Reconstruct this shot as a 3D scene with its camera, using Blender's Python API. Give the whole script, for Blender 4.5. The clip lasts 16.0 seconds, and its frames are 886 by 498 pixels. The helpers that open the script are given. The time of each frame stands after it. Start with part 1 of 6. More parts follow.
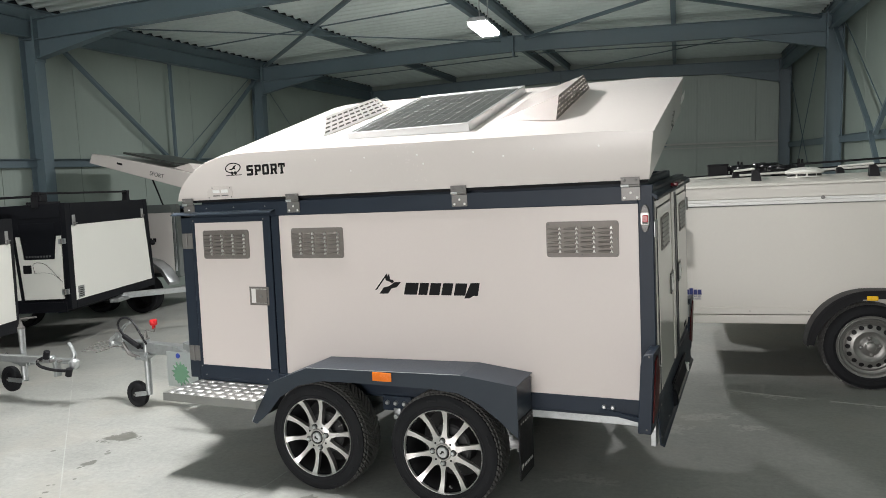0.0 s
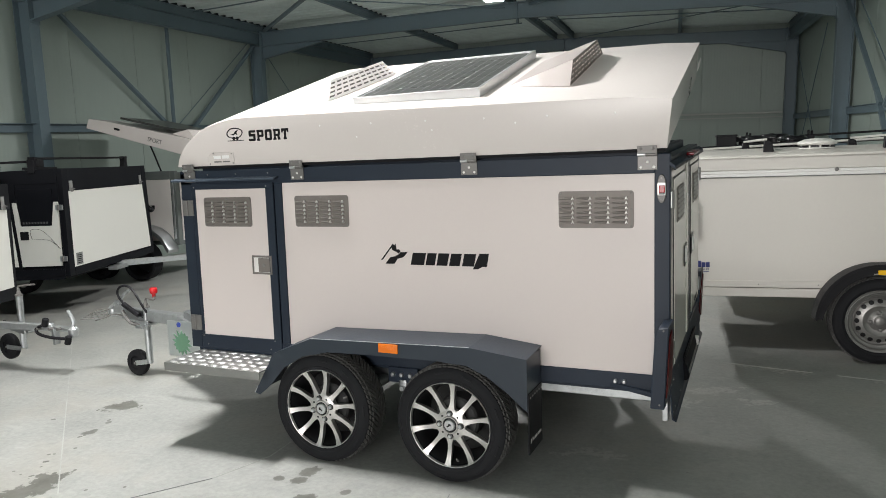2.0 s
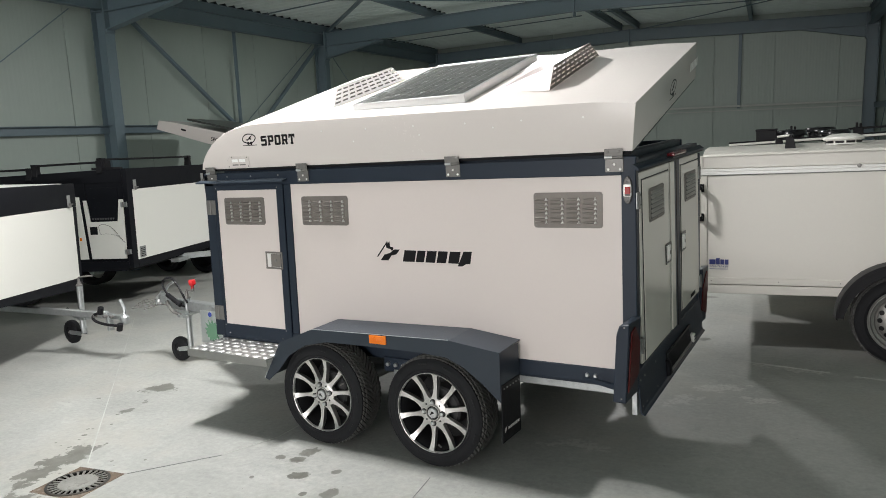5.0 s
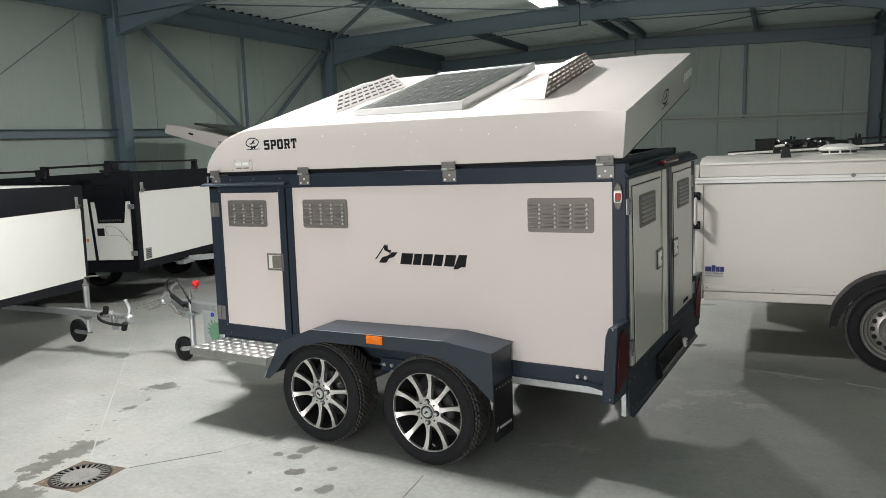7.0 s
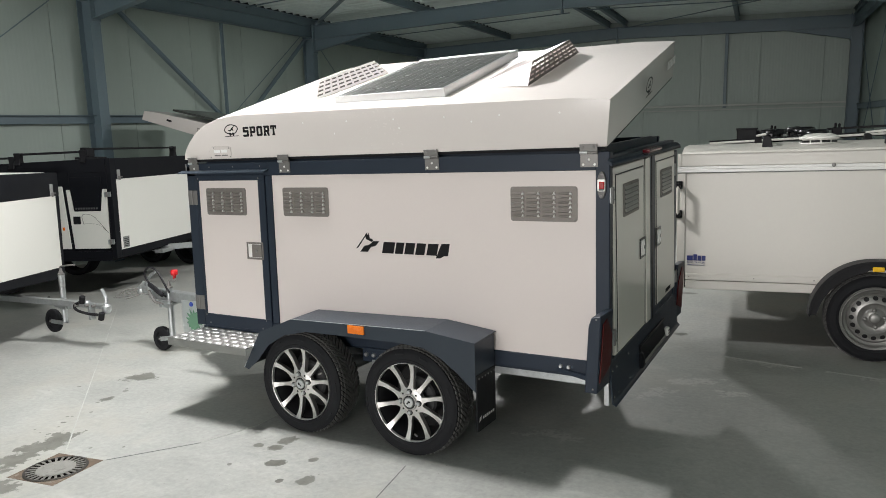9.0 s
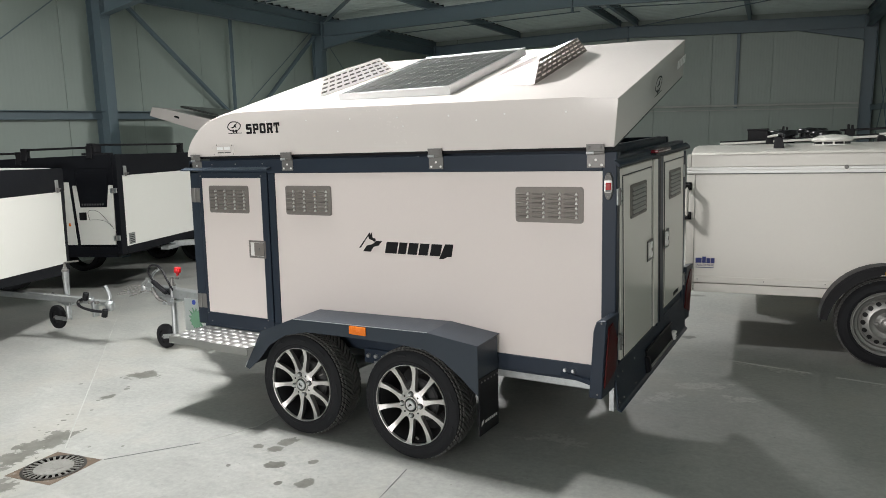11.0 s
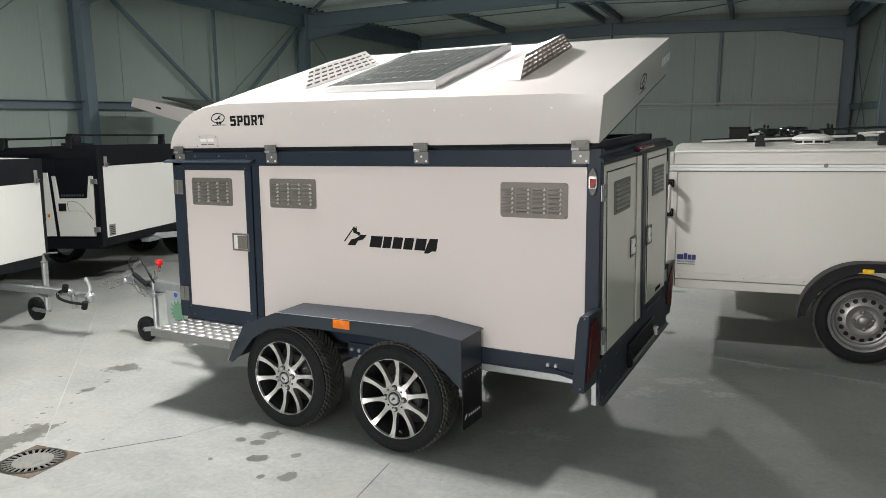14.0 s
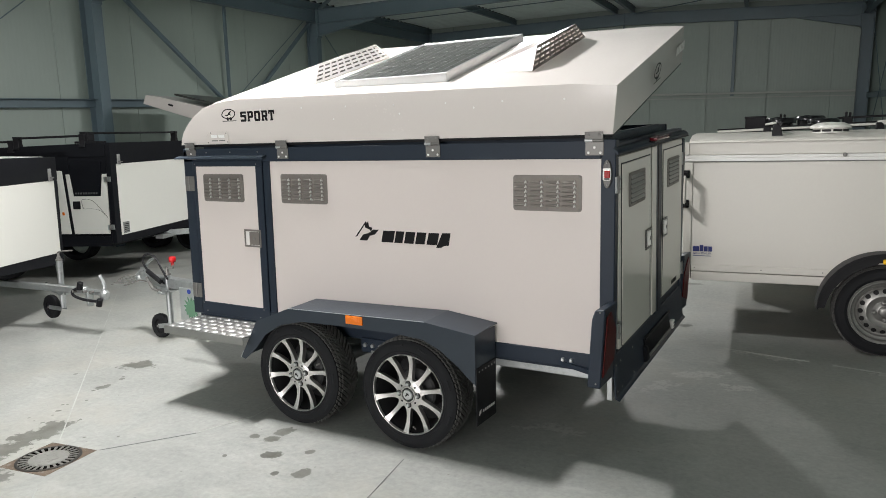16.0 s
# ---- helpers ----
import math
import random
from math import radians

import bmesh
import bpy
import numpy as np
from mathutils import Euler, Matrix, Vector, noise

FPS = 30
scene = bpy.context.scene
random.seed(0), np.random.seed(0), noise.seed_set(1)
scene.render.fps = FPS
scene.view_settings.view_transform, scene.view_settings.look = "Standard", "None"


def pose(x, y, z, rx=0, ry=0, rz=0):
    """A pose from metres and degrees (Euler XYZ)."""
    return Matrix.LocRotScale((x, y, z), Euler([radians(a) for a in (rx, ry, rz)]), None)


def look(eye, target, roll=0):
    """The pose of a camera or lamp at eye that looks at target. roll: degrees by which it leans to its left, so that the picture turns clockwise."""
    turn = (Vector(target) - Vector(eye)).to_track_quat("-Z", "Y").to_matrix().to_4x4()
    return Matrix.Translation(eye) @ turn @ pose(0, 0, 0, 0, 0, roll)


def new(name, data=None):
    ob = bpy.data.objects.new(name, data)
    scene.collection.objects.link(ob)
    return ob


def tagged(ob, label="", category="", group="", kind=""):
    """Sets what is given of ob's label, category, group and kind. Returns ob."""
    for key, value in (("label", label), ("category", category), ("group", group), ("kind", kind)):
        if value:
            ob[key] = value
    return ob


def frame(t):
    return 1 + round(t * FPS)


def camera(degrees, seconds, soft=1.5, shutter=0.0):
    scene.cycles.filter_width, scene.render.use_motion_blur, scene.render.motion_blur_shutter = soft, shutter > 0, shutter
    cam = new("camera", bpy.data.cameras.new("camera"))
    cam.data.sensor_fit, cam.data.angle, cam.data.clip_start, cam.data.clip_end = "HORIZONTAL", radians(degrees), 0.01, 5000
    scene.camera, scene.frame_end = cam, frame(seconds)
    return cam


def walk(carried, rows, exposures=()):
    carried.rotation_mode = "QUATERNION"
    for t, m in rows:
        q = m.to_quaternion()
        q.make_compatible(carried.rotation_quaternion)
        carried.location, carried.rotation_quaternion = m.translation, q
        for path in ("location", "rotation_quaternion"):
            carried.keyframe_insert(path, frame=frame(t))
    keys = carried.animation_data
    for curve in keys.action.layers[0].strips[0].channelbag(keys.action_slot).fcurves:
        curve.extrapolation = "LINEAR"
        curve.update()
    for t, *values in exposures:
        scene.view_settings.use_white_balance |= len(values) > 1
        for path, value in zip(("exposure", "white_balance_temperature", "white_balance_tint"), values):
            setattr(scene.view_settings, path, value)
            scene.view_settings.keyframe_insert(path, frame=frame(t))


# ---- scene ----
cam = camera(63.6, 16.0, soft=0.9)
PATH = [
    (0, (0.517, -3.227, 1.495), (-0.309, -1.411, 1.351), -2.4),
    (0.5, (0.519, -3.223, 1.492), (-0.34, -1.424, 1.34), -3.1),
    (1, (0.496, -3.22, 1.491), (-0.379, -1.43, 1.31), -2.5),
    (1.5, (0.465, -3.21, 1.487), (-0.39, -1.413, 1.291), -2.2),
    (2, (0.434, -3.164, 1.488), (-0.387, -1.354, 1.26), -1.9),
    (2.5, (0.554, -3.061, 1.491), (-0.344, -1.298, 1.197), -0.8),
    (3, (0.654, -2.998, 1.506), (-0.282, -1.252, 1.237), -2.1),
    (3.5, (0.703, -3.006, 1.509), (-0.27, -1.276, 1.258), -3.2),
    (3.7, (0.725, -3.035, 1.52), (-0.262, -1.313, 1.268), -2.5),
    (5.8, (1.023, -3.153, 1.519), (-0.027, -1.465, 1.3), -2.4),
    (6, (1.029, -3.166, 1.515), (-0.032, -1.484, 1.305), -2.2),
    (6.5, (1.03, -3.176, 1.507), (-0.028, -1.492, 1.296), -2.1),
    (7, (1.023, -3.177, 1.511), (-0.008, -1.478, 1.29), -1.8),
    (7.5, (1.03, -3.178, 1.511), (0.009, -1.472, 1.289), -2.2),
    (8, (1.016, -3.173, 1.51), (0.0, -1.464, 1.289), -1.6),
    (8.5, (0.999, -3.171, 1.506), (0.005, -1.45, 1.282), -1.3),
    (9, (1.003, -3.146, 1.508), (0.016, -1.425, 1.254), -1.6),
    (11.5, (0.987, -3.081, 1.511), (-0.022, -1.374, 1.253), -1.1),
    (12, (0.968, -3.081, 1.51), (-0.012, -1.358, 1.246), -0.5),
    (12.5, (0.978, -3.099, 1.509), (0.015, -1.364, 1.264), -0.1),
    (13, (0.984, -3.101, 1.509), (0.018, -1.37, 1.248), -0.1),
    (13.5, (0.99, -3.098, 1.51), (0.019, -1.37, 1.243), -0.7),
    (14, (0.989, -3.093, 1.512), (0.025, -1.362, 1.238), -0.5),
    (14.5, (0.979, -3.087, 1.509), (0.022, -1.355, 1.215), -0.1),
    (15, (0.97, -3.065, 1.508), (0.016, -1.335, 1.2), -0.6),
    (15.5, (0.975, -3.06, 1.513), (-0.003, -1.339, 1.224), -1.0),
    (16, (0.975, -3.061, 1.509), (-0.02, -1.351, 1.219), -1.2),
]
walk(cam, [(t, look(eye, target, roll)) for t, eye, target, roll in PATH])

# ---- world and lamps ----
world = bpy.data.worlds.new("night")
scene.world = world
world.use_nodes = True
world.node_tree.nodes["Background"].inputs[0].default_value = (0.02, 0.025, 0.03, 1)
world.node_tree.nodes["Background"].inputs[1].default_value = 0.3
HALL = pose(-9.30, 3.97, 0, 0, 0, 6.2)      # hall frame: x across, y along the nave
LAMPS = [(6.31, 2.26, 3.98, 262), (6.21, -4.72, 3.98, 222), (6.15, -11.7, 3.98, 20)]
UNSEEN_GATE = (3.6, 10.6, 3.7)                     # assumed open gate, never in view, in the south gable: from, to, height
GATE_FILL, GATE_TINT = 860, (1.0, 0.955, 0.935)
LAMP_TINT = (1.0, 0.985, 0.97)


# ---- building helpers ----
def quad_box(x0, x1, y0, y1, z0, z1, bev=0.0, seg=1):
    bm = bmesh.new()
    bmesh.ops.create_cube(bm, size=1.0)
    for v in bm.verts:
        v.co = Vector((x0 + (v.co.x + .5) * (x1 - x0), y0 + (v.co.y + .5) * (y1 - y0), z0 + (v.co.z + .5) * (z1 - z0)))
    if bev:
        bmesh.ops.bevel(bm, geom=bm.edges[:], offset=bev, segments=seg, affect='EDGES', profile=0.6)
    return bm


def prism(pts, plane, a, b, bev=0.0, seg=1):
    """A polygon in plane xz, xy or yz, drawn out from a to b along the third axis."""
    put = {"xz": lambda p, h: (p[0], h, p[1]), "xy": lambda p, h: (p[0], p[1], h), "yz": lambda p, h: (h, p[0], p[1])}[plane]
    bm = bmesh.new()
    lo = [bm.verts.new(put(p, a)) for p in pts]
    hi = [bm.verts.new(put(p, b)) for p in pts]
    bm.faces.new(lo)
    bm.faces.new(hi[::-1])
    n = len(pts)
    for i in range(n):
        bm.faces.new((lo[i], hi[i], hi[(i + 1) % n], lo[(i + 1) % n]))
    bmesh.ops.recalc_face_normals(bm, faces=bm.faces[:])
    if bev:
        bmesh.ops.bevel(bm, geom=bm.edges[:], offset=bev, segments=seg, affect='EDGES', profile=0.6)
    return bm


def frame_to(p, q):
    d = Vector(q) - Vector(p)
    return Matrix.Translation(p) @ d.to_track_quat('Z', 'Y').to_matrix().to_4x4(), d.length


def lathe(profile, n=24, m=None, close=False, caps=True):
    """A profile of (radius, height) turned round the local z axis."""
    bm = bmesh.new()
    rings = []
    for r, h in profile:
        rings.append([bm.verts.new((r * math.cos(2 * math.pi * i / n), r * math.sin(2 * math.pi * i / n), h)) for i in range(n)])
    pairs = list(zip(rings, rings[1:])) + ([(rings[-1], rings[0])] if close else [])
    for a, b in pairs:
        for i in range(n):
            bm.faces.new((a[i], a[(i + 1) % n], b[(i + 1) % n], b[i]))
    if not close and caps:
        if profile[0][0] > 1e-5:
            bm.faces.new(rings[0][::-1])
        if profile[-1][0] > 1e-5:
            bm.faces.new(rings[-1])
    bmesh.ops.remove_doubles(bm, verts=bm.verts[:], dist=1e-5)
    bmesh.ops.recalc_face_normals(bm, faces=bm.faces[:])
    if m is not None:
        bm.transform(m)
    return bm


def rod(p, q, r, n=12, r2=None):
    m, h = frame_to(p, q)
    r2 = r if r2 is None else r2
    c = min(r, h) * 0.12
    return lathe([(r - c, 0), (r, c), (r2, h - c), (r2 - c, h)], n, m)


def smooth_path(pts, sub=6):
    pts = [Vector(p) for p in pts]
    ext = [2 * pts[0] - pts[1]] + pts + [2 * pts[-1] - pts[-2]]
    out = []
    for i in range(1, len(ext) - 2):
        a, b, c, d = ext[i - 1:i + 3]
        for k in range(sub):
            t = k / sub
            out.append(0.5 * ((2 * b) + (c - a) * t + (2 * a - 5 * b + 4 * c - d) * t * t + (3 * b - a - 3 * c + d) * t ** 3))
    return out + [pts[-1]]


def tube(pts, r, n=8, sub=6):
    path = smooth_path(pts, sub) if sub else [Vector(p) for p in pts]
    bm = bmesh.new()
    rings, up = [], Vector((0.13, 0.21, 0.97))
    for i, p in enumerate(path):
        d = (path[min(i + 1, len(path) - 1)] - path[max(i - 1, 0)]).normalized()
        side = d.cross(up).normalized()
        up = side.cross(d).normalized()
        rings.append([bm.verts.new(p + r * (math.cos(2 * math.pi * k / n) * side + math.sin(2 * math.pi * k / n) * up)) for k in range(n)])
    for a, b in zip(rings, rings[1:]):
        for k in range(n):
            bm.faces.new((a[k], a[(k + 1) % n], b[(k + 1) % n], b[k]))
    bm.faces.new(rings[0][::-1])
    bm.faces.new(rings[-1])
    bmesh.ops.recalc_face_normals(bm, faces=bm.faces[:])
    return bm


def beam(p, q, w, h, bev=0.0):
    """A bar of rectangular section, w wide and h high, from p to q."""
    m, length = frame_to(p, q)
    bm = quad_box(-w / 2, w / 2, -h / 2, h / 2, 0, length, bev)
    d = (Vector(q) - Vector(p)).normalized()
    side = d.cross(Vector((0, 0, 1)))
    side = side.normalized() if side.length > 1e-4 else Vector((1, 0, 0))
    up = side.cross(d)
    bm.transform(Matrix.Translation(p) @ Matrix((side, up, d)).transposed().to_4x4())
    bmesh.ops.recalc_face_normals(bm, faces=bm.faces[:])
    return bm


def i_section(w, h, tw=0.008, tf=0.012):
    return [(-w / 2, -h / 2), (w / 2, -h / 2), (w / 2, -h / 2 + tf), (tw / 2, -h / 2 + tf), (tw / 2, h / 2 - tf), (w / 2, h / 2 - tf),
            (w / 2, h / 2), (-w / 2, h / 2), (-w / 2, h / 2 - tf), (-tw / 2, h / 2 - tf), (-tw / 2, -h / 2 + tf), (-w / 2, -h / 2 + tf)]


def i_beam(p, q, w, h):
    """An I beam with its web upright (along z), or along x where it stands."""
    length = (Vector(q) - Vector(p)).length
    bm = prism(i_section(w, h), "xy", 0, length)
    d = (Vector(q) - Vector(p)).normalized()
    side = d.cross(Vector((0, 0, 1)))
    side = side.normalized() if side.length > 1e-3 else Vector((0, 1, 0))
    up = side.cross(d)
    bm.transform(Matrix.Translation(p) @ Matrix((side, up, d)).transposed().to_4x4())
    bmesh.ops.recalc_face_normals(bm, faces=bm.faces[:])
    return bm


def join(*bms):
    out = bmesh.new()
    for b in bms:
        me = bpy.data.meshes.new("tmp")
        b.to_mesh(me)
        b.free()
        out.from_mesh(me)
        bpy.data.meshes.remove(me)
    return out


def moved(bm, m):
    bm.transform(m)
    return bm


def mesh_of(name, bm, material, smooth=True):
    me = bpy.data.meshes.new(name)
    bm.to_mesh(me)
    bm.free()
    me.materials.append(material)
    if smooth:
        me.shade_smooth()
        me.set_sharp_from_angle(angle=radians(35))
    return me


def part(name, bm, material, parent, label="", kind="", m=None):
    """One mesh object under a thing or a part."""
    me = bm if isinstance(bm, bpy.types.Mesh) else mesh_of(name, bm, material)
    ob = new(name, me)
    ob.parent = parent
    if m is not None:
        ob.matrix_basis = m
    return tagged(ob, label, kind=kind)


def thing(name, label, category, m=None, group="", kind=""):
    ob = new(name)
    ob.empty_display_size = 0.1
    ob.matrix_basis = m if m is not None else Matrix()
    return tagged(ob, label, category, group, kind)


def solid(name, bm, material, label, category, m=None, group="", kind=""):
    ob = new(name, mesh_of(name, bm, material))
    if m is not None:
        ob.matrix_basis = m
    return tagged(ob, label, category, group, kind)


def text_mesh(body, height, material, depth=0.0006, width=None, shear=0.0, heavy=0.0):
    """Built-in font letters as a flat mesh, lower left at the origin, in the local xy plane."""
    cu = bpy.data.curves.new("letters", 'FONT')
    cu.body, cu.size, cu.extrude, cu.shear, cu.offset = body, 1.0, 0.0, shear, heavy
    ob = bpy.data.objects.new("letters", cu)
    scene.collection.objects.link(ob)
    me = bpy.data.meshes.new_from_object(ob.evaluated_get(bpy.context.evaluated_depsgraph_get()))
    bpy.data.objects.remove(ob)
    xs, ys = [v.co.x for v in me.vertices], [v.co.y for v in me.vertices]
    sy = height / (max(ys) - min(ys))
    sx = width / (max(xs) - min(xs)) if width else sy
    x0, y0 = min(xs), min(ys)
    for v in me.vertices:
        v.co = ((v.co.x - x0) * sx, (v.co.y - y0) * sy, depth)
    me.materials.clear()
    me.materials.append(material)
    return me


# ---- materials ----
def paint(name, base, rough=0.5, metal=0.0, vary=0.08, big=1.5, fine=60.0, bump=0.0, bump_scale=200.0, rough_vary=0.08, stretch=(1, 1, 1),
          spec=0.5, coat=0.0, dirt=None, dirt_amount=0.0, random_amount=0.0):
    m = bpy.data.materials.new(name)
    m.use_nodes = True
    nt = m.node_tree
    p = nt.nodes["Principled BSDF"]
    link = nt.links.new
    tc = nt.nodes.new("ShaderNodeTexCoord")
    mp = nt.nodes.new("ShaderNodeMapping")
    mp.inputs["Scale"].default_value = stretch
    link(tc.outputs["Object"], mp.inputs["Vector"])

    def noise_tex(scale, detail, rough_n=0.6):
        n = nt.nodes.new("ShaderNodeTexNoise")
        n.inputs["Scale"].default_value, n.inputs["Detail"].default_value, n.inputs["Roughness"].default_value = scale, detail, rough_n
        link(mp.outputs["Vector"], n.inputs["Vector"])
        return n.outputs["Fac"]

    def math_node(op, a, b):
        n = nt.nodes.new("ShaderNodeMath")
        n.operation = op
        for i, v in enumerate((a, b)):
            if isinstance(v, (int, float)):
                n.inputs[i].default_value = v
            else:
                link(v, n.inputs[i])
        return n.outputs[0]

    large, small = noise_tex(big, 4), noise_tex(fine, 3)
    both = math_node('ADD', math_node('MULTIPLY', large, 0.65), math_node('MULTIPLY', small, 0.35))
    if random_amount:
        info = nt.nodes.new("ShaderNodeObjectInfo")
        both = math_node('ADD', both, math_node('MULTIPLY', math_node('SUBTRACT', info.outputs["Random"], 0.5), random_amount))
    hsv = nt.nodes.new("ShaderNodeHueSaturation")
    hsv.inputs["Color"].default_value = (*base, 1)
    link(math_node('ADD', math_node('MULTIPLY', math_node('SUBTRACT', both, 0.5), vary * 4), 1.0), hsv.inputs["Value"])
    colour = hsv.outputs["Color"]
    if dirt:
        ramp = nt.nodes.new("ShaderNodeValToRGB")
        ramp.color_ramp.elements[0].position, ramp.color_ramp.elements[1].position = 0.52, 0.75
        link(noise_tex(big * 2.3, 8, 0.7), ramp.inputs["Fac"])
        mix = nt.nodes.new("ShaderNodeMix")
        mix.data_type = 'RGBA'
        link(math_node('MULTIPLY', ramp.outputs["Color"], dirt_amount), mix.inputs["Factor"])
        link(colour, mix.inputs["A"])
        mix.inputs["B"].default_value = (*dirt, 1)
        colour = mix.outputs["Result"]
    link(colour, p.inputs["Base Color"])
    link(math_node('ADD', math_node('MULTIPLY', math_node('SUBTRACT', both, 0.5), rough_vary * 4), rough), p.inputs["Roughness"])
    p.inputs["Metallic"].default_value = metal
    p.inputs["Specular IOR Level"].default_value = spec
    p.inputs["Coat Weight"].default_value = coat
    p.inputs["Coat Roughness"].default_value = 0.12
    if bump:
        b = nt.nodes.new("ShaderNodeBump")
        b.inputs["Strength"].default_value, b.inputs["Distance"].default_value = bump, 0.002
        link(noise_tex(bump_scale, 3), b.inputs["Height"])
        link(b.outputs["Normal"], p.inputs["Normal"])
    return m


def glow(name, colour, strength):
    m = bpy.data.materials.new(name)
    m.use_nodes = True
    p = m.node_tree.nodes["Principled BSDF"]
    p.inputs["Base Color"].default_value = (0.9, 0.9, 0.9, 1)
    p.inputs["Emission Color"].default_value = (*colour, 1)
    p.inputs["Emission Strength"].default_value = strength
    return m


WHITE_PANEL = paint("white_composite_panel", (0.715, 0.647, 0.622), 0.38, vary=0.02, big=0.9, fine=90, bump=0.04, bump_scale=500, rough_vary=0.03)
LID_WHITE = paint("white_lid_paint", (0.755, 0.703, 0.676), 0.26, vary=0.02, big=0.8, fine=70, bump=0.05, bump_scale=25, rough_vary=0.03)
GREY_PANEL = paint("grey_white_panel", (0.82, 0.785, 0.73), 0.35, vary=0.03, big=0.8, fine=50, bump=0.04, bump_scale=60)
TOP_PROFILE = paint("white_aluminium_profile", (0.80, 0.79, 0.77), 0.3, vary=0.02, big=2, fine=80)
W_PANEL = paint("pale_trailer_panel", (0.66, 0.632, 0.588), 0.35, vary=0.03, big=0.8, fine=50, bump=0.04, bump_scale=60)
REAR_PANEL = paint("glossy_grey_panel", (0.78, 0.745, 0.69), 0.16, vary=0.02, big=0.8, fine=50, rough_vary=0.01, bump=0.02, bump_scale=9)
BRAKE_LENS = paint("dull_red_lens", (0.13, 0.006, 0.012), 0.2, vary=0.2, big=14, fine=90)
CREAM = paint("cream_white_panel", (0.77, 0.765, 0.72), 0.4, vary=0.03, big=0.7, fine=40, bump=0.05, bump_scale=50)
ANTHRACITE = paint("anthracite_powder_coat", (0.017, 0.026, 0.042), 0.45, spec=0.3, vary=0.12, big=3, fine=240, bump=0.12, bump_scale=900, rough_vary=0.05)
FENDER = paint("anthracite_fender_paint", (0.028, 0.038, 0.052), 0.38, spec=0.4, vary=0.12, big=3, fine=240, bump=0.12, bump_scale=900)
BLACK_FRAME = paint("black_frame_paint", (0.0085, 0.0092, 0.012), 0.5, spec=0.1, vary=0.2, big=3, fine=150, bump=0.1, bump_scale=600)
RUBBER = paint("tyre_rubber", (0.0135, 0.0140, 0.0162), 0.66, spec=0.17, vary=0.2, big=8, fine=120, bump=0.2, bump_scale=400, dirt=(0.018, 0.0175, 0.017), dirt_amount=0.3)
TREAD_RUBBER = paint("dusty_tread_rubber", (0.085, 0.084, 0.081), 0.65, spec=0.3, vary=0.25, big=9, fine=120, bump=0.2, bump_scale=300, dirt=(0.030, 0.0295, 0.028), dirt_amount=0.6)
BLACK_PLASTIC = paint("black_plastic", (0.012, 0.012, 0.0142), 0.45, spec=0.18, vary=0.15, big=10, fine=200, bump=0.1, bump_scale=700)
STEEL = paint("stainless_steel", (0.22, 0.212, 0.205), 0.45, 0.5, spec=0.4, vary=0.08, big=8, fine=300, stretch=(1, 1, 14), bump=0.05, bump_scale=500)
VENT_STEEL = paint("vent_plate_steel", (0.215, 0.195, 0.18), 0.5, 0.35, spec=0.3, vary=0.07, big=6, fine=250, stretch=(14, 1, 1), bump=0.08, bump_scale=400)
GALV = paint("galvanised_steel", (0.50, 0.52, 0.53), 0.42, 0.9, vary=0.14, big=14, fine=60, bump=0.12, bump_scale=120, dirt=(0.25, 0.26, 0.26), dirt_amount=0.5)
ALU = paint("aluminium_frame", (0.66, 0.67, 0.68), 0.35, 0.85, vary=0.05, big=5, fine=200)
STUD_ALU = paint("worn_stud_aluminium", (0.62, 0.62, 0.615), 0.40, 0.9, vary=0.16, big=10, fine=140, bump=0.1, bump_scale=300)
TREADPLATE = paint("aluminium_tread_plate", (0.36, 0.36, 0.35), 0.42, 0.9, vary=0.10, big=8, fine=140, bump=0.1, bump_scale=300)
RIM_FACE = paint("machined_rim_face", (0.66, 0.645, 0.63), 0.37, 0.9, vary=0.06, big=12, fine=400)
RIM_DARK = paint("black_rim_barrel", (0.015, 0.015, 0.016), 0.35, 0.0, spec=0.3, vary=0.2, big=10, fine=100)
# Paler than the vent plate: light from above is put into the slat colour.
TOP_LIT_SLAT_STEEL = paint("top_lit_slat_steel", (0.36, 0.345, 0.325), 0.42, 0.35, vary=0.07, big=6, fine=250)
SLOT_BACKING = paint("slot_backing_grey", (0.20, 0.20, 0.198), 0.6, spec=0.2, vary=0.2, big=10, fine=300)
STEEL_WHEEL = paint("silver_wheel_paint", (0.255, 0.25, 0.24), 0.36, 0.55, vary=0.06, big=8, fine=150)
# Near-white: a painted glint on the louver tips, plain pale colour on other parts.
GLINT = paint("pale_glint_white", (0.90, 0.88, 0.86), 0.3, 0.2, vary=0.03)
ORANGE = paint("orange_reflector", (0.85, 0.20, 0.012), 0.25, vary=0.05, big=10, fine=400, bump=0.3, bump_scale=500)
YELLOW = paint("yellow_marker_lens", (0.95, 0.56, 0.02), 0.25, vary=0.05, big=10, fine=300)
RED_LENS = paint("red_lens", (0.075, 0.006, 0.006), 0.4, spec=0.12, vary=0.25, big=14, fine=90, bump=0.3, bump_scale=160)
CHROME = paint("dull_chrome", (0.10, 0.098, 0.095), 0.35, 0.5, vary=0.3, big=25, fine=250, bump=0.2, bump_scale=180)
WHITE_SLOT = paint("white_slot_label", (0.97, 0.97, 0.96), 0.4, vary=0.01)
RED = paint("red_plastic", (0.55, 0.012, 0.016), 0.4, vary=0.05)
BLACK_VINYL = paint("black_vinyl", (0.010, 0.010, 0.011), 0.6, spec=0.15, vary=0.05)
BLUE_VINYL = paint("blue_vinyl", (0.02, 0.03, 0.16), 0.45, vary=0.05)
WHITE_PRINT = paint("white_print", (0.75, 0.74, 0.72), 0.5, vary=0.03)
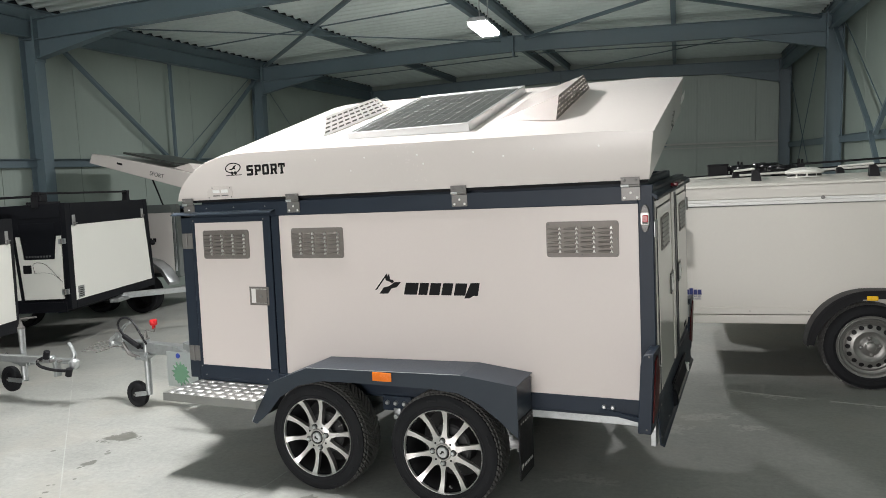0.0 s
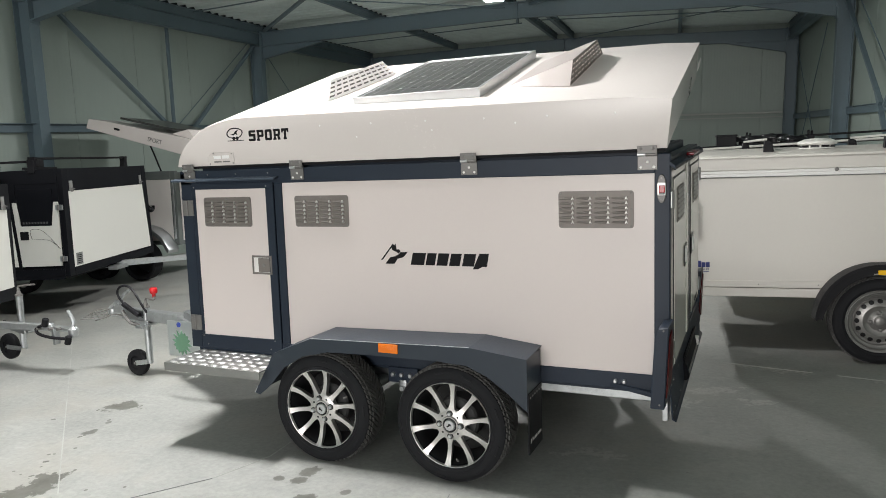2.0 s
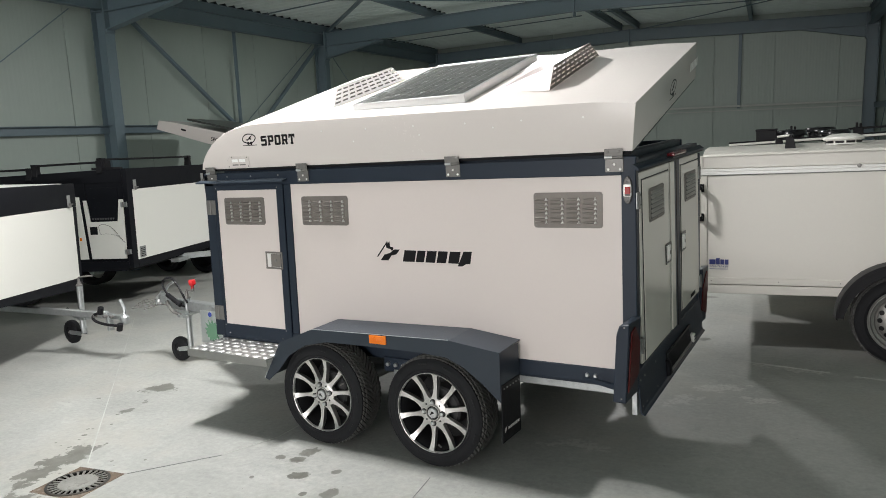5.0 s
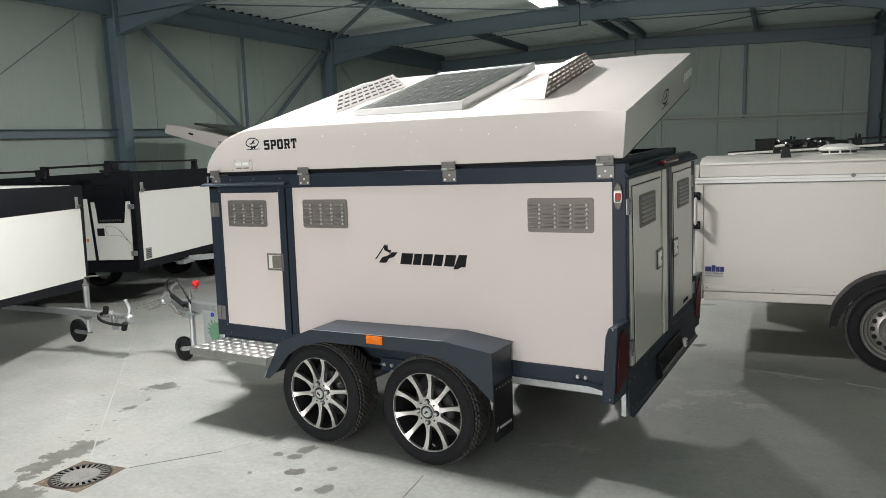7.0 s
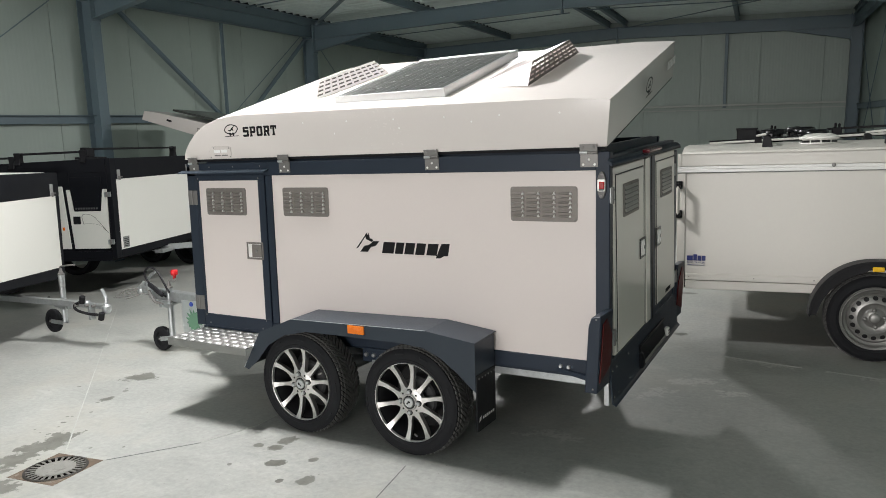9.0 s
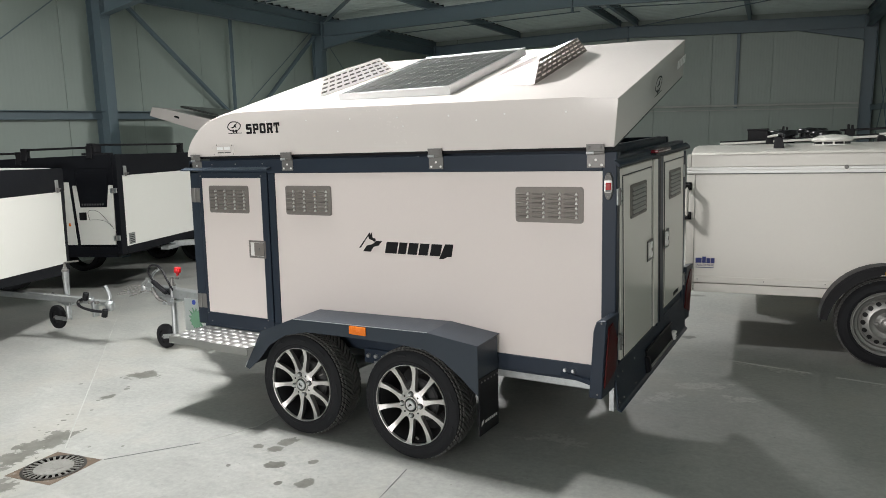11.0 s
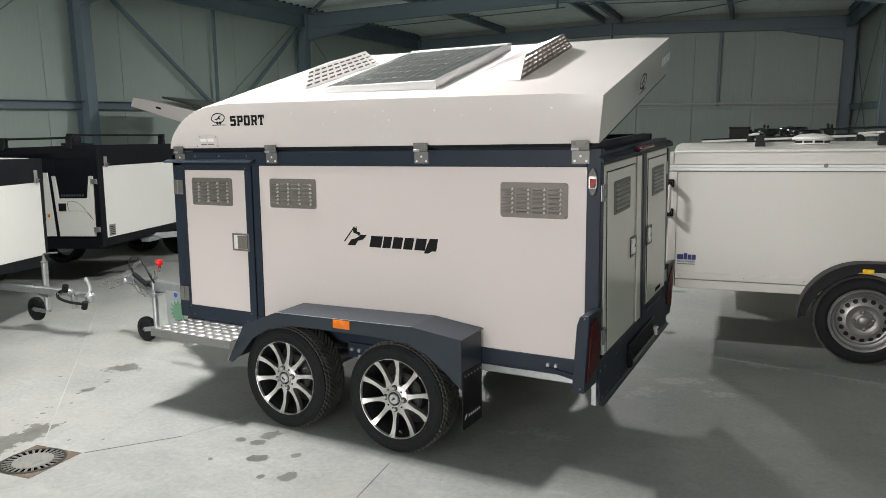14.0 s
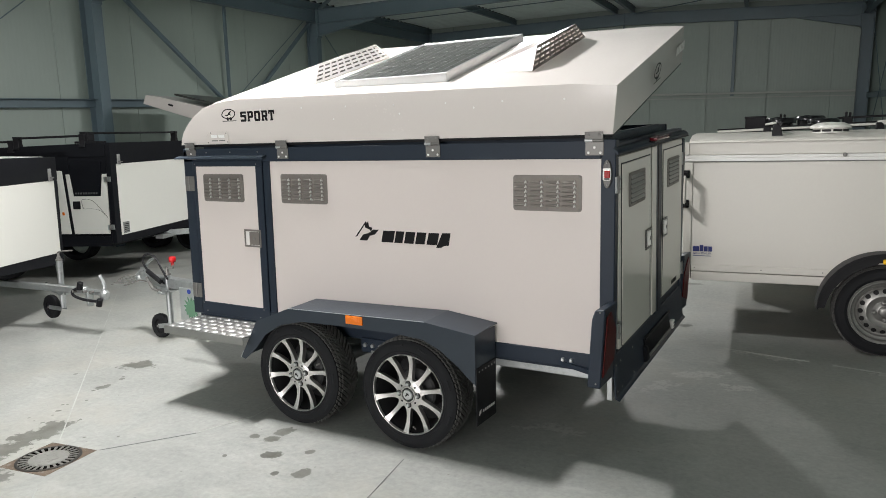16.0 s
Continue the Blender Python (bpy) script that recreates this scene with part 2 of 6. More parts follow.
GREEN_STICKER = paint("green_sticker", (0.12, 0.25, 0.16), 0.55, vary=0.08, big=10)
BLUE_STICKER = paint("blue_sticker", (0.03, 0.06, 0.35), 0.5, vary=0.05)
SHEET_PLASTIC = paint("white_plastic_sheet", (0.62, 0.66, 0.66), 0.35, vary=0.05, big=3)
SHEET_PLASTIC.node_tree.nodes["Principled BSDF"].inputs["Transmission Weight"].default_value = 0.75
CELL = paint("solar_cell", (0.046, 0.047, 0.044), 0.30, vary=0.25, big=5, fine=60, rough_vary=0.02, coat=0.25, random_amount=0.25)
CELL_BACK = paint("solar_backsheet", (0.55, 0.55, 0.56), 0.3, vary=0.03, coat=0.6)
BEAM = paint("blue_grey_beam_paint", (0.132, 0.184, 0.214), 0.45, vary=0.12, big=1.2, fine=30, bump=0.05, bump_scale=100, dirt=(0.165, 0.195, 0.21), dirt_amount=0.4)
WALL_PANEL, GABLE_PANEL = (paint(name, (0.362, 0.425, 0.388), 0.45, vary=0.06, big=0.5, fine=18, stretch=(1, 1, 0.25), bump=0.25, bump_scale=30,
                                 dirt=(0.27, 0.315, 0.288), dirt_amount=0.4, random_amount=0.12) for name in ("smooth_wall_panel", "ribbed_wall_panel"))


def add_ribs(m, pitch, depth):
    """Fine standing ribs across the local x axis of a panel material."""
    nt = m.node_tree
    old = nt.nodes["Principled BSDF"].inputs["Normal"].links[0].from_node
    sep = nt.nodes.new("ShaderNodeSeparateXYZ")
    nt.links.new(nt.nodes["Texture Coordinate"].outputs["Object"], sep.inputs[0])
    prev = sep.outputs["X"]
    for op, val in (('MULTIPLY', 2 * math.pi / pitch), ('SINE', 0), ('MULTIPLY', 1.6), ('MAXIMUM', -0.6), ('MINIMUM', 0.6)):
        n = nt.nodes.new("ShaderNodeMath")
        n.operation = op
        nt.links.new(prev, n.inputs[0])
        n.inputs[1].default_value = val
        prev = n.outputs[0]
    b = nt.nodes.new("ShaderNodeBump")
    b.inputs["Strength"].default_value, b.inputs["Distance"].default_value = 1.0, depth
    nt.links.new(prev, b.inputs["Height"])
    nt.links.new(old.outputs["Normal"], b.inputs["Normal"])
    nt.links.new(b.outputs["Normal"], nt.nodes["Principled BSDF"].inputs["Normal"])


add_ribs(WALL_PANEL, 0.072, 0.0003)
add_ribs(GABLE_PANEL, 0.072, 0.0012)
DECK = paint("galvanised_roof_deck", (0.72, 0.80, 0.785), 0.5, 0.0, vary=0.09, big=0.9, fine=14, dirt=(0.55, 0.60, 0.60), dirt_amount=0.6)
JOINT = paint("joint_sealant", (0.43, 0.44, 0.42), 0.6, vary=0.2, big=4, fine=50, dirt=(0.33, 0.35, 0.335), dirt_amount=1.0)
JOINT_DARK = paint("dark_joint", (0.16, 0.165, 0.165), 0.7, vary=0.2, big=4, fine=50)
CAST_IRON = paint("cast_iron", (0.045, 0.043, 0.04), 0.55, 0.5, vary=0.3, big=10, fine=90, bump=0.3, bump_scale=150, dirt=(0.12, 0.08, 0.05), dirt_amount=0.5)
RIB_SHADE = paint("rib_shade_dark", (0.022, 0.026, 0.030), 0.8, spec=0.1, vary=0.2)
DIFFUSER = glow("lamp_diffuser", (1.0, 0.985, 0.96), 40.0)


# ---- hall: roof, steel frame, lamps ----
V0, V1, U1 = -19.0, 12.5, 11.74        # gables and east wall, in the hall frame
RIDGE_U = 5.85
STEEL_FRAME = pose(-9.30, 3.97, 0, 2.29, 1.26, 6.2)   # the front bays follow the falls of the slab


def rafter_top(u):
    """Top of the rafters: 4.30 m at the west eave, 4.51 m at the ridge, 4.41 m at the east eave."""
    return 4.30 + 0.036 * u if u < RIDGE_U else 4.51 - 0.017 * (u - RIDGE_U)


ceiling = new("ceiling")
tagged(ceiling, "corrugated galvanised steel roof deck", "ceiling", kind="structure")
pitch_v = 0.25
for m_bay, va, vb in ((STEEL_FRAME, -6.3, V1 + 0.2), (HALL, V0 - 0.1, -5.9)):
    deck = bmesh.new()
    for us in ((-0.3, RIDGE_U), (RIDGE_U, U1 + 0.1)):
        rows = []
        v = va
        while v < vb:
            for dv, dz in ((0, 0), (0.045, 0), (0.070, 0.012), (0.095, 0.052), (0.120, 0.066), (0.170, 0.066), (0.195, 0.052), (0.222, 0.012)):
                rows.append([deck.verts.new((u, v + dv, rafter_top(u) + 0.165 + dz)) for u in us])
            v += pitch_v
        for a, b in zip(rows, rows[1:]):
            deck.faces.new((a[0], a[1], b[1], b[0]))
    bmesh.ops.recalc_face_normals(deck, faces=deck.faces[:])
    part("roof_deck", deck, DECK, ceiling, m=m_bay)
for v, m_bay in ((-17.8, HALL), (-11.9, HALL), (-5.92, STEEL_FRAME), (0.18, STEEL_FRAME), (6.17, STEEL_FRAME), (12.25, STEEL_FRAME)):
    frame_thing = thing("portal_frame", "blue-grey painted steel portal frame with haunched rafters", "steel frame", m_bay, "portal frames", "structure")
    for u in (0.0, U1 - 0.18):
        top = rafter_top(u)
        part("column", i_beam((u, v, -0.6 if m_bay is STEEL_FRAME else 0.0), (u, v, top), 0.18, 0.26), BEAM, frame_thing)
        s = -1 if u > 5 else 1
        part("end_plate", quad_box(*sorted((u + s * 0.131, u + s * 0.151)), v - 0.09, v + 0.09, top - 0.60, top + 0.03), BEAM, frame_thing)
        for z in (top - 0.28, top - 0.02):
            part("stiffener", quad_box(u - 0.118, u + 0.118, v - 0.088, v + 0.088, z - 0.006, z + 0.006), BEAM, frame_thing)
        for z in (top - 0.54, top - 0.42, top - 0.12):
            for dv in (-0.05, 0.05):
                part("bolt", rod((u + s * 0.115, v + dv, z), (u + s * 0.170, v + dv, z), 0.012, 6), BEAM, frame_thing)
    for side in (0, 1):
        ua, ub = (0.13, RIDGE_U) if side == 0 else (U1 - 0.31, RIDGE_U)
        part("rafter", i_beam((ua, v, rafter_top(ua) - 0.15), (ub, v, rafter_top(ub) - 0.15), 0.15, 0.30), BEAM, frame_thing)
        s = 1 if side == 0 else -1
        za = rafter_top(ua) - 0.30
        part("haunch", join(prism([(ua, za), (ua + s * 1.45, za + 0.045 * (1 if s > 0 else 0.5)), (ua, za - 0.26)], "xz", v - 0.005, v + 0.005),
                            beam((ua, v, za - 0.265), (ua + s * 1.46, v, za + 0.03), 0.145, 0.012)), BEAM, frame_thing)
    part("ridge_plate", quad_box(RIDGE_U - 0.012, RIDGE_U + 0.012, v - 0.080, v + 0.080, rafter_top(RIDGE_U) - 0.40, rafter_top(RIDGE_U) + 0.005), BEAM, frame_thing)
for u in (0.06, 2.75, 5.62, 6.08, 8.87, U1 - 0.24):
    z = rafter_top(u)
    run = thing("purlin", "blue-grey steel purlin carrying the roof deck", "purlin", None, "purlins", "structure")
    # Dark inserts put the shade of the rib hollows above the purlin into colour.
    fill = bmesh.new()
    for k in range(74):
        v = -6.3 + pitch_v * k
        ring = [[fill.verts.new((u + du, v + dv, z + 0.163 + dz)) for dv, dz in ((0.045, -0.004), (0.070, 0.011), (0.095, 0.051), (0.120, 0.065), (0.170, 0.065), (0.195, 0.051), (0.222, 0.011), (0.250, -0.004))] for du in (-0.04, 0.04)]
        fill.faces.new(ring[0])
        fill.faces.new(ring[1][::-1])
        fill.faces.new((ring[0][0], ring[0][-1], ring[1][-1], ring[1][0]))
    part("profile_filler", fill, RIB_SHADE, run, "dark inserts standing for the shade inside the roof sheet ribs", "stuff", m=STEEL_FRAME)
    for m_bay, va, vb in ((STEEL_FRAME, -6.2, V1 - 0.06), (HALL, V0, -6.0)):
        part("flange_beam", i_beam((u, va, z + 0.08), (u, vb, z + 0.08), 0.085, 0.155), BEAM, run, m=m_bay)
        if u < 1 or u > 11:
            part("eave_beam", i_beam((u, va, z - 0.135), (u, vb, z - 0.135), 0.14, 0.26), BEAM, run, m=m_bay)
for ua in (-0.13, U1 - 0.05):
    girt = thing("wall_rail", "blue-grey steel wall rail", "wall rail", STEEL_FRAME, "wall rails", "structure")
    part("rail_channel", join(quad_box(ua - 0.03, ua + 0.03, V0, V1 - 0.2, 2.18, 2.30, 0.004), quad_box(ua - 0.05, ua + 0.1, V0, V1 - 0.2, 2.30, 2.31)), BEAM, girt)
girt = thing("wall_rail", "pale steel rail across the gable wall", "wall rail", STEEL_FRAME, "wall rails", "structure")
part("rail_channel", join(quad_box(0.2, U1 - 0.3, V1 - 0.15, V1 - 0.10, 2.335, 2.385, 0.004), quad_box(0.2, U1 - 0.3, V1 - 0.12, V1 - 0.08, 2.235, 2.262)), paint("pale_rail_paint", (0.46, 0.48, 0.45), 0.5, vary=0.1), girt)
for u in (8.63, 4.40):
    part("gable_post", quad_box(u - 0.04, u + 0.04, V1 - 0.12, V1 - 0.02, 2.30, 4.45, 0.004), BEAM, girt)
bracing = thing("wall_bracing", "blue-grey steel angle braces between the wall columns", "bracing", STEEL_FRAME, kind="structure")
for p, q, w in (((0.0, 0.72, 3.97), (-0.04, 3.10, 2.28), 0.07), ((0.0, 5.98, 3.99), (-0.04, 3.62, 2.10), 0.07), ((-0.04, 3.235, 4.12), (-0.04, 3.235, 2.30), 0.045)):
    part("brace", beam(p, q, w, 0.05), BEAM, bracing)
for p, q in (((-0.12, 0.86, 3.95), (-0.12, 3.6, 1.95)), ((-0.12, 5.95, 4.05), (-0.12, 3.2, 2.12)), ((-0.12, -0.30, 4.02), (-0.12, -3.3, 1.84)), ((-0.12, 6.6, 4.0), (-0.12, 9.2, 1.9))):
    part("tie_rod", rod(p, q, 0.008, 6), BEAM, bracing)
UE = U1 - 0.18
for p, q in (((UE - 0.04, 6.15, 4.25), (UE - 0.04, 3.3, 2.28)), ((UE - 0.04, 3.6, 2.5), (UE - 0.04, 2.4, 1.3)), ((UE - 0.04, 0.35, 4.2), (UE - 0.04, 3.1, 2.25))):
    part("brace", beam(p, q, 0.06, 0.05), BEAM, bracing)
for p, q in (((U1 - 0.1, 5.75, 4.17), (U1 - 0.1, 1.2, 1.3)), ((U1 - 0.1, 12.0, 4.0), (U1 - 0.1, 8.4, 1.2)), ((U1 - 0.1, 8.2, 4.0), (U1 - 0.1, 11.2, 1.2))):
    part("tie_rod", rod(p, q, 0.009, 6), BEAM, bracing)
roof_brace = thing("roof_bracing", "blue-grey steel cross braces under the roof", "bracing", STEEL_FRAME, kind="structure")
for p, q in (((0.2, 6.15, 4.33), (5.6, 0.3, 4.45)), ((6.1, 6.15, 4.45), (11.3, 0.35, 4.36)), ((6.1, 0.35, 4.45), (11.3, 6.1, 4.36))):
    part("brace", beam(p, q, 0.06, 0.05), BEAM, roof_brace)
for p, q in (((0.3, 1.15, 4.33), (5.6, 6.15, 4.42)), ((0.3, 3.58, 4.35), (5.7, 2.44, 4.42)), ((5.9, 2.4, 4.45), (11.2, 3.0, 4.38)), ((0.2, 9.2, 4.35), (5.5, 8.25, 4.42)), ((5.8, 8.2, 4.45), (11.3, 8.7, 4.38)), ((6.1, 12.0, 4.46), (11.3, 6.5, 4.36))):
    part("tie_rod", rod(p, q, 0.012, 6), BEAM, roof_brace)
for u, v, z, power in LAMPS:
    lamp = thing("ceiling_lamp", "lit LED strip lamp in a grey housing under a purlin", "lamp", HALL, "hall lamps")
    part("housing", prism([(u - 0.155, z), (u + 0.155, z), (u + 0.11, z + 0.06), (u - 0.11, z + 0.06)], "xz", v - 0.42, v + 0.42, 0.006), GALV, lamp)
    part("diffuser", quad_box(u - 0.138, u + 0.138, v - 0.400, v + 0.400, z - 0.056, z - 0.002, 0.012, 2), DIFFUSER, lamp, "glowing white diffuser")
    for dv in (-0.25, 0.25):
        part("hanger", rod((u, v + dv, z + 0.06), (u, v + dv, rafter_top(u) + 0.17), 0.008, 6), GALV, lamp)
    data = bpy.data.lights.new("lamp_light", 'AREA')
    data.shape, data.size, data.size_y, data.energy, data.color = 'RECTANGLE', 0.24, 0.70, power, LAMP_TINT
    ob = new("lamp_light", data)
    ob.matrix_basis = HALL @ pose(u, v, z - 0.062)

# Broad fill from the assumed gate, added to brighten the trailer side and rear doors.
data = bpy.data.lights.new("gate_light", 'AREA')
data.shape, data.size, data.size_y, data.energy, data.color = 'RECTANGLE', UNSEEN_GATE[1] - UNSEEN_GATE[0] - 0.1, UNSEEN_GATE[2] - 0.1, GATE_FILL, GATE_TINT
ob = new("gate_light", data)
ob.matrix_basis = HALL @ pose((UNSEEN_GATE[0] + UNSEEN_GATE[1]) / 2, V0 - 0.05, UNSEEN_GATE[2] / 2, 90, 0, 0)

# ---- floor, joints, stains, drain ----
# damp splashes: place, size, irregularity, stretch, turn
SPLASHES = ((-3.385, 0.095, 0.074, 0.9, 1.6, 35), (-2.795, -0.97, 0.095, 0.75, 1.9, 100),
            (-2.74, -1.17, 0.10, 0.75, 1.4, 95), (-2.52, -1.42, 0.09, 0.6, 1.5, 20), (-1.615, -0.345, 0.045, 0.6, 1.3, 60))
# single drops: place and size
DROPS = ((-3.604, -0.243, 0.016), (-3.181, -0.334, 0.034), (-3.186, -0.294, 0.02), (-3.177, -0.398, 0.012), (-3.218, -0.163, 0.022), (-3.249, -0.132, 0.012), (-3.049, -0.531, 0.013), (-3.088, -0.631, 0.01), 
         (-3.111, -0.647, 0.012), (-3.034, -0.72, 0.014), (-2.998, -0.777, 0.008), (-2.939, -0.874, 0.01), (-2.905, -0.862, 0.011), (-2.854, -0.809, 0.013), (-3.083, -0.867, 0.009), (-2.869, -1.083, 0.026), 
         (-2.871, -1.1, 0.016), (-3.011, -0.88, 0.007), (-2.874, -0.898, 0.01), (-2.826, -0.861, 0.014), (-2.526, -0.891, 0.01), (-2.373, -0.8, 0.009), (-3.171, -0.372, 0.01), 
         (-1.717, -0.457, 0.026), (-1.612, -0.444, 0.042), (-1.473, -0.586, 0.040), (-1.323, -0.472, 0.026), (-1.203, -0.677, 0.038), (-1.317, -0.737, 0.022), (-1.676, -0.705, 0.012),
         (-0.18, 2.85, 0.055), (-0.46, 4.64, 0.06))
STAINS = SPLASHES + tuple((x, y, size, 0.37, 1.1 + 0.3 * (k % 2), 23 * k) for k, (x, y, size) in enumerate(DROPS))
# pale worn patches: place, size, stretch, turn
SCUFFS = ((0.55, 2.22, 0.05, 5.0, -8), (1.25, 2.12, 0.05, 3.0, -8), (1.9, 2.03, 0.05, 4.0, -8), (0.15, 1.62, 0.08, 2.0, 20), (-0.02, 1.28, 0.07, 1.6, 60), (0.42, 1.45, 0.05, 2.0, 0), (-0.35, 0.35, 0.06, 2.2, 15))


def concrete(name, stains):
    """Power-floated concrete: clouds, grain, pale scuffs, pits, and damp stains with soft edges."""
    m = bpy.data.materials.new(name)
    m.use_nodes = True
    nt = m.node_tree
    p = nt.nodes["Principled BSDF"]
    link = nt.links.new
    co = nt.nodes.new("ShaderNodeTexCoord").outputs["Object"]

    def tex(scale, detail=5, rough=0.6, stretch=None, turn=0.0):
        n = nt.nodes.new("ShaderNodeTexNoise")
        n.inputs["Scale"].default_value, n.inputs["Detail"].default_value, n.inputs["Roughness"].default_value = scale, detail, rough
        src = co
        if stretch:
            mp = nt.nodes.new("ShaderNodeMapping")
            mp.inputs["Rotation"].default_value = (0, 0, radians(turn))
            mp.inputs["Scale"].default_value = stretch
            link(co, mp.inputs["Vector"])
            src = mp.outputs["Vector"]
        link(src, n.inputs["Vector"])
        return n.outputs["Fac"]

    def calc(op, a, b=0.0):
        n = nt.nodes.new("ShaderNodeMath")
        n.operation = op
        for k, v in enumerate((a, b)):
            if isinstance(v, (int, float)):
                n.inputs[k].default_value = v
            else:
                link(v, n.inputs[k])
        return n.outputs[0]

    def step(v, lo, hi):
        n = nt.nodes.new("ShaderNodeMapRange")
        n.interpolation_type = 'SMOOTHSTEP'
        n.inputs["From Min"].default_value, n.inputs["From Max"].default_value = lo, hi
        link(v, n.inputs["Value"])
        return n.outputs["Result"]

    def blend(f, a, b, mode='MIX'):
        n = nt.nodes.new("ShaderNodeMix")
        n.data_type, n.blend_type = 'RGBA', mode
        link(f, n.inputs["Factor"])
        for k, v in (("A", a), ("B", b)):
            if isinstance(v, tuple):
                n.inputs[k].default_value = (*v, 1)
            else:
                link(v, n.inputs[k])
        return n.outputs["Result"]

    cloud, mid, grain = tex(0.55, 6, 0.62), tex(3.6, 9, 0.70), tex(34, 6, 0.7)
    tone = calc('ADD', calc('ADD', calc('MULTIPLY', calc('SUBTRACT', cloud, 0.5), 0.7), calc('MULTIPLY', calc('SUBTRACT', mid, 0.5), 0.70)), calc('MULTIPLY', calc('SUBTRACT', grain, 0.5), 0.70))
    hsv = nt.nodes.new("ShaderNodeHueSaturation")
    hsv.inputs["Color"].default_value = (0.342, 0.349, 0.331, 1)
    link(calc('ADD', tone, 1.0), hsv.inputs["Value"])
    colour = hsv.outputs["Color"]
    colour = blend(calc('MULTIPLY', step(tex(1.1, 7, 0.7), 0.48, 0.64), 0.38), colour, (0.37, 0.35, 0.305))           # yellowish film
    colour = blend(calc('MULTIPLY', step(tex(5.5, 9, 0.75), 0.52, 0.70), 0.46), colour, (0.235, 0.25, 0.24))          # grey grime
    colour = blend(calc('MULTIPLY', step(tex(2.2, 9, 0.74, (1.0, 1.7, 1.0), 24), 0.56, 0.69), 0.42), colour, (0.47, 0.475, 0.45))   # pale scuffs
    colour = blend(calc('MULTIPLY', step(tex(3.0, 6, 0.66, (0.7, 2.4, 1.0), -38), 0.58, 0.70), 0.35), colour, (0.47, 0.475, 0.45))  # streaks
    pit = nt.nodes.new("ShaderNodeTexVoronoi")
    pit.inputs["Scale"].default_value = 7.0
    link(co, pit.inputs["Vector"])
    sep = nt.nodes.new("ShaderNodeSeparateColor")
    link(pit.outputs["Color"], sep.inputs["Color"])
    size = calc('MULTIPLY', calc('MAXIMUM', calc('SUBTRACT', sep.outputs[0], 0.62), 0.0), 0.16)
    pits = step(calc('SUBTRACT', calc('ADD', size, calc('MULTIPLY', calc('SUBTRACT', grain, 0.5), 0.03)), pit.outputs["Distance"]), 0.0, 0.02)
    colour = blend(calc('MULTIPLY', pits, 0.6), colour, (0.15, 0.15, 0.135))
    speck = nt.nodes.new("ShaderNodeTexVoronoi")
    speck.inputs["Scale"].default_value = 26.0
    link(co, speck.inputs["Vector"])
    sep2 = nt.nodes.new("ShaderNodeSeparateColor")
    link(speck.outputs["Color"], sep2.inputs["Color"])
    dots = step(calc('SUBTRACT', calc('MULTIPLY', calc('MAXIMUM', calc('SUBTRACT', sep2.outputs[0], 0.86), 0.0), 1.1), speck.outputs["Distance"]), 0.0, 0.03)
    colour = blend(calc('MULTIPLY', dots, 0.55), colour, (0.16, 0.155, 0.14))
    colour = blend(calc('MULTIPLY', step(tex(16.0, 10, 0.78, (1.0, 3.0, 1.0), 55), 0.60, 0.70), 0.30), colour, (0.27, 0.265, 0.24))       # short drag marks
    ragged = tex(11.0, 4, 0.6)
    worn = None
    for x, y, size, stretch, turn in SCUFFS:
        mp = nt.nodes.new("ShaderNodeMapping")
        mp.vector_type = 'TEXTURE'
        mp.inputs["Location"].default_value = HALL.inverted() @ Vector((x, y, 0))
        mp.inputs["Rotation"].default_value = (0, 0, radians(turn - 6.2))
        mp.inputs["Scale"].default_value = (size * stretch, size, 1)
        link(co, mp.inputs["Vector"])
        ln = nt.nodes.new("ShaderNodeVectorMath")
        ln.operation = 'LENGTH'
        link(mp.outputs["Vector"], ln.inputs[0])
        spot = calc('SUBTRACT', 1.0, step(calc('ADD', ln.outputs["Value"], calc('MULTIPLY', calc('SUBTRACT', ragged, 0.5), 5.0)), 0.7, 1.15))
        worn = spot if worn is None else calc('MAXIMUM', worn, spot)
    colour = blend(calc('MULTIPLY', calc('MULTIPLY', worn, step(grain, 0.35, 0.55)), 0.65), colour, (0.52, 0.525, 0.495))
    frayed = tex(38.0, 5, 0.7)
    wet = None
    for x, y, size, wild, stretch, turn in stains:
        at = HALL.inverted() @ Vector((x, y, 0))
        mp = nt.nodes.new("ShaderNodeMapping")
        mp.vector_type = 'TEXTURE'
        mp.inputs["Location"].default_value = at
        mp.inputs["Rotation"].default_value = (0, 0, radians(turn))
        mp.inputs["Scale"].default_value = (size * stretch, size, 1)
        link(co, mp.inputs["Vector"])
        ln = nt.nodes.new("ShaderNodeVectorMath")
        ln.operation = 'LENGTH'
        link(mp.outputs["Vector"], ln.inputs[0])
        d = calc('ADD', ln.outputs["Value"], calc('ADD', calc('MULTIPLY', calc('SUBTRACT', ragged, 0.5), wild * 4.5), calc('MULTIPLY', calc('SUBTRACT', frayed, 0.5), 0.45 + 1.9 * wild * wild)))
        spot = calc('SUBTRACT', 1.0, step(d, 0.82, 1.04))
        wet = spot if wet is None else calc('MAXIMUM', wet, spot)
    damp = calc('MULTIPLY', wet, calc('ADD', calc('MULTIPLY', mid, 0.8), 0.4))
    colour = blend(calc('MULTIPLY', damp, 1.0), colour, (0.10, 0.10, 0.085))
    link(colour, p.inputs["Base Color"])
    rough = calc('ADD', calc('MULTIPLY', calc('SUBTRACT', mid, 0.5), 0.40), 0.46)
    link(calc('SUBTRACT', rough, calc('MULTIPLY', wet, 0.12)), p.inputs["Roughness"])
    b = nt.nodes.new("ShaderNodeBump")
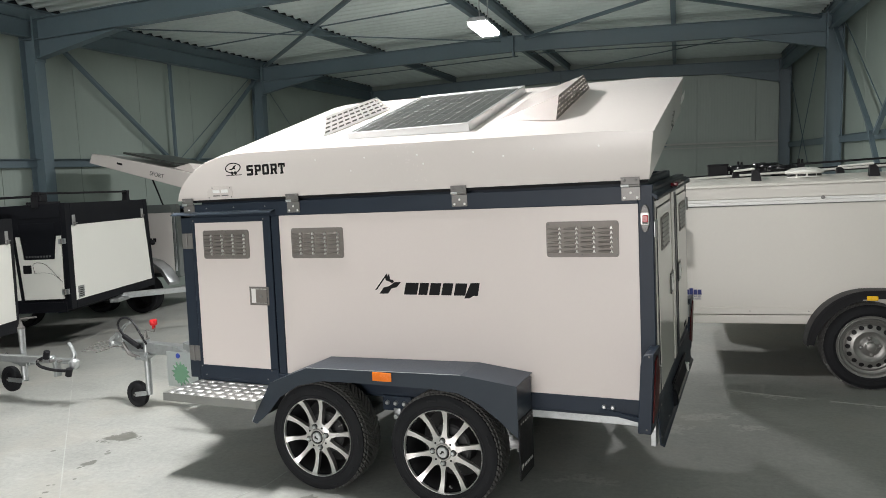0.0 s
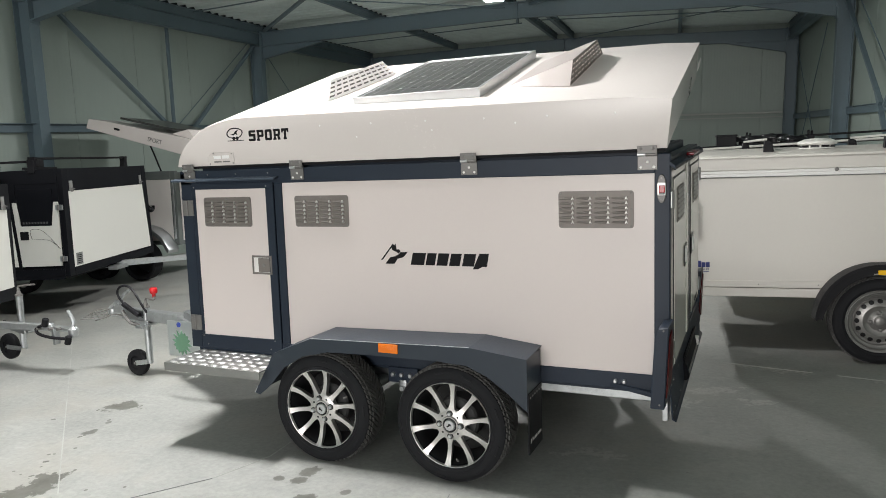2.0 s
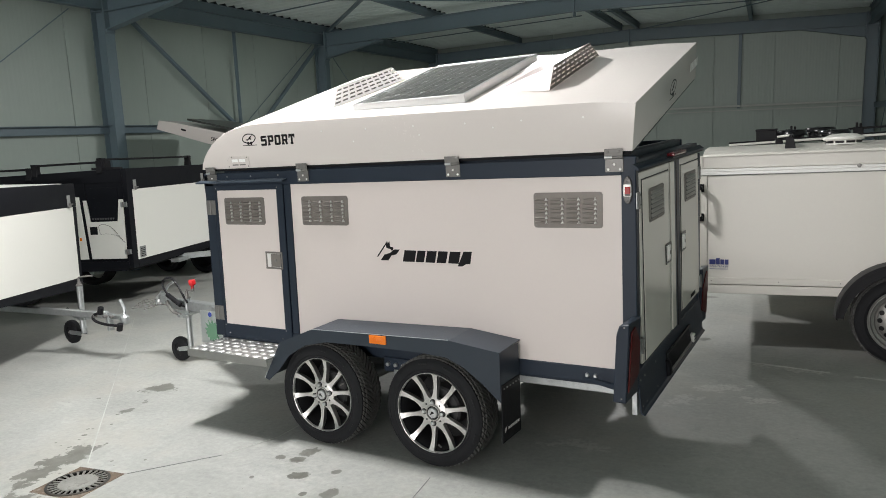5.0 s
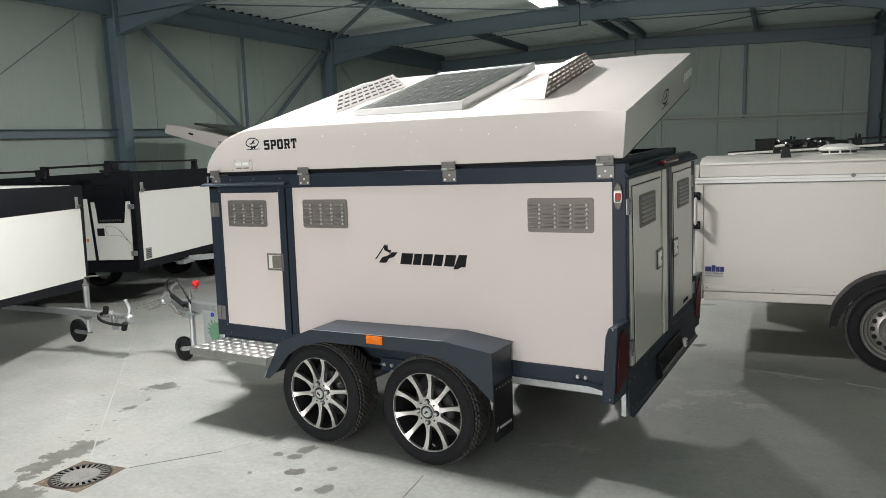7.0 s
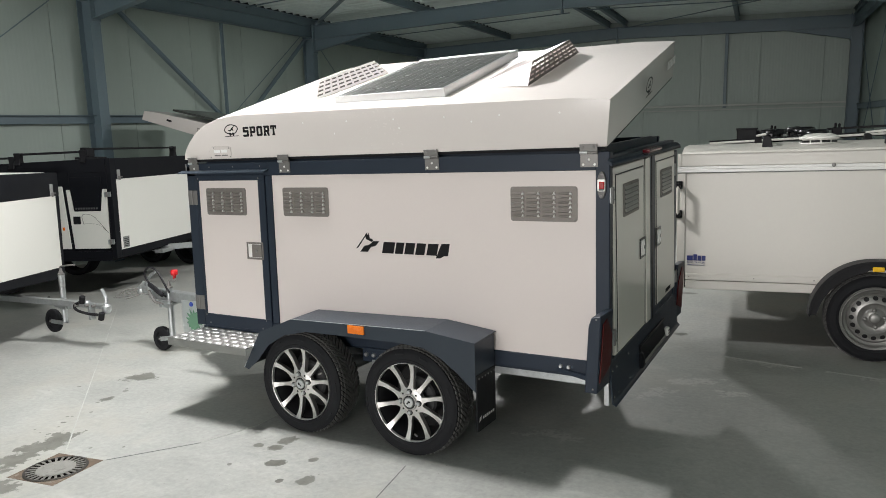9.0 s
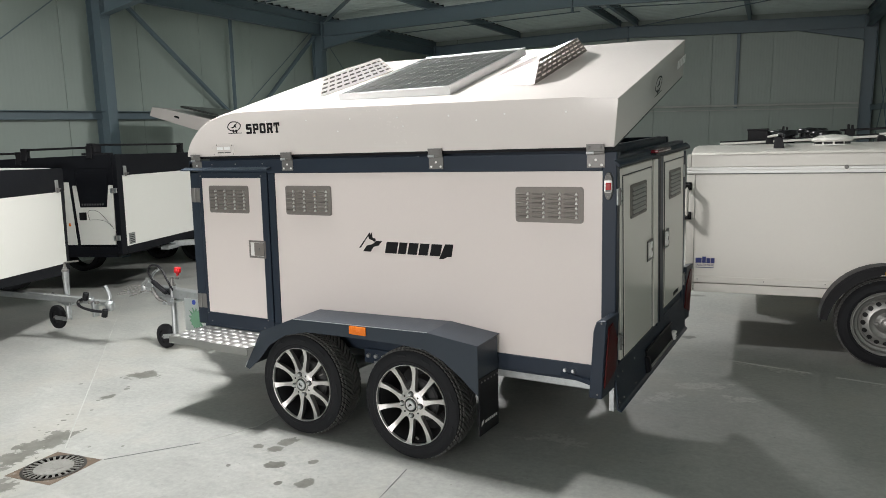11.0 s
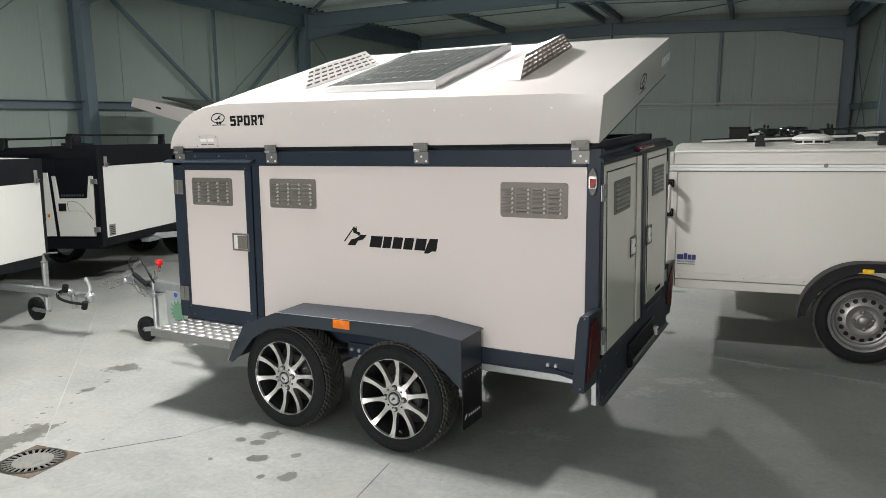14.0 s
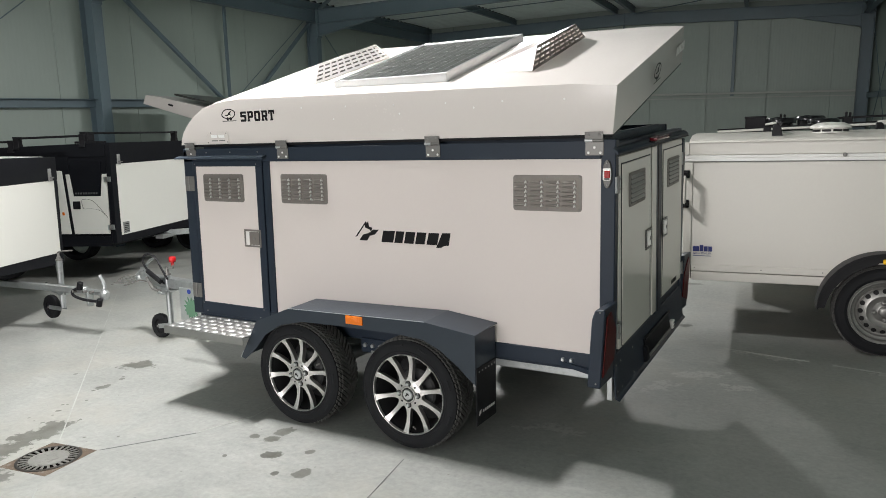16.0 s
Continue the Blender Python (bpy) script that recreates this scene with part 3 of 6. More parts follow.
    b.inputs["Strength"].default_value, b.inputs["Distance"].default_value = 0.25, 0.002
    link(calc('SUBTRACT', calc('MULTIPLY', grain, 0.6), calc('MULTIPLY', pits, 0.8)), b.inputs["Height"])
    link(b.outputs["Normal"], p.inputs["Normal"])
    return m


floor = solid("floor", quad_box(-0.5, U1 + 0.3, V0 - 0.2, V1 + 0.3, -0.25, 0), concrete("power_floated_concrete", STAINS), "grey power-floated concrete floor, worn, with dark damp stains", "floor", HALL, kind="structure")
back = HALL.inverted()


def floor_strip(p, q, w, material, label):
    p, q = back @ Vector((*p, 0)), back @ Vector((*q, 0))
    part("floor_joint", beam((p.x, p.y, 0.0005), (q.x, q.y, 0.0005), w, 0.003), material, floor, label)


floor_strip((-4.85, 0.87), (-2.62, -0.97), 0.006, JOINT, "pale sealed floor joint")
floor_strip((-6.6, 2.31), (-4.95, 0.95), 0.004, JOINT, "pale sealed floor joint")
floor_strip((-2.03, -0.565), (-1.93, -0.25), 0.006, JOINT, "pale sealed floor joint")
floor_strip((-2.302, -0.958), (-2.03, -0.575), 0.0045, JOINT_DARK, "dark cracked floor joint")
for k in range(6):
    floor_strip((0.2 + 0.35 * k, 2.30 - 0.0533 * k), (0.2 + 0.35 * k + (0.34, 0.20, 0.33, 0.26, 0.345, 0.3)[k], 2.30 - 0.0533 * k - 0.1524 * (0.34, 0.20, 0.33, 0.26, 0.345, 0.3)[k]), (0.004, 0.006, 0.004, 0.007, 0.005, 0.006)[k], JOINT, "pale sealed floor joint")
floor_strip((-1.93, -0.245), (-1.945, -0.05), 0.006, JOINT, "pale sealed floor joint")
floor_strip((-2.178, -1.353), (-2.05, -1.47), 0.005, JOINT, "pale sealed floor joint")
floor_strip((-0.86, -0.33), (-0.72, -1.1), 0.003, JOINT_DARK, "dark hairline floor joint")

drain = thing("floor_drain", "round cast-iron drain grate in a rusty square frame", "drain", pose(-2.44, -1.14, 0, 0, 0, 9))
RUST = paint("rusty_frame", (0.125, 0.088, 0.060), 0.65, vary=0.4, big=9, fine=60, dirt=(0.30, 0.285, 0.25), dirt_amount=0.9)
part("frame", prism([(-0.153, -0.153), (0.153, -0.153), (0.153, 0.153), (-0.153, 0.153)], "xy", -0.002, 0.0009), RUST, drain, "rust-stained square frame")
part("rim", lathe([(0.150, -0.02), (0.150, 0.004), (0.146, 0.006), (0.137, 0.006), (0.135, 0.002), (0.135, -0.02)], 48, close=True), CAST_IRON, drain)
# Flat black disc at floor level paints the dark of the sump below.
part("sump", lathe([(0.136, 0.0013), (0.0, 0.0014)], 32), paint("sump_shade_black", (0.006, 0.006, 0.006), 0.9, spec=0.0, vary=0.2), drain)
DUSTY_IRON = paint("dusty_grate_iron", (0.16, 0.155, 0.142), 0.6, vary=0.35, big=14, fine=90, bump=0.3, bump_scale=120, dirt=(0.10, 0.085, 0.065), dirt_amount=0.8)
bar = mesh_of("grate_bar", prism([(0.088, -0.0048), (0.137, -0.0066), (0.137, 0.0066), (0.088, 0.0048)], "xy", -0.006, 0.0052, 0.001), DUSTY_IRON)
for i in range(26):
    part("grate_bar", bar, None, drain, m=pose(0, 0, 0, 0, 0, i * 360 / 26))
part("centre_plate", lathe([(0.093, -0.006), (0.093, 0.004), (0.090, 0.0055), (0.0, 0.006)], 36), paint("dusty_iron_plate", (0.23, 0.228, 0.212), 0.6, vary=0.3, big=14, fine=90, bump=0.3, bump_scale=120, dirt=(0.09, 0.09, 0.082), dirt_amount=1.0), drain, "dusty grey centre plate")


# ---- shared parts: wheels, vents, latches, hinges ----
def tyre_mesh(name, r, w, rim_r):
    """A tyre round the local y axis, with its outer face towards -y at y = 0, and cut tread blocks."""
    s = r - rim_r
    prof = [(rim_r - 0.006, 0.020), (rim_r + 0.004, 0.004), (rim_r + 0.16 * s, 0.000), (rim_r + 0.22 * s, -0.002), (rim_r + 0.27 * s, 0.0), (rim_r + 0.5 * s, -0.004), (rim_r + 0.72 * s, 0.001),
            (rim_r + 0.86 * s, 0.010), (r - 0.014, 0.024), (r - 0.013, 0.036), (r - 0.013, w - 0.036), (r - 0.012, w - 0.02), (rim_r + 0.5 * s, w + 0.003), (rim_r, w - 0.005), (rim_r - 0.006, w - 0.02)]
    bm = lathe([(a, b) for a, b in prof], 56, Matrix.Rotation(radians(-90), 4, 'X'), close=True)
    verts, faces = [], []
    n, lanes = 66, 8
    lane_w = (w - 0.036) / lanes
    for i in range(n):
        for k in range(lanes):
            slant = (k - (lanes - 1) / 2) / lanes
            a0 = 2 * math.pi * (i + abs(slant) * 5.0) / n
            y0, y1 = 0.018 + k * lane_w + 0.0015, 0.018 + (k + 1) * lane_w - 0.0015
            da = 2 * math.pi / n * 0.62
            skew = 2 * math.pi / n * 5.0 / lanes * (-1 if slant < 0 else 1)
            out = r - (0.006 if k in (0, lanes - 1) else 0.0)
            base = len(verts)
            for rad in (r - 0.016, out):
                for y, a in ((y0, a0), (y1, a0 + skew), (y1, a0 + skew + da), (y0, a0 + da)):
                    verts.append((rad * math.cos(a), y, rad * math.sin(a)))
            for f in ((4, 5, 6, 7), (0, 4, 7, 3), (1, 2, 6, 5), (0, 1, 5, 4), (3, 7, 6, 2)):
                faces.append([base + j for j in f])
    me = bpy.data.meshes.new(name)
    me.from_pydata(verts, [], faces)
    tmp = bmesh.new()
    tmp.from_mesh(me)
    bpy.data.meshes.remove(me)
    bmesh.ops.recalc_face_normals(tmp, faces=tmp.faces[:])
    return mesh_of(name, bm, RUBBER), mesh_of("tread", tmp, TREAD_RUBBER)


TURN_Y = Matrix.Rotation(radians(90), 4, 'X')   # local z to -y
TYRE, TREAD = tyre_mesh("tyre", 0.287, 0.195, 0.203)


def spoke_mesh():
    """One machined spoke of an alloy rim, pointing along +x, front face towards -y."""
    secs = [(0.040, 0.0140, 0.001, 0.03), (0.068, 0.0190, 0.002, 0.03), (0.080, 0.0142, 0.004, 0.03), (0.098, 0.0108, 0.008, 0.03), (0.125, 0.0095, 0.010, 0.03), (0.155, 0.0104, 0.008, 0.03), (0.178, 0.0122, 0.002, 0.028), (0.193, 0.0142, -0.004, 0.025), (0.201, 0.0185, -0.008, 0.02)]
    bm = bmesh.new()
    rings = []
    for x, h, y, d in secs:
        rings.append([bm.verts.new(p) for p in ((x, y, -h), (x, y, h), (x, y + d, h * 0.7), (x, y + d, -h * 0.7))])
    for a, b in zip(rings, rings[1:]):
        for k in range(4):
            bm.faces.new((a[k], a[(k + 1) % 4], b[(k + 1) % 4], b[k]))
    bm.faces.new(rings[0])
    bm.faces.new(rings[-1][::-1])
    bmesh.ops.recalc_face_normals(bm, faces=bm.faces[:])
    return mesh_of("spoke", bm, RIM_FACE)


SPOKE = spoke_mesh()
BARREL = mesh_of("wheel_barrel", lathe([(0.196, -0.012), (0.190, -0.03), (0.182, -0.06), (0.176, -0.12), (0.176, -0.16), (0.10, -0.165), (0.0, -0.165)], 48, TURN_Y, caps=False), RIM_DARK)
LIP_ALU = paint("satin_rim_lip", (0.66, 0.65, 0.64), 0.36, 0.85, vary=0.06, big=12, fine=300)
LIP = mesh_of("rim_lip", lathe([(0.2055, -0.020), (0.2055, 0.012), (0.2040, 0.0140), (0.2020, 0.0130), (0.2000, 0.002), (0.1990, -0.020)], 56, TURN_Y, close=True), LIP_ALU)
HUB = mesh_of("rim_centre", lathe([(0.075, -0.03), (0.075, -0.006), (0.068, -0.001), (0.044, 0.002), (0.040, 0.009), (0.036, 0.009), (0.034, 0.000), (0.0, 0.000)], 40, TURN_Y), RIM_FACE)
CAP = mesh_of("hub_cap", lathe([(0.027, 0.0), (0.0265, 0.010), (0.023, 0.014), (0.0, 0.0155)], 24, TURN_Y), ALU)
CAP_MARK = mesh_of("cap_mark", moved(prism([(-0.010, -0.009), (-0.002, -0.010), (0.004, 0.002), (0.011, 0.004), (0.004, 0.011), (-0.006, 0.008), (-0.004, 0.0)], "xy", 0.0152, 0.0168), TURN_Y), RIM_DARK)
BOLT = mesh_of("wheel_bolt", lathe([(0.0105, -0.004), (0.0105, 0.002), (0.0085, 0.010), (0.006, 0.012), (0.0, 0.012)], 12, TURN_Y), ALU)
CAP_GROOVE = mesh_of("cap_groove", lathe([(0.0358, -0.002), (0.0358, 0.0025), (0.031, 0.0015), (0.0, 0.0015)], 24, TURN_Y), RIM_DARK)
WELL = mesh_of("bolt_well", lathe([(0.0150, -0.003), (0.0150, 0.0022), (0.0135, 0.0008), (0.0, 0.0008)], 18, TURN_Y), RIM_DARK)
BRAKE = mesh_of("brake_drum", lathe([(0.115, -0.17), (0.115, -0.075), (0.105, -0.065), (0.0, -0.065)], 32, TURN_Y), paint("dull_drum_paint", (0.06, 0.06, 0.062), 0.5, 0.3, vary=0.3, big=20, fine=90))
SIDE_MARK = mesh_of("sidewall_mark", quad_box(-0.026, 0.026, -0.0190, -0.0150, -0.0055, 0.0055, 0.002), RUBBER)
VALVE = mesh_of("valve", rod((0.176, -0.004, 0.0), (0.160, -0.020, 0.0), 0.0045, 8), STEEL)
HOLE = mesh_of("rim_hole", lathe([(0.0052, -0.002), (0.0052, 0.0008), (0.0, 0.0008)], 10, TURN_Y), RIM_DARK)


def alloy_wheel(parent, x, y, z, turn, rz=0):
    m = pose(x, y, z, 0, 0, rz) @ pose(0, 0, 0, 0, turn, 0)
    w = part("wheel", BARREL, None, parent, "ten-spoke alloy wheel, machined silver over black", m=m)
    ty_ = part("tyre", TYRE, None, w, "black winter tyre with a herringbone tread", m=pose(0, -0.014, 0))
    part("tread", TREAD, None, ty_)
    part("rim_lip", LIP, None, w)
    part("rim_centre", HUB, None, w)
    part("hub_cap", CAP, None, w)
    part("cap_groove", CAP_GROOVE, None, w)
    part("cap_mark", CAP_MARK, None, w)
    part("brake_drum", BRAKE, None, w)
    for i in range(10):
        a = 36 * i
        part("spoke", SPOKE, None, w, m=pose(0, 0, 0, 0, a, 0))
    for i in range(4):
        a = radians(23 + 90 * i)
        part("bolt_well", WELL, None, w, m=pose(0.054 * math.cos(a), -0.0020, 0.054 * math.sin(a)))
        part("wheel_bolt", BOLT, None, w, m=pose(0.054 * math.cos(a), -0.0030, 0.054 * math.sin(a)))
        a += math.pi / 4
        part("rim_hole", HOLE, None, w, m=pose(0.055 * math.cos(a), -0.0014, 0.055 * math.sin(a)))
    for i in range(9):
        part("sidewall_mark", SIDE_MARK, None, ty_, m=pose(0, 0.0135, 0, 0, 40 * i + (8 if i % 3 else 0), 0) @ pose(0, 0, 0.254))
    part("valve", VALVE, None, w, m=pose(0, 0, 0, 0, 54, 0))
    return w


def louver_mesh():
    """One pressed louver, 70 mm long, opening to the right end, front towards -y."""
    bm = bmesh.new()
    n = 6
    rings = []
    for x, s in ((-0.030, 0.15), (-0.022, 0.7), (0.0, 0.9), (0.022, 1.0), (0.032, 1.0)):
        rings.append([bm.verts.new((x, -0.0105 * s * math.sin(math.pi * k / n), 0.0062 * s * math.cos(math.pi * k / n))) for k in range(n + 1)])
    for a, b in zip(rings, rings[1:]):
        for k in range(n):
            bm.faces.new((a[k], b[k], b[k + 1], a[k + 1]))
    bmesh.ops.recalc_face_normals(bm, faces=bm.faces[:])
    return mesh_of("louver", bm, VENT_STEEL)


LOUVER = louver_mesh()
# The light caught by the louver ends is put into the tip colour.
LOUVER_TIP = mesh_of("louver_tip", prism([(0.0, 0.0088), (0.0056, -0.0050), (0.0030, -0.0050), (0.0, 0.0038), (-0.0026, -0.0050), (-0.0058, -0.0050)], "xz", -0.0120, -0.001), GLINT)
RIVET = mesh_of("rivet", lathe([(0.0045, -0.001), (0.004, 0.0015), (0.002, 0.0028), (0.0, 0.003)], 10, TURN_Y), STEEL)


SLAT = mesh_of("slat", prism([(-0.0005, 0.0085), (-0.0055, -0.0030), (-0.0060, -0.0048), (-0.0045, -0.0048), (-0.0005, 0.0030)], "yz", -0.112, 0.112), TOP_LIT_SLAT_STEEL)
# Dark bar laid on the plate for the shaded gap below each slat.
SLOT = mesh_of("slot", quad_box(-0.110, 0.110, -0.0012, 0.0, -0.0040, 0.0040), RIM_DARK)


def rounded_rect(x0, x1, z0, z1, r, n=4):
    pts = []
    for cx, cz, a0 in ((x1 - r, z1 - r, 0), (x0 + r, z1 - r, 90), (x0 + r, z0 + r, 180), (x1 - r, z0 + r, 270)):
        for k in range(n + 1):
            a = radians(a0 + 90 * k / n)
            pts.append((cx + r * math.cos(a), cz + r * math.sin(a)))
    return pts


def vent(parent, m, w=0.335, h=0.165, tips=True, cols=4):
    """A stainless louvered vent plate; m: its centre, front towards -y."""
    plate = part("vent", prism(rounded_rect(-w / 2, w / 2, -h / 2, h / 2, 0.014), "xz", -0.003, 0.0, 0.0006), VENT_STEEL, parent, "brushed stainless louvered vent plate", m=m)
    for k in range(0 if cols else 6):
        z = -h / 2 + 0.026 + k * (h - 0.050) / 5
        part("slat", SLAT, None, plate, m=pose(0, -0.003, z))
        part("slot", SLOT, None, plate, m=pose(0, -0.003, z - 0.0085))
    for i in range(cols):
        for k in range(6):
            x = w / 2 - 0.032 - (cols - 1 - i) * 0.079
            z = -h / 2 + 0.026 + k * (h - 0.059) / 5
            part("louver", LOUVER, None, plate, m=pose(x - 0.034, -0.003, z))
            if tips:
                part("louver_tip", LOUVER_TIP, None, plate, m=pose(x, -0.003, z))
    for x in (-w / 2 + 0.012, 0, w / 2 - 0.012):
        for z in (-h / 2 + 0.010, h / 2 - 0.010):
            part("rivet", RIVET, None, plate, m=pose(x, -0.003, z))
    for x in (-w / 2 + 0.010, w / 2 - 0.010):
        part("rivet", RIVET, None, plate, m=pose(x, -0.003, 0))
    return plate


def paddle_latch(parent, m, w=0.135, h=0.105, edge=None, flap=None):
    """A recessed paddle latch in a stainless dish; m: its centre, front towards -y."""
    x0, x1, z0, z1, b = -w / 2, w / 2, -h / 2, h / 2, 0.011
    rim = join(quad_box(x0, x1, -0.006, 0.0, z0, z0 + b, 0.002), quad_box(x0, x1, -0.006, 0.0, z1 - b, z1, 0.002),
               quad_box(x0, x0 + b, -0.0055, 0.0, z0 + b, z1 - b, 0.002), quad_box(x1 - b, x1, -0.0055, 0.0, z0 + b, z1 - b, 0.002))
    latch = part("latch", rim, edge or VENT_STEEL, parent, "recessed stainless paddle latch", m=m)
    part("dish", quad_box(x0 + b, x1 - b, -0.0015, 0.0, z0 + b, z1 - b), GLINT, latch, "bright recessed dish")
    part("paddle", prism([(x0 + 0.045, -0.0015), (x0 + 0.048, -0.010), (x1 - b - 0.003, -0.006), (x1 - b - 0.003, -0.0015)], "xy", z0 + b + 0.003, z1 - b - 0.003, 0.001), flap or VENT_STEEL, latch)
    part("lock", lathe([(0.010, 0.0), (0.010, 0.009), (0.008, 0.011), (0.0, 0.011)], 14, TURN_Y), STEEL, latch, m=pose(0.016, 0, 0))
    return latch


SCREW = mesh_of("screw", lathe([(0.0062, -0.001), (0.0058, 0.0018), (0.003, 0.0032), (0.0, 0.0034)], 12, TURN_Y), GLINT)


def strap_hinge(parent, m, w=0.08, h=0.085, barrel=True):
    """A stainless fold-over hinge with a rolled barrel at its top; front towards -y."""
    hinge = part("hinge", quad_box(-w / 2, w / 2, -0.004, 0.0, -h / 2, h / 2 - 0.030, 0.001), STEEL, parent, "stainless hinge with three screws", m=m)
    if barrel:
        part("barrel", rod((-w / 2, -0.007, h / 2 - 0.023), (w / 2, -0.007, h / 2 - 0.023), 0.0065, 12), STEEL, hinge)
        part("knuckle", rod((-w / 2 - 0.001, -0.007, h / 2 - 0.023), (-w / 2 + 0.034, -0.007, h / 2 - 0.023), 0.0075, 12), ALU, hinge)
        part("upper_leaf", moved(quad_box(-w / 2, w / 2, -0.0035, 0.0, 0.0, 0.032, 0.001), pose(0, -0.008, h / 2 - 0.017, 8)), STEEL, hinge)
        for x in (-w / 2 + 0.016, w / 2 - 0.016):
            part("bolt", RIVET, None, hinge, m=pose(x, -0.0125, h / 2 + 0.001) @ Matrix.Scale(1.7, 4))
    for x, z in ((-w / 2 + 0.014, -h / 2 + 0.012), (w / 2 - 0.014, -h / 2 + 0.012), (0, -h / 2 + 0.034)):
        part("screw", SCREW, None, hinge, m=pose(x, -0.004, z))
    return hinge


def jockey_wheel(parent, x, y, top, wheel_dx, knob=None, wheel_r=0.10, lift=0.0, foot=0.13):
    """A tubular prop stand with a small rubber wheel, a clamp and a crank."""
    wz = 0.10 + lift
    post = part("jockey_wheel", rod((x, y, foot), (x, y, top - 0.16), 0.024, 18), GALV, parent, "galvanised jockey wheel stand")
    part("inner_tube", rod((x, y, wz), (x, y, foot + 0.07), 0.020, 14), GALV, post)
    part("upper_tube", rod((x, y, top - 0.16), (x, y, top - 0.06), 0.026, 18), GALV, post)
    part("clamp_ring", lathe([(0.024, -0.018), (0.036, -0.018), (0.038, 0.0), (0.036, 0.018), (0.024, 0.018)], 18, Matrix.Translation((x, y, foot + 0.10 if lift else top - 0.185)), close=True), GALV, post)
    part("spindle_head", lathe([(0.029, 0), (0.028, 0.012), (0.018, 0.018), (0.016, 0.034), (0.012, 0.036), (0.010, 0.060), (0.0, 0.062)], 14, Matrix.Translation((x, y, top - 0.06))), STEEL, post)
    for s_ in (-0.028, 0.028):
        part("fork", join(beam((x, y + s_, wz if lift else 0.12), (x + wheel_dx, y + s_, wz), 0.005, 0.035)), GALV, post)
    ty = lathe([(0.055, -0.024), (wheel_r - 0.012, -0.024), (wheel_r - 0.003, -0.018), (wheel_r, -0.008), (wheel_r, 0.008), (wheel_r - 0.003, 0.018), (wheel_r - 0.012, 0.024), (0.055, 0.024)], 32, TURN_Y, close=True)
    part("rubber_wheel", ty, RUBBER, post, "black rubber wheel", m=pose(x + wheel_dx, y, wz))
    part("wheel_hub", lathe([(0.056, -0.016), (0.056, 0.016), (0.02, 0.022), (0.0, 0.022)], 20, TURN_Y), BLACK_PLASTIC, post, m=pose(x + wheel_dx, y, wz))
    part("axle", rod((x + wheel_dx, y - 0.04, wz), (x + wheel_dx, y + 0.04, wz), 0.008, 10), STEEL, post)
    if knob:
        kx, ky, kz = knob
        part("crank_arm", tube([(x, y, top - 0.005), (x + 0.02, y - 0.01, top + 0.012), (kx, ky, kz - 0.055), (kx, ky, kz - 0.01)], 0.005, 8), STEEL, post)
        part("crank_knob", lathe([(0.011, -0.035), (0.013, -0.014), (0.014, -0.010), (0.024, -0.006), (0.027, 0.004), (0.027, 0.026), (0.022, 0.034), (0.0, 0.036)], 16, Matrix.Translation((kx, ky, kz))), RED, post, "red plastic crank knob")
    else:
        part("crank_arm", tube([(x, y, top - 0.005), (x, y, top + 0.012), (x + 0.05, y + 0.01, top + 0.022), (x + 0.15, y + 0.03, top + 0.032)], 0.007, 8), STEEL, post)
    return post


def perforated(w, h, cols, rows):
    """A plate in the local xz plane with rows of slots cut right through."""
    edge = 0.08 * h
    pz, px = (h - 2 * edge) / rows, w / cols
    bits = []
    for k in range(rows + 1):
        z0 = 0.0 if k == 0 else edge + (k - 0.29) * pz
        z1 = h if k == rows else edge + (k + 0.29) * pz
        bits.append(quad_box(0, w, -0.001, 0.001, z0, z1))
    for k in range(rows):
        for i in range(cols + 1):
            x0, x1 = max((i - 0.13) * px, 0.0), min((i + 0.13) * px, w)
            bits.append(quad_box(x0, x1, -0.0009, 0.0009, edge + (k + 0.29) * pz, edge + (k + 0.71) * pz))
    return join(*bits)


# ---- the dog trailer with its lid propped open ----
W = 1.40                      # width of the box
LID = Matrix.Translation((0, 0, 1.535)) @ Matrix.Rotation(radians(17.5), 4, 'X')
trailer = thing("dog_trailer", "white dog transport trailer with dark frame, alloy wheels and propped-open lid", "trailer")

for y0, y1, lab in ((0.0, 0.05, ""), (W - 0.05, W, "")):
    part("front_post", quad_box(-2.655, -2.575, y0, y1, 0.48, 1.50, 0.004), ANTHRACITE, trailer)
    part("rear_post", quad_box(0.0, 0.066, y0, y1, 0.48, 1.515, 0.004), ANTHRACITE, trailer)
    part("bottom_rail", quad_box(-2.575, 0.0, y0, y1, 0.47, 0.545, 0.003), ANTHRACITE, trailer)
    part("top_rail", quad_box(-2.655, 0.0, y0, y1, 1.432, 1.512, 0.003), ANTHRACITE, trailer)
part("door_post", quad_box(-1.995, -1.945, 0.0, 0.05, 0.545, 1.432, 0.003), ANTHRACITE, trailer)
part("side_panel", quad_box(-1.945, 0.0, 0.006, 0.03, 0.545, 1.432, 0.001), WHITE_PANEL, trailer, "plain white composite side panel")
part("side_panel", quad_box(-2.575, 0.0, W - 0.03, W - 0.006, 0.545, 1.432, 0.001), WHITE_PANEL, trailer, "plain white composite side panel")
part("front_panel", quad_box(-2.645, -2.625, 0.05, W - 0.05, 0.48, 1.50, 0.001), WHITE_PANEL, trailer)
part("floor_pan", quad_box(-2.62, 0.07, 0.02, W - 0.02, 0.455, 0.485, 0.002), ANTHRACITE, trailer)
part("inner_deck", quad_box(-2.62, 0.06, 0.05, W - 0.05, 1.45, 1.47), BLACK_PLASTIC, trailer)
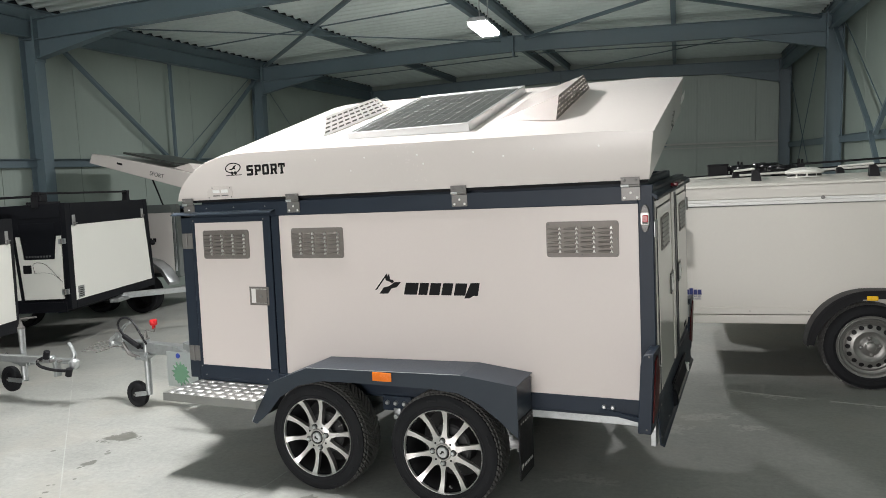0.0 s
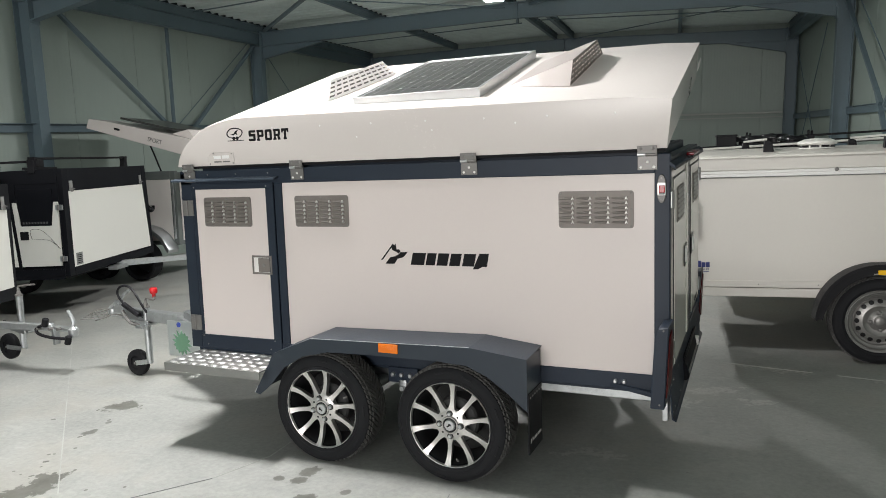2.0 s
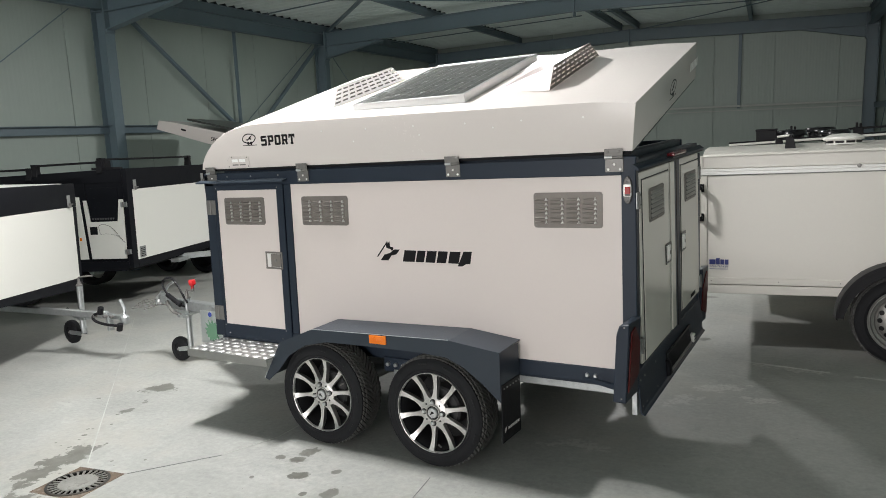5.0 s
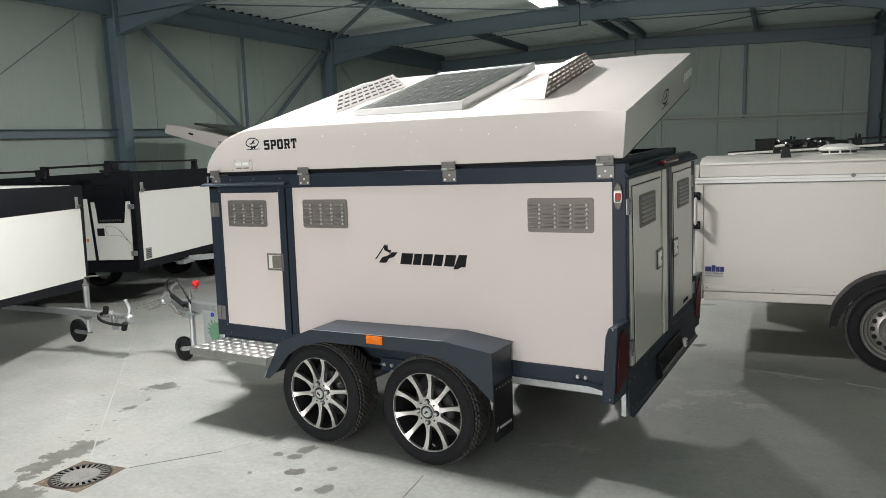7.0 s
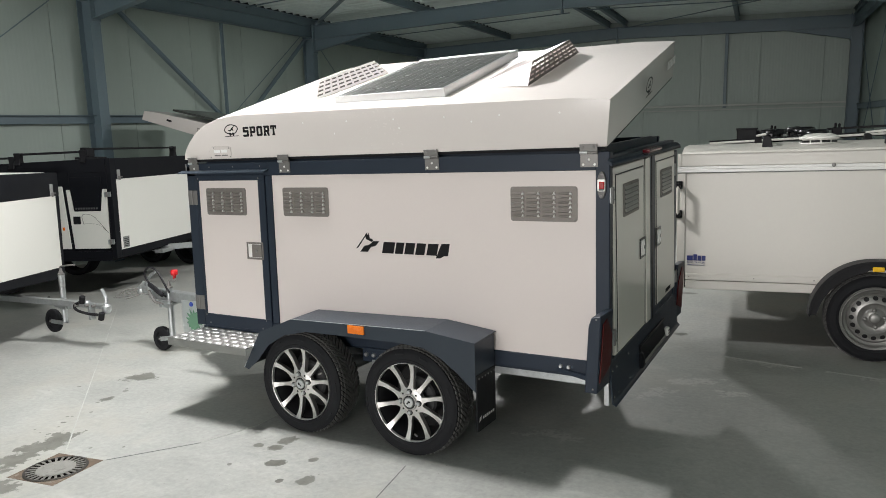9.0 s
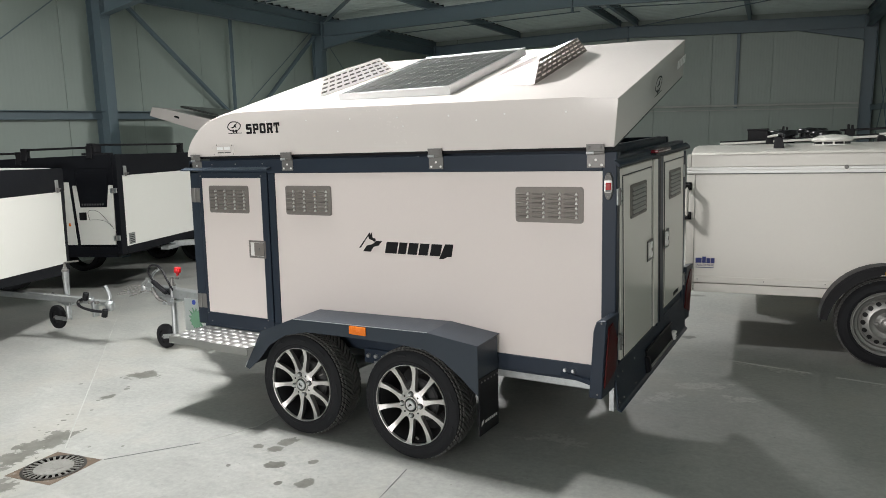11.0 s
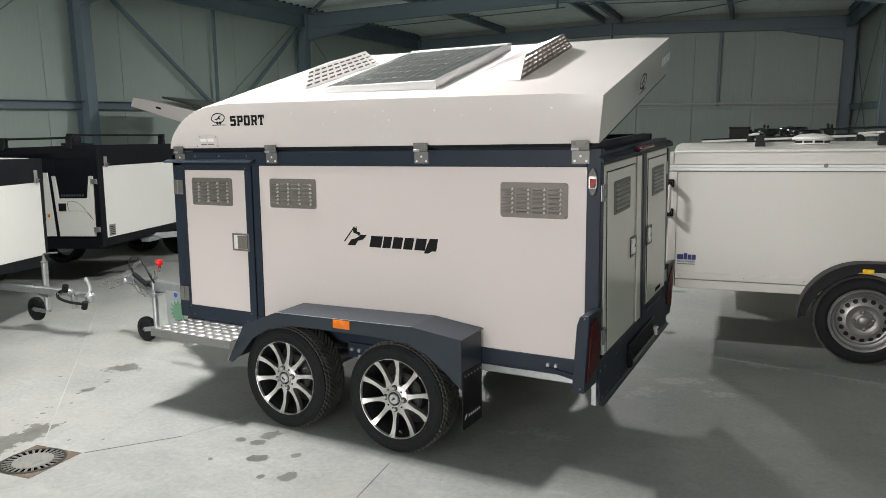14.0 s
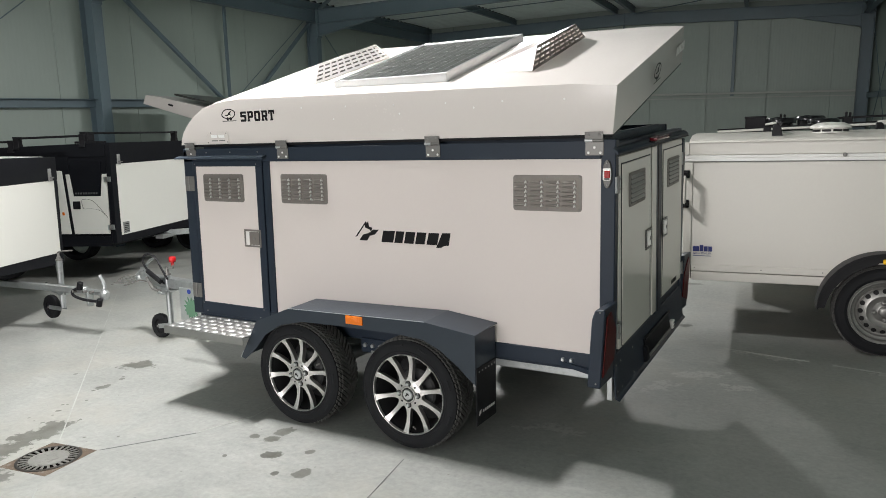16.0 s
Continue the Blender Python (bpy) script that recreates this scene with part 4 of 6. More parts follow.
part("seal_rim", join(quad_box(-2.55, -0.02, 0.07, 0.10, 1.50, 1.545, 0.003), quad_box(-2.55, -0.02, W - 0.12, W - 0.09, 1.50, 1.60, 0.003),
                      quad_box(-2.55, -2.52, 0.10, W - 0.12, 1.50, 1.56, 0.003)), ANTHRACITE, trailer)
part("prop_lock", join(quad_box(-0.06, -0.03, 0.30, 0.42, 1.50, 1.562, 0.003), rod((-0.05, 0.42, 1.55), (-0.05, 0.62, 1.558), 0.008, 8)), BLACK_PLASTIC, trailer)

# side door
door = part("side_door", join(quad_box(-2.570, -2.000, -0.004, 0.03, 1.405, 1.438, 0.002), quad_box(-2.570, -2.000, -0.004, 0.03, 0.485, 0.563, 0.002),
                              quad_box(-2.570, -2.548, -0.004, 0.03, 0.563, 1.405, 0.002), quad_box(-2.052, -2.000, -0.004, 0.03, 0.563, 1.405, 0.002)), ANTHRACITE, trailer, "closed white side door in a dark frame")
part("door_panel", quad_box(-2.548, -2.052, -0.001, 0.02, 0.563, 1.405, 0.001), WHITE_PANEL, door, "white composite door panel")
paddle_latch(door, pose(-2.102, -0.001, 0.982))
for x in (-2.555, -2.045):
    for z in (0.555, 1.418):
        part("screw", RIVET, None, door, m=pose(x, -0.004, z))
    part("screw", RIVET, None, door, m=pose(x + (0.03 if x < -2.3 else -0.03), -0.004, 0.505))
for z in (1.30, 0.63):
    h = part("door_hinge", quad_box(-2.645, -2.565, -0.008, -0.003, z - 0.045, z + 0.045, 0.001), STEEL, trailer, "stainless butt hinge")
    part("pin", rod((-2.608, -0.009, z - 0.045), (-2.608, -0.009, z + 0.045), 0.006, 10), STEEL, h)
    for dx in (-0.025, 0.03):
        for dz in (-0.03, 0.03):
            part("screw", RIVET, None, h, m=pose(-2.608 + dx, -0.008, z + dz))
part("drip_strip", prism([(0.0, 1.470), (-0.040, 1.458), (-0.042, 1.450), (-0.038, 1.450), (-0.034, 1.456), (0.0, 1.462)], "yz", -2.69, -1.962), FENDER, trailer, "dark folded rain strip over the door")
for x in (-2.62, -2.45, -2.25, -2.03):
    part("screw", RIVET, None, trailer, m=pose(x, -0.001, 1.488))
for x, z in ((-2.320, 1.277), (-1.699, 1.278), (-0.2535, 1.278)):
    vent(trailer, pose(x, -0.001 if x < -2 else 0.006, z))
for x in (-2.578, -1.835, -0.85, -0.0285):
    strap_hinge(trailer, pose(x, -0.001, 1.491), 0.082, 0.088)

# side lettering and badge
bits = [prism([(x, 1.006), (x + 0.014, 1.067), (x + w + 0.014, 1.067), (x + w, 1.006)], "xz", 0.0048, 0.0058) for x, w in ((-1.184, 0.074), (-1.102, 0.050), (-1.042, 0.058), (-0.974, 0.056), (-0.905, 0.062))]
bits.append(prism([(-0.849, 0.992), (-0.812, 1.069), (-0.764, 1.070), (-0.776, 1.006), (-0.800, 1.005), (-0.822, 0.993)], "xz", 0.0048, 0.0058))
part("lettering", join(*bits), BLACK_VINYL, trailer, "row of bold black lettering blocks")
part("badge", join(prism([(-1.354, 1.026), (-1.342, 1.028), (-1.290, 1.092), (-1.286, 1.078), (-1.259, 1.069), (-1.251, 1.061), (-1.240, 1.072), (-1.245, 1.082), (-1.261, 1.083), (-1.266, 1.114), (-1.275, 1.100), (-1.280, 1.114)], "xz", 0.0048, 0.0058),
                   prism([(-1.328, 1.008), (-1.301, 1.041), (-1.267, 1.049), (-1.249, 1.060), (-1.238, 1.069), (-1.198, 1.070), (-1.224, 1.043), (-1.257, 1.035), (-1.276, 1.009)], "xz", 0.0046, 0.0056)), BLACK_VINYL, trailer, "angular black emblem")

# marker lamp on the rear post
mk = part("marker_lamp", prism([(0.031 + 0.021 * math.cos(a), 1.366 + 0.062 * math.sin(a)) for a in np.linspace(0, 2 * math.pi, 25)[:-1]], "xz", -0.012, 0.0, 0.003), CHROME, trailer, "oval marker lamp with chrome rim")
part("lens_frame", quad_box(0.013, 0.049, -0.017, -0.010, 1.338, 1.392, 0.004), GLINT, mk, "bright square lens frame")
part("lens", quad_box(0.021, 0.046, -0.020, -0.016, 1.348, 1.381, 0.003), paint("marker_lens_red", (0.36, 0.018, 0.018), 0.2, vary=0.25, big=40, fine=200), mk, "red lens")
part("lens_base", quad_box(0.020, 0.044, -0.0195, -0.016, 1.342, 1.350, 0.002), CHROME, mk)
for z in (1.318, 1.413):
    part("screw", RIVET, None, mk, m=pose(0.031, -0.012, z))

# tail lamp housings
for s in (0, 1):
    ya, yb = (-0.185, -0.002) if s == 0 else (W + 0.002, W + 0.185)
    sy = -1 if s == 0 else 1
    ys = (ya, yb) if s == 0 else (yb, ya)
    hs = part("tail_lamp_housing", prism([(0.008, 0.455), (0.026, 0.755), (0.040, 0.798), (0.084, 0.806), (0.066, 0.455)], "xz", ya, yb, 0.004), ANTHRACITE, trailer, "folded dark steel tail lamp housing")
    lens = prism([(ys[0] - sy * 0.016, 0.500), (ys[0] - sy * 0.030, 0.765), (ys[0] - sy * 0.080, 0.782), (ys[0] - sy * 0.168, 0.690), (ys[0] - sy * 0.168, 0.545)], "yz", 0.062, 0.068, 0.002)
    lens.transform(Matrix(((1, 0, 0.051, -0.0232), (0, 1, 0, 0), (0, 0, 1, 0), (0, 0, 0, 1))))
    part("tail_lens", moved(lens, Matrix.Translation((0.004, 0, 0))), RED_LENS, hs, "tall dark red tail lamp lens")
    for z in (0.475, 0.79):
        part("screw", RIVET, None, hs, m=pose(0.045 + (z - 0.455) * 0.051, ys[0] + sy * 0.0005, z))
    part("brace", beam((-0.30, 0.03 if s == 0 else W - 0.03, 0.50), (0.02, -0.03 if s == 0 else W + 0.03, 0.462), 0.02, 0.02), ANTHRACITE, hs)
for x in (-0.17, -0.13):
    part("bolt", BOLT, None, trailer, m=pose(x, -0.001, 0.505))

# rear end, sagging a little towards the near side
RX = 0.062
REAR = Matrix.Translation((0, 0.05, 0.6)) @ Matrix.Rotation(radians(3.4), 4, 'X') @ Matrix.Translation((0, -0.05, -0.6))
TOX = Matrix.Rotation(radians(90), 4, 'Z')    # front -y to front +x
part("rear_top_rail", quad_box(0.01, RX, 0.11, W - 0.02, 1.440, 1.498, 0.003), ANTHRACITE, trailer, m=REAR)
part("rear_seal_rim", join(quad_box(-0.03, 0.0, 0.08, 1.225, 1.470, 1.531, 0.003), quad_box(-0.02, 0.0, 0.25, 1.10, 1.531, 1.537, 0.001)), ANTHRACITE, trailer, m=REAR)
part("rear_rain_strip", prism([(RX + 0.005, 1.484), (RX + 0.012, 1.480), (RX + 0.030, 1.466), (RX + 0.030, 1.454), (RX + 0.024, 1.454), (RX + 0.008, 1.468), (RX + 0.005, 1.468)], "xz", 0.0, W + 0.022, 0.001), ANTHRACITE, trailer, m=REAR)
part("strip_lip", quad_box(RX + 0.0235, RX + 0.0315, -0.001, W + 0.023, 1.448, 1.4545, 0.001), BLACK_PLASTIC, trailer, m=REAR)
bl = part("brake_lamp", quad_box(RX + 0.018, RX + 0.056, 0.56, 0.83, 1.475, 1.492, 0.006, 2), BRAKE_LENS, trailer, "slim red third brake lamp", m=REAR)
part("lamp_base", quad_box(RX + 0.006, RX + 0.050, 0.545, 0.845, 1.466, 1.476, 0.003), BLACK_PLASTIC, bl)
part("centre_post", quad_box(0.03, RX + 0.008, 0.746, 0.872, 0.535, 1.450, 0.003), ANTHRACITE, trailer, m=REAR)
part("post_groove", quad_box(RX + 0.008, RX + 0.0095, 0.790, 0.800, 0.545, 1.445), BLACK_PLASTIC, trailer, m=REAR)
part("rear_sill", quad_box(0.02, RX + 0.004, 0.02, W, 0.44, 0.548, 0.003), ANTHRACITE, trailer, m=REAR)
part("rear_frame", join(quad_box(0.03, RX - 0.004, 0.095, 0.746, 0.545, 1.445), quad_box(0.03, RX - 0.004, 0.872, W - 0.01, 0.545, 1.445)), ANTHRACITE, trailer, m=REAR)
for ya, yb, pa, pb, zb, latch_y, vent_y, hinge_y in ((0.088, 0.655, 0.130, 0.612, 0.562, 0.577, 0.370, 0.060), (0.880, 1.372, 0.904, 1.348, 0.600, 0.925, 1.125, 1.385)):
    d = part("rear_door", quad_box(RX - 0.02, RX + 0.005, ya, yb, zb - 0.006, 1.440, 0.003), REAR_PANEL, trailer, "closed glossy grey-white rear door", m=REAR)
    part("door_panel", quad_box(RX + 0.005, RX + 0.010, pa, pb, zb, 1.402, 0.002), REAR_PANEL, d, "raised plain door panel")
    part("panel_gasket", join(quad_box(RX + 0.004, RX + 0.0075, pa - 0.006, pa, zb, 1.408), quad_box(RX + 0.004, RX + 0.0075, pb, pb + 0.012, zb, 1.408), quad_box(RX + 0.004, RX + 0.0075, pa, pb, 1.402, 1.407)), BLACK_PLASTIC, d, "thin dark gasket round the panel")
    if ya < 0.3:
        part("edge_strip", quad_box(RX + 0.002, RX + 0.011, 0.664, 0.744, 0.556, 1.440, 0.003), REAR_PANEL, d, "pale overlapping edge strip")
    paddle_latch(d, pose(RX + 0.010, latch_y, 0.986) @ TOX, 0.105, 0.105, edge=CHROME, flap=GLINT)
    vent(d, pose(RX + 0.010, vent_y, 1.273) @ TOX, 0.285, 0.158, False, 0)
    for z in (1.320, 0.657):
        h = part("door_hinge", quad_box(RX + 0.006, RX + 0.013, hinge_y - 0.030, hinge_y + 0.034, z - 0.036, z + 0.036, 0.002), GALV, d, "stainless butt hinge")
        part("pin", rod((RX + 0.013, hinge_y - 0.006, z - 0.038), (RX + 0.013, hinge_y - 0.006, z + 0.038), 0.007, 10), STEEL, h)
        for dz in (-0.022, 0.022):
            part("screw", RIVET, None, h, m=pose(RX + 0.013, hinge_y + 0.022, z + dz) @ TOX)
part("rear_mark", moved(join(*[prism([(1.105 + 0.022 * k, 0.618), (1.121 + 0.022 * k, 0.618), (1.126 + 0.022 * k, 0.640), (1.110 + 0.022 * k, 0.640)], "yz", RX + 0.0100, RX + 0.0112) for k in range(6)]), Matrix()), BLACK_VINYL, trailer, "small dark slanted lettering bars", m=REAR)
bp = part("bumper_plate", prism([(RX - 0.004, 0.545), (RX + 0.004, 0.545), (RX + 0.016, 0.352), (RX + 0.030, 0.340), (RX + 0.030, 0.335), (RX + 0.010, 0.345)], "xz", 0.006, W + 0.012, 0.001), ANTHRACITE, trailer, "dark folded rear apron plate", m=REAR)
part("plate_holder", prism([(RX + 0.006, 0.478), (RX + 0.012, 0.480), (RX + 0.030, 0.385), (RX + 0.014, 0.375)], "xz", 0.50, 1.02, 0.002), BLACK_FRAME, bp, "black number plate holder")
part("holder_rim", prism([(RX + 0.014, 0.486), (RX + 0.024, 0.486), (RX + 0.026, 0.474), (RX + 0.016, 0.474)], "xz", 0.49, 1.03, 0.002), BLACK_PLASTIC, bp)
part("plate_lamp", prism([(RX + 0.004, 0.450), (RX + 0.030, 0.440), (RX + 0.040, 0.368), (RX + 0.012, 0.355)], "xz", 0.482, 0.520, 0.006), BLACK_FRAME, bp, "black plate lamp housing")
part("plate_edge", quad_box(RX + 0.024, RX + 0.034, 0.53, 1.01, 0.372, 0.390, 0.002), STEEL, bp, "thin bright lower edge")
part("socket", quad_box(RX + 0.010, RX + 0.036, 1.058, 1.100, 0.366, 0.414, 0.004), GLINT, bp, "white reflector lens")
part("socket_mark", join(quad_box(RX + 0.036, RX + 0.0368, 1.066, 1.092, 0.376, 0.386), quad_box(RX + 0.036, RX + 0.0368, 1.066, 1.092, 0.394, 0.404)), BLACK_PLASTIC, bp)
for y in (0.03, 0.10, 0.30, W - 0.02):
    for z in (0.375, 0.50):
        part("screw", RIVET, None, bp, m=pose(RX + 0.016 - (z - 0.352) * 0.062 + 0.001, y, z) @ TOX)

# chassis, axles, drawbar
for y in (0.10, W - 0.16):
    part("chassis_rail", quad_box(-2.62, 0.05, y, y + 0.055, 0.392, 0.455, 0.004), GALV, trailer, "galvanised chassis rail")
part("chassis_end", quad_box(0.030, 0.055, 0.03, 0.10, 0.33, 0.47, 0.002), GALV, trailer)
for x in (-1.611, -0.898):
    part("axle_beam", rod((x + 0.10, 0.02, 0.33), (x + 0.10, W - 0.02, 0.33), 0.045, 16), GALV, trailer)
    for y in (-0.03, W + 0.01):
        part("axle_arm", beam((x + 0.12, y + 0.01, 0.335), (x, y + 0.01, 0.285), 0.03, 0.07, 0.004), GALV, trailer)
for x in (-1.25, -0.55, -1.95):
    part("cross_member", quad_box(x, x + 0.05, 0.155, W - 0.16, 0.38, 0.45, 0.003), GALV, trailer)
ab = part("axle_bracket", quad_box(-1.33, -1.16, -0.012, 0.0, 0.395, 0.475, 0.003), ANTHRACITE, trailer, "dark steel axle bracket with bolts")
for x in (-1.30, -1.25, -1.20):
    part("bolt", BOLT, None, ab, m=pose(x, -0.012, 0.437) @ Matrix.Scale(1.25, 4))
part("shackle", join(quad_box(-1.262, -1.222, -0.022, -0.013, 0.352, 0.412, 0.006, 2), rod((-1.242, -0.040, 0.372), (-1.242, -0.010, 0.372), 0.013, 12), rod((-1.19, -0.026, 0.425), (-1.14, -0.026, 0.440), 0.006, 8)), GALV, ab, "bright spring shackle bolt")
for ya in (0.22, W - 0.22):
    part("drawbar_arm", beam((-2.55, ya, 0.43), (-3.40, 0.7 + (0.05 if ya > 0.7 else -0.05), 0.45), 0.05, 0.08, 0.004), GALV, trailer, "galvanised drawbar arm")
part("drawbar_nose", beam((-3.36, 0.7, 0.45), (-3.98, 0.7, 0.47), 0.08, 0.08, 0.006), GALV, trailer)
part("coupling_head", join(beam((-3.95, 0.7, 0.49), (-4.10, 0.7, 0.50), 0.06, 0.06, 0.012), lathe([(0.03, -0.05), (0.042, -0.03), (0.042, 0.01), (0.025, 0.035), (0.0, 0.04)], 16, Matrix.Translation((-4.10, 0.7, 0.49)))), GALV, trailer, "galvanised ball coupling")
part("handbrake", tube([(-3.70, 0.66, 0.42), (-3.77, 0.63, 0.405), (-3.84, 0.62, 0.415), (-3.88, 0.62, 0.445), (-3.93, 0.63, 0.50)], 0.013, 8), STEEL, trailer, "handbrake lever")
part("handbrake_grip", tube([(-3.755, 0.62, 0.478), (-3.83, 0.625, 0.512), (-3.915, 0.63, 0.552)], 0.019, 10), BLACK_PLASTIC, trailer, "black handbrake grip")
part("cable", tube([(-3.75, 0.65, 0.46), (-3.88, 0.64, 0.52), (-3.975, 0.64, 0.61), (-3.96, 0.64, 0.67), (-3.90, 0.65, 0.688), (-3.83, 0.65, 0.655), (-3.76, 0.65, 0.56), (-3.72, 0.66, 0.49)], 0.0085, 8), BLACK_PLASTIC, trailer, "coiled black electrical cable")
part("coupling_lever", tube([(-4.09, 0.66, 0.505), (-4.04, 0.66, 0.545), (-3.99, 0.66, 0.565), (-3.93, 0.66, 0.625), (-3.875, 0.66, 0.652)], 0.011, 8), GALV, trailer, "bright bent coupling lever")
part("lever_hinge", join(quad_box(-4.03, -3.95, 0.645, 0.655, 0.50, 0.575, 0.004), rod((-3.99, 0.635, 0.545), (-3.99, 0.70, 0.545), 0.012, 10)), GALV, trailer)
part("handbrake_ratchet", prism([(-3.91, 0.445), (-3.86, 0.40), (-3.80, 0.398), (-3.79, 0.42), (-3.85, 0.43), (-3.895, 0.46)], "xz", 0.625, 0.635, 0.001), GALV, trailer, "bright steel handbrake ratchet")
part("release_rod", tube([(-4.24, 0.64, 0.405), (-4.13, 0.64, 0.435), (-4.05, 0.65, 0.462), (-3.98, 0.66, 0.458), (-3.90, 0.67, 0.44)], 0.005, 6), STEEL, trailer)
for k in range(4):
    part("breakaway_wire", tube([(-4.06, 0.68, 0.50 + 0.01 * k), (-4.16, 0.62 + 0.02 * k, 0.50 - 0.02 * k), (-4.26 - 0.03 * k, 0.60, 0.46 - 0.015 * k)], 0.003, 6), STEEL, trailer)
jockey_wheel(trailer, -3.745, 0.68, 0.585, -0.12, (-3.55, 0.58, 0.665))
part("jockey_clamp", join(quad_box(-3.81, -3.68, 0.622, 0.632, 0.375, 0.435, 0.002), rod((-3.70, 0.61, 0.405), (-3.70, 0.75, 0.405), 0.010, 10), quad_box(-3.84, -3.70, 0.63, 0.73, 0.39, 0.42, 0.004), rod((-3.76, 0.60, 0.405), (-3.60, 0.50, 0.42), 0.007, 8)), GALV, trailer)

# box under the drawbar with a star-shaped sticker
bx = part("drawbar_box", quad_box(-3.155, -2.80, 0.300, 0.303, 0.31, 0.545, 0.001), SHEET_PLASTIC, trailer, "clear plastic sheet hung beside the drawbar")
star = []
for i in range(28):
    r = (0.084 if i % 2 == 0 else 0.055) * (1 + 0.12 * math.sin(i * 2.7))
    star.append((-3.035 + r * math.sin(math.pi * i / 14) * 0.95, 0.400 + r * math.cos(math.pi * i / 14)))
part("star_sticker", prism(star, "xz", 0.2965, 0.2998), GREEN_STICKER, bx, "green star-burst sticker")
part("dot_sticker", prism([(-3.053 + 0.017 * math.cos(a), 0.520 + 0.017 * math.sin(a)) for a in np.linspace(0, 2 * math.pi, 17)[:-1]], "xz", 0.2965, 0.2998), BLUE_STICKER, bx, "round blue sticker")
part("bracket", quad_box(-2.93, -2.64, 0.36, 0.42, 0.40, 0.47, 0.003), GALV, trailer)
tray = prism([(-2.56, 0.10), (-2.56, 1.30), (-2.70, 1.18), (-3.30, 0.82), (-3.30, 0.60), (-2.70, 0.24)], "xy", 0.405, 0.412)
rims = [beam(p, q, 0.004, 0.12) for p, q in (((-2.67, 0.24, 0.478), (-3.30, 0.60, 0.478)), ((-3.30, 0.60, 0.478), (-3.30, 0.82, 0.478)), ((-3.30, 0.82, 0.478), (-2.67, 1.18, 0.478)))]
part("drawbar_tray", join(tray, *rims), GALV, trailer, "galvanised sheet tray between the drawbar arms")

# tread plate step
st = part("step", join(quad_box(-2.575, -1.93, -0.295, 0.03, 0.464, 0.4695), quad_box(-2.575, -1.93, -0.299, -0.294, 0.425, 0.4695, 0.001),
                       quad_box(-2.579, -2.574, -0.299, -0.008, 0.425, 0.4695, 0.001)), TREADPLATE, trailer, "aluminium tread plate step")
stud = mesh_of("stud", moved(lathe([(0.026, 0.0), (0.021, 0.0030), (0.012, 0.0046), (0.0, 0.0050)], 12), Matrix.Diagonal((1.12, 0.70, 1, 1))), STUD_ALU)
for i in range(9):
    for k in range(5):
        part("stud", stud, None, st, m=pose(-2.540 + 0.0715 * i, -0.268 + 0.060 * k, 0.4692, 0, 0, 14 if (i + k) % 2 else -22))

# twin-axle mudguards and wheels
for s in (0, 1):
    m = Matrix() if s == 0 else Matrix.Translation((0, W, 0)) @ Matrix.Scale(-1, 4, (0, 1, 0))
    outer = [(-2.015, 0.335), (-1.885, 0.555), (-1.645, 0.650), (-0.785, 0.668), (-0.512, 0.634), (-0.512, 0.395)]
    arch = [(-0.545, 0.420), (-0.60, 0.470), (-0.70, 0.540), (-0.80, 0.582), (-0.95, 0.592), (-1.30, 0.592), (-1.55, 0.588), (-1.70, 0.555), (-1.82, 0.485), (-1.91, 0.385), (-1.985, 0.325)]
    skirt = prism(outer + arch, "xz", -0.232, -0.229)
    tops = []
    for (xa, za), (xb, zb) in zip(outer[:-2], outer[1:-1]):
        tops.append(prism([(xa, za), (xb, zb), (xb, zb - 0.004), (xa, za - 0.004)], "xz", -0.2315, 0.003))
    for top in tops:
        for v in top.verts:
            v.co.z += 0.009 if v.co.y > -0.1 else 0.0
    backp = quad_box(-0.5155, -0.5115, -0.2315, -0.022, 0.395, 0.633)
    fd = join(skirt, *tops, backp)
    bmesh.ops.remove_doubles(fd, verts=fd.verts[:], dist=1e-5)
    fd.transform(m)
    bmesh.ops.recalc_face_normals(fd, faces=fd.faces[:])
    fender = part("mudguard", fd, FENDER, trailer, "angular folded dark steel twin-axle mudguard")
    part("bright_edge", moved(beam((-1.645, -0.2325, 0.6512), (-0.785, -0.2325, 0.6692), 0.002, 0.0025), m), ALU, fender)
    part("bright_edge", moved(beam((-2.016, -0.232, 0.334), (-1.995, -0.232, 0.372), 0.006, 0.004), m), ALU, fender)
    part("reflector", moved(quad_box(-1.253, -1.148, -0.240, -0.231, 0.612, 0.656, 0.004, 2), m), ORANGE, fender, "orange side reflector")
    part("mud_flap", moved(quad_box(-0.512, -0.506, -0.228, -0.026, 0.195, 0.475, 0.001), m), BLACK_PLASTIC, fender, "black rubber mud flap")
    part("flap_mark", moved(join(*[quad_box(-0.5055, -0.5050, -0.172 + 0.022 * q, -0.157 + 0.022 * q, 0.247, 0.260) for q in range(6)], prism([(-0.212, 0.240), (-0.190, 0.250), (-0.186, 0.268), (-0.206, 0.262)], "yz", -0.5055, -0.5050)), m), WHITE_PRINT, fender, "small white lettering bar")
    for k in range(6):
        part("flap_bolt", moved(lathe([(0.005, 0), (0.004, 0.003), (0, 0.0035)], 8, Matrix.Translation((-0.506, -0.205 + 0.033 * k, 0.455)) @ Matrix.Rotation(radians(90), 4, 'Y')), m), STEEL, fender)
alloy_wheel(trailer, -1.611, -0.212, 0.285, -81.5)
alloy_wheel(trailer, -0.898, -0.212, 0.285, 23)
alloy_wheel(trailer, -1.611, W + 0.212, 0.285, 20, 180)
alloy_wheel(trailer, -0.898, W + 0.212, 0.285, 5, 180)


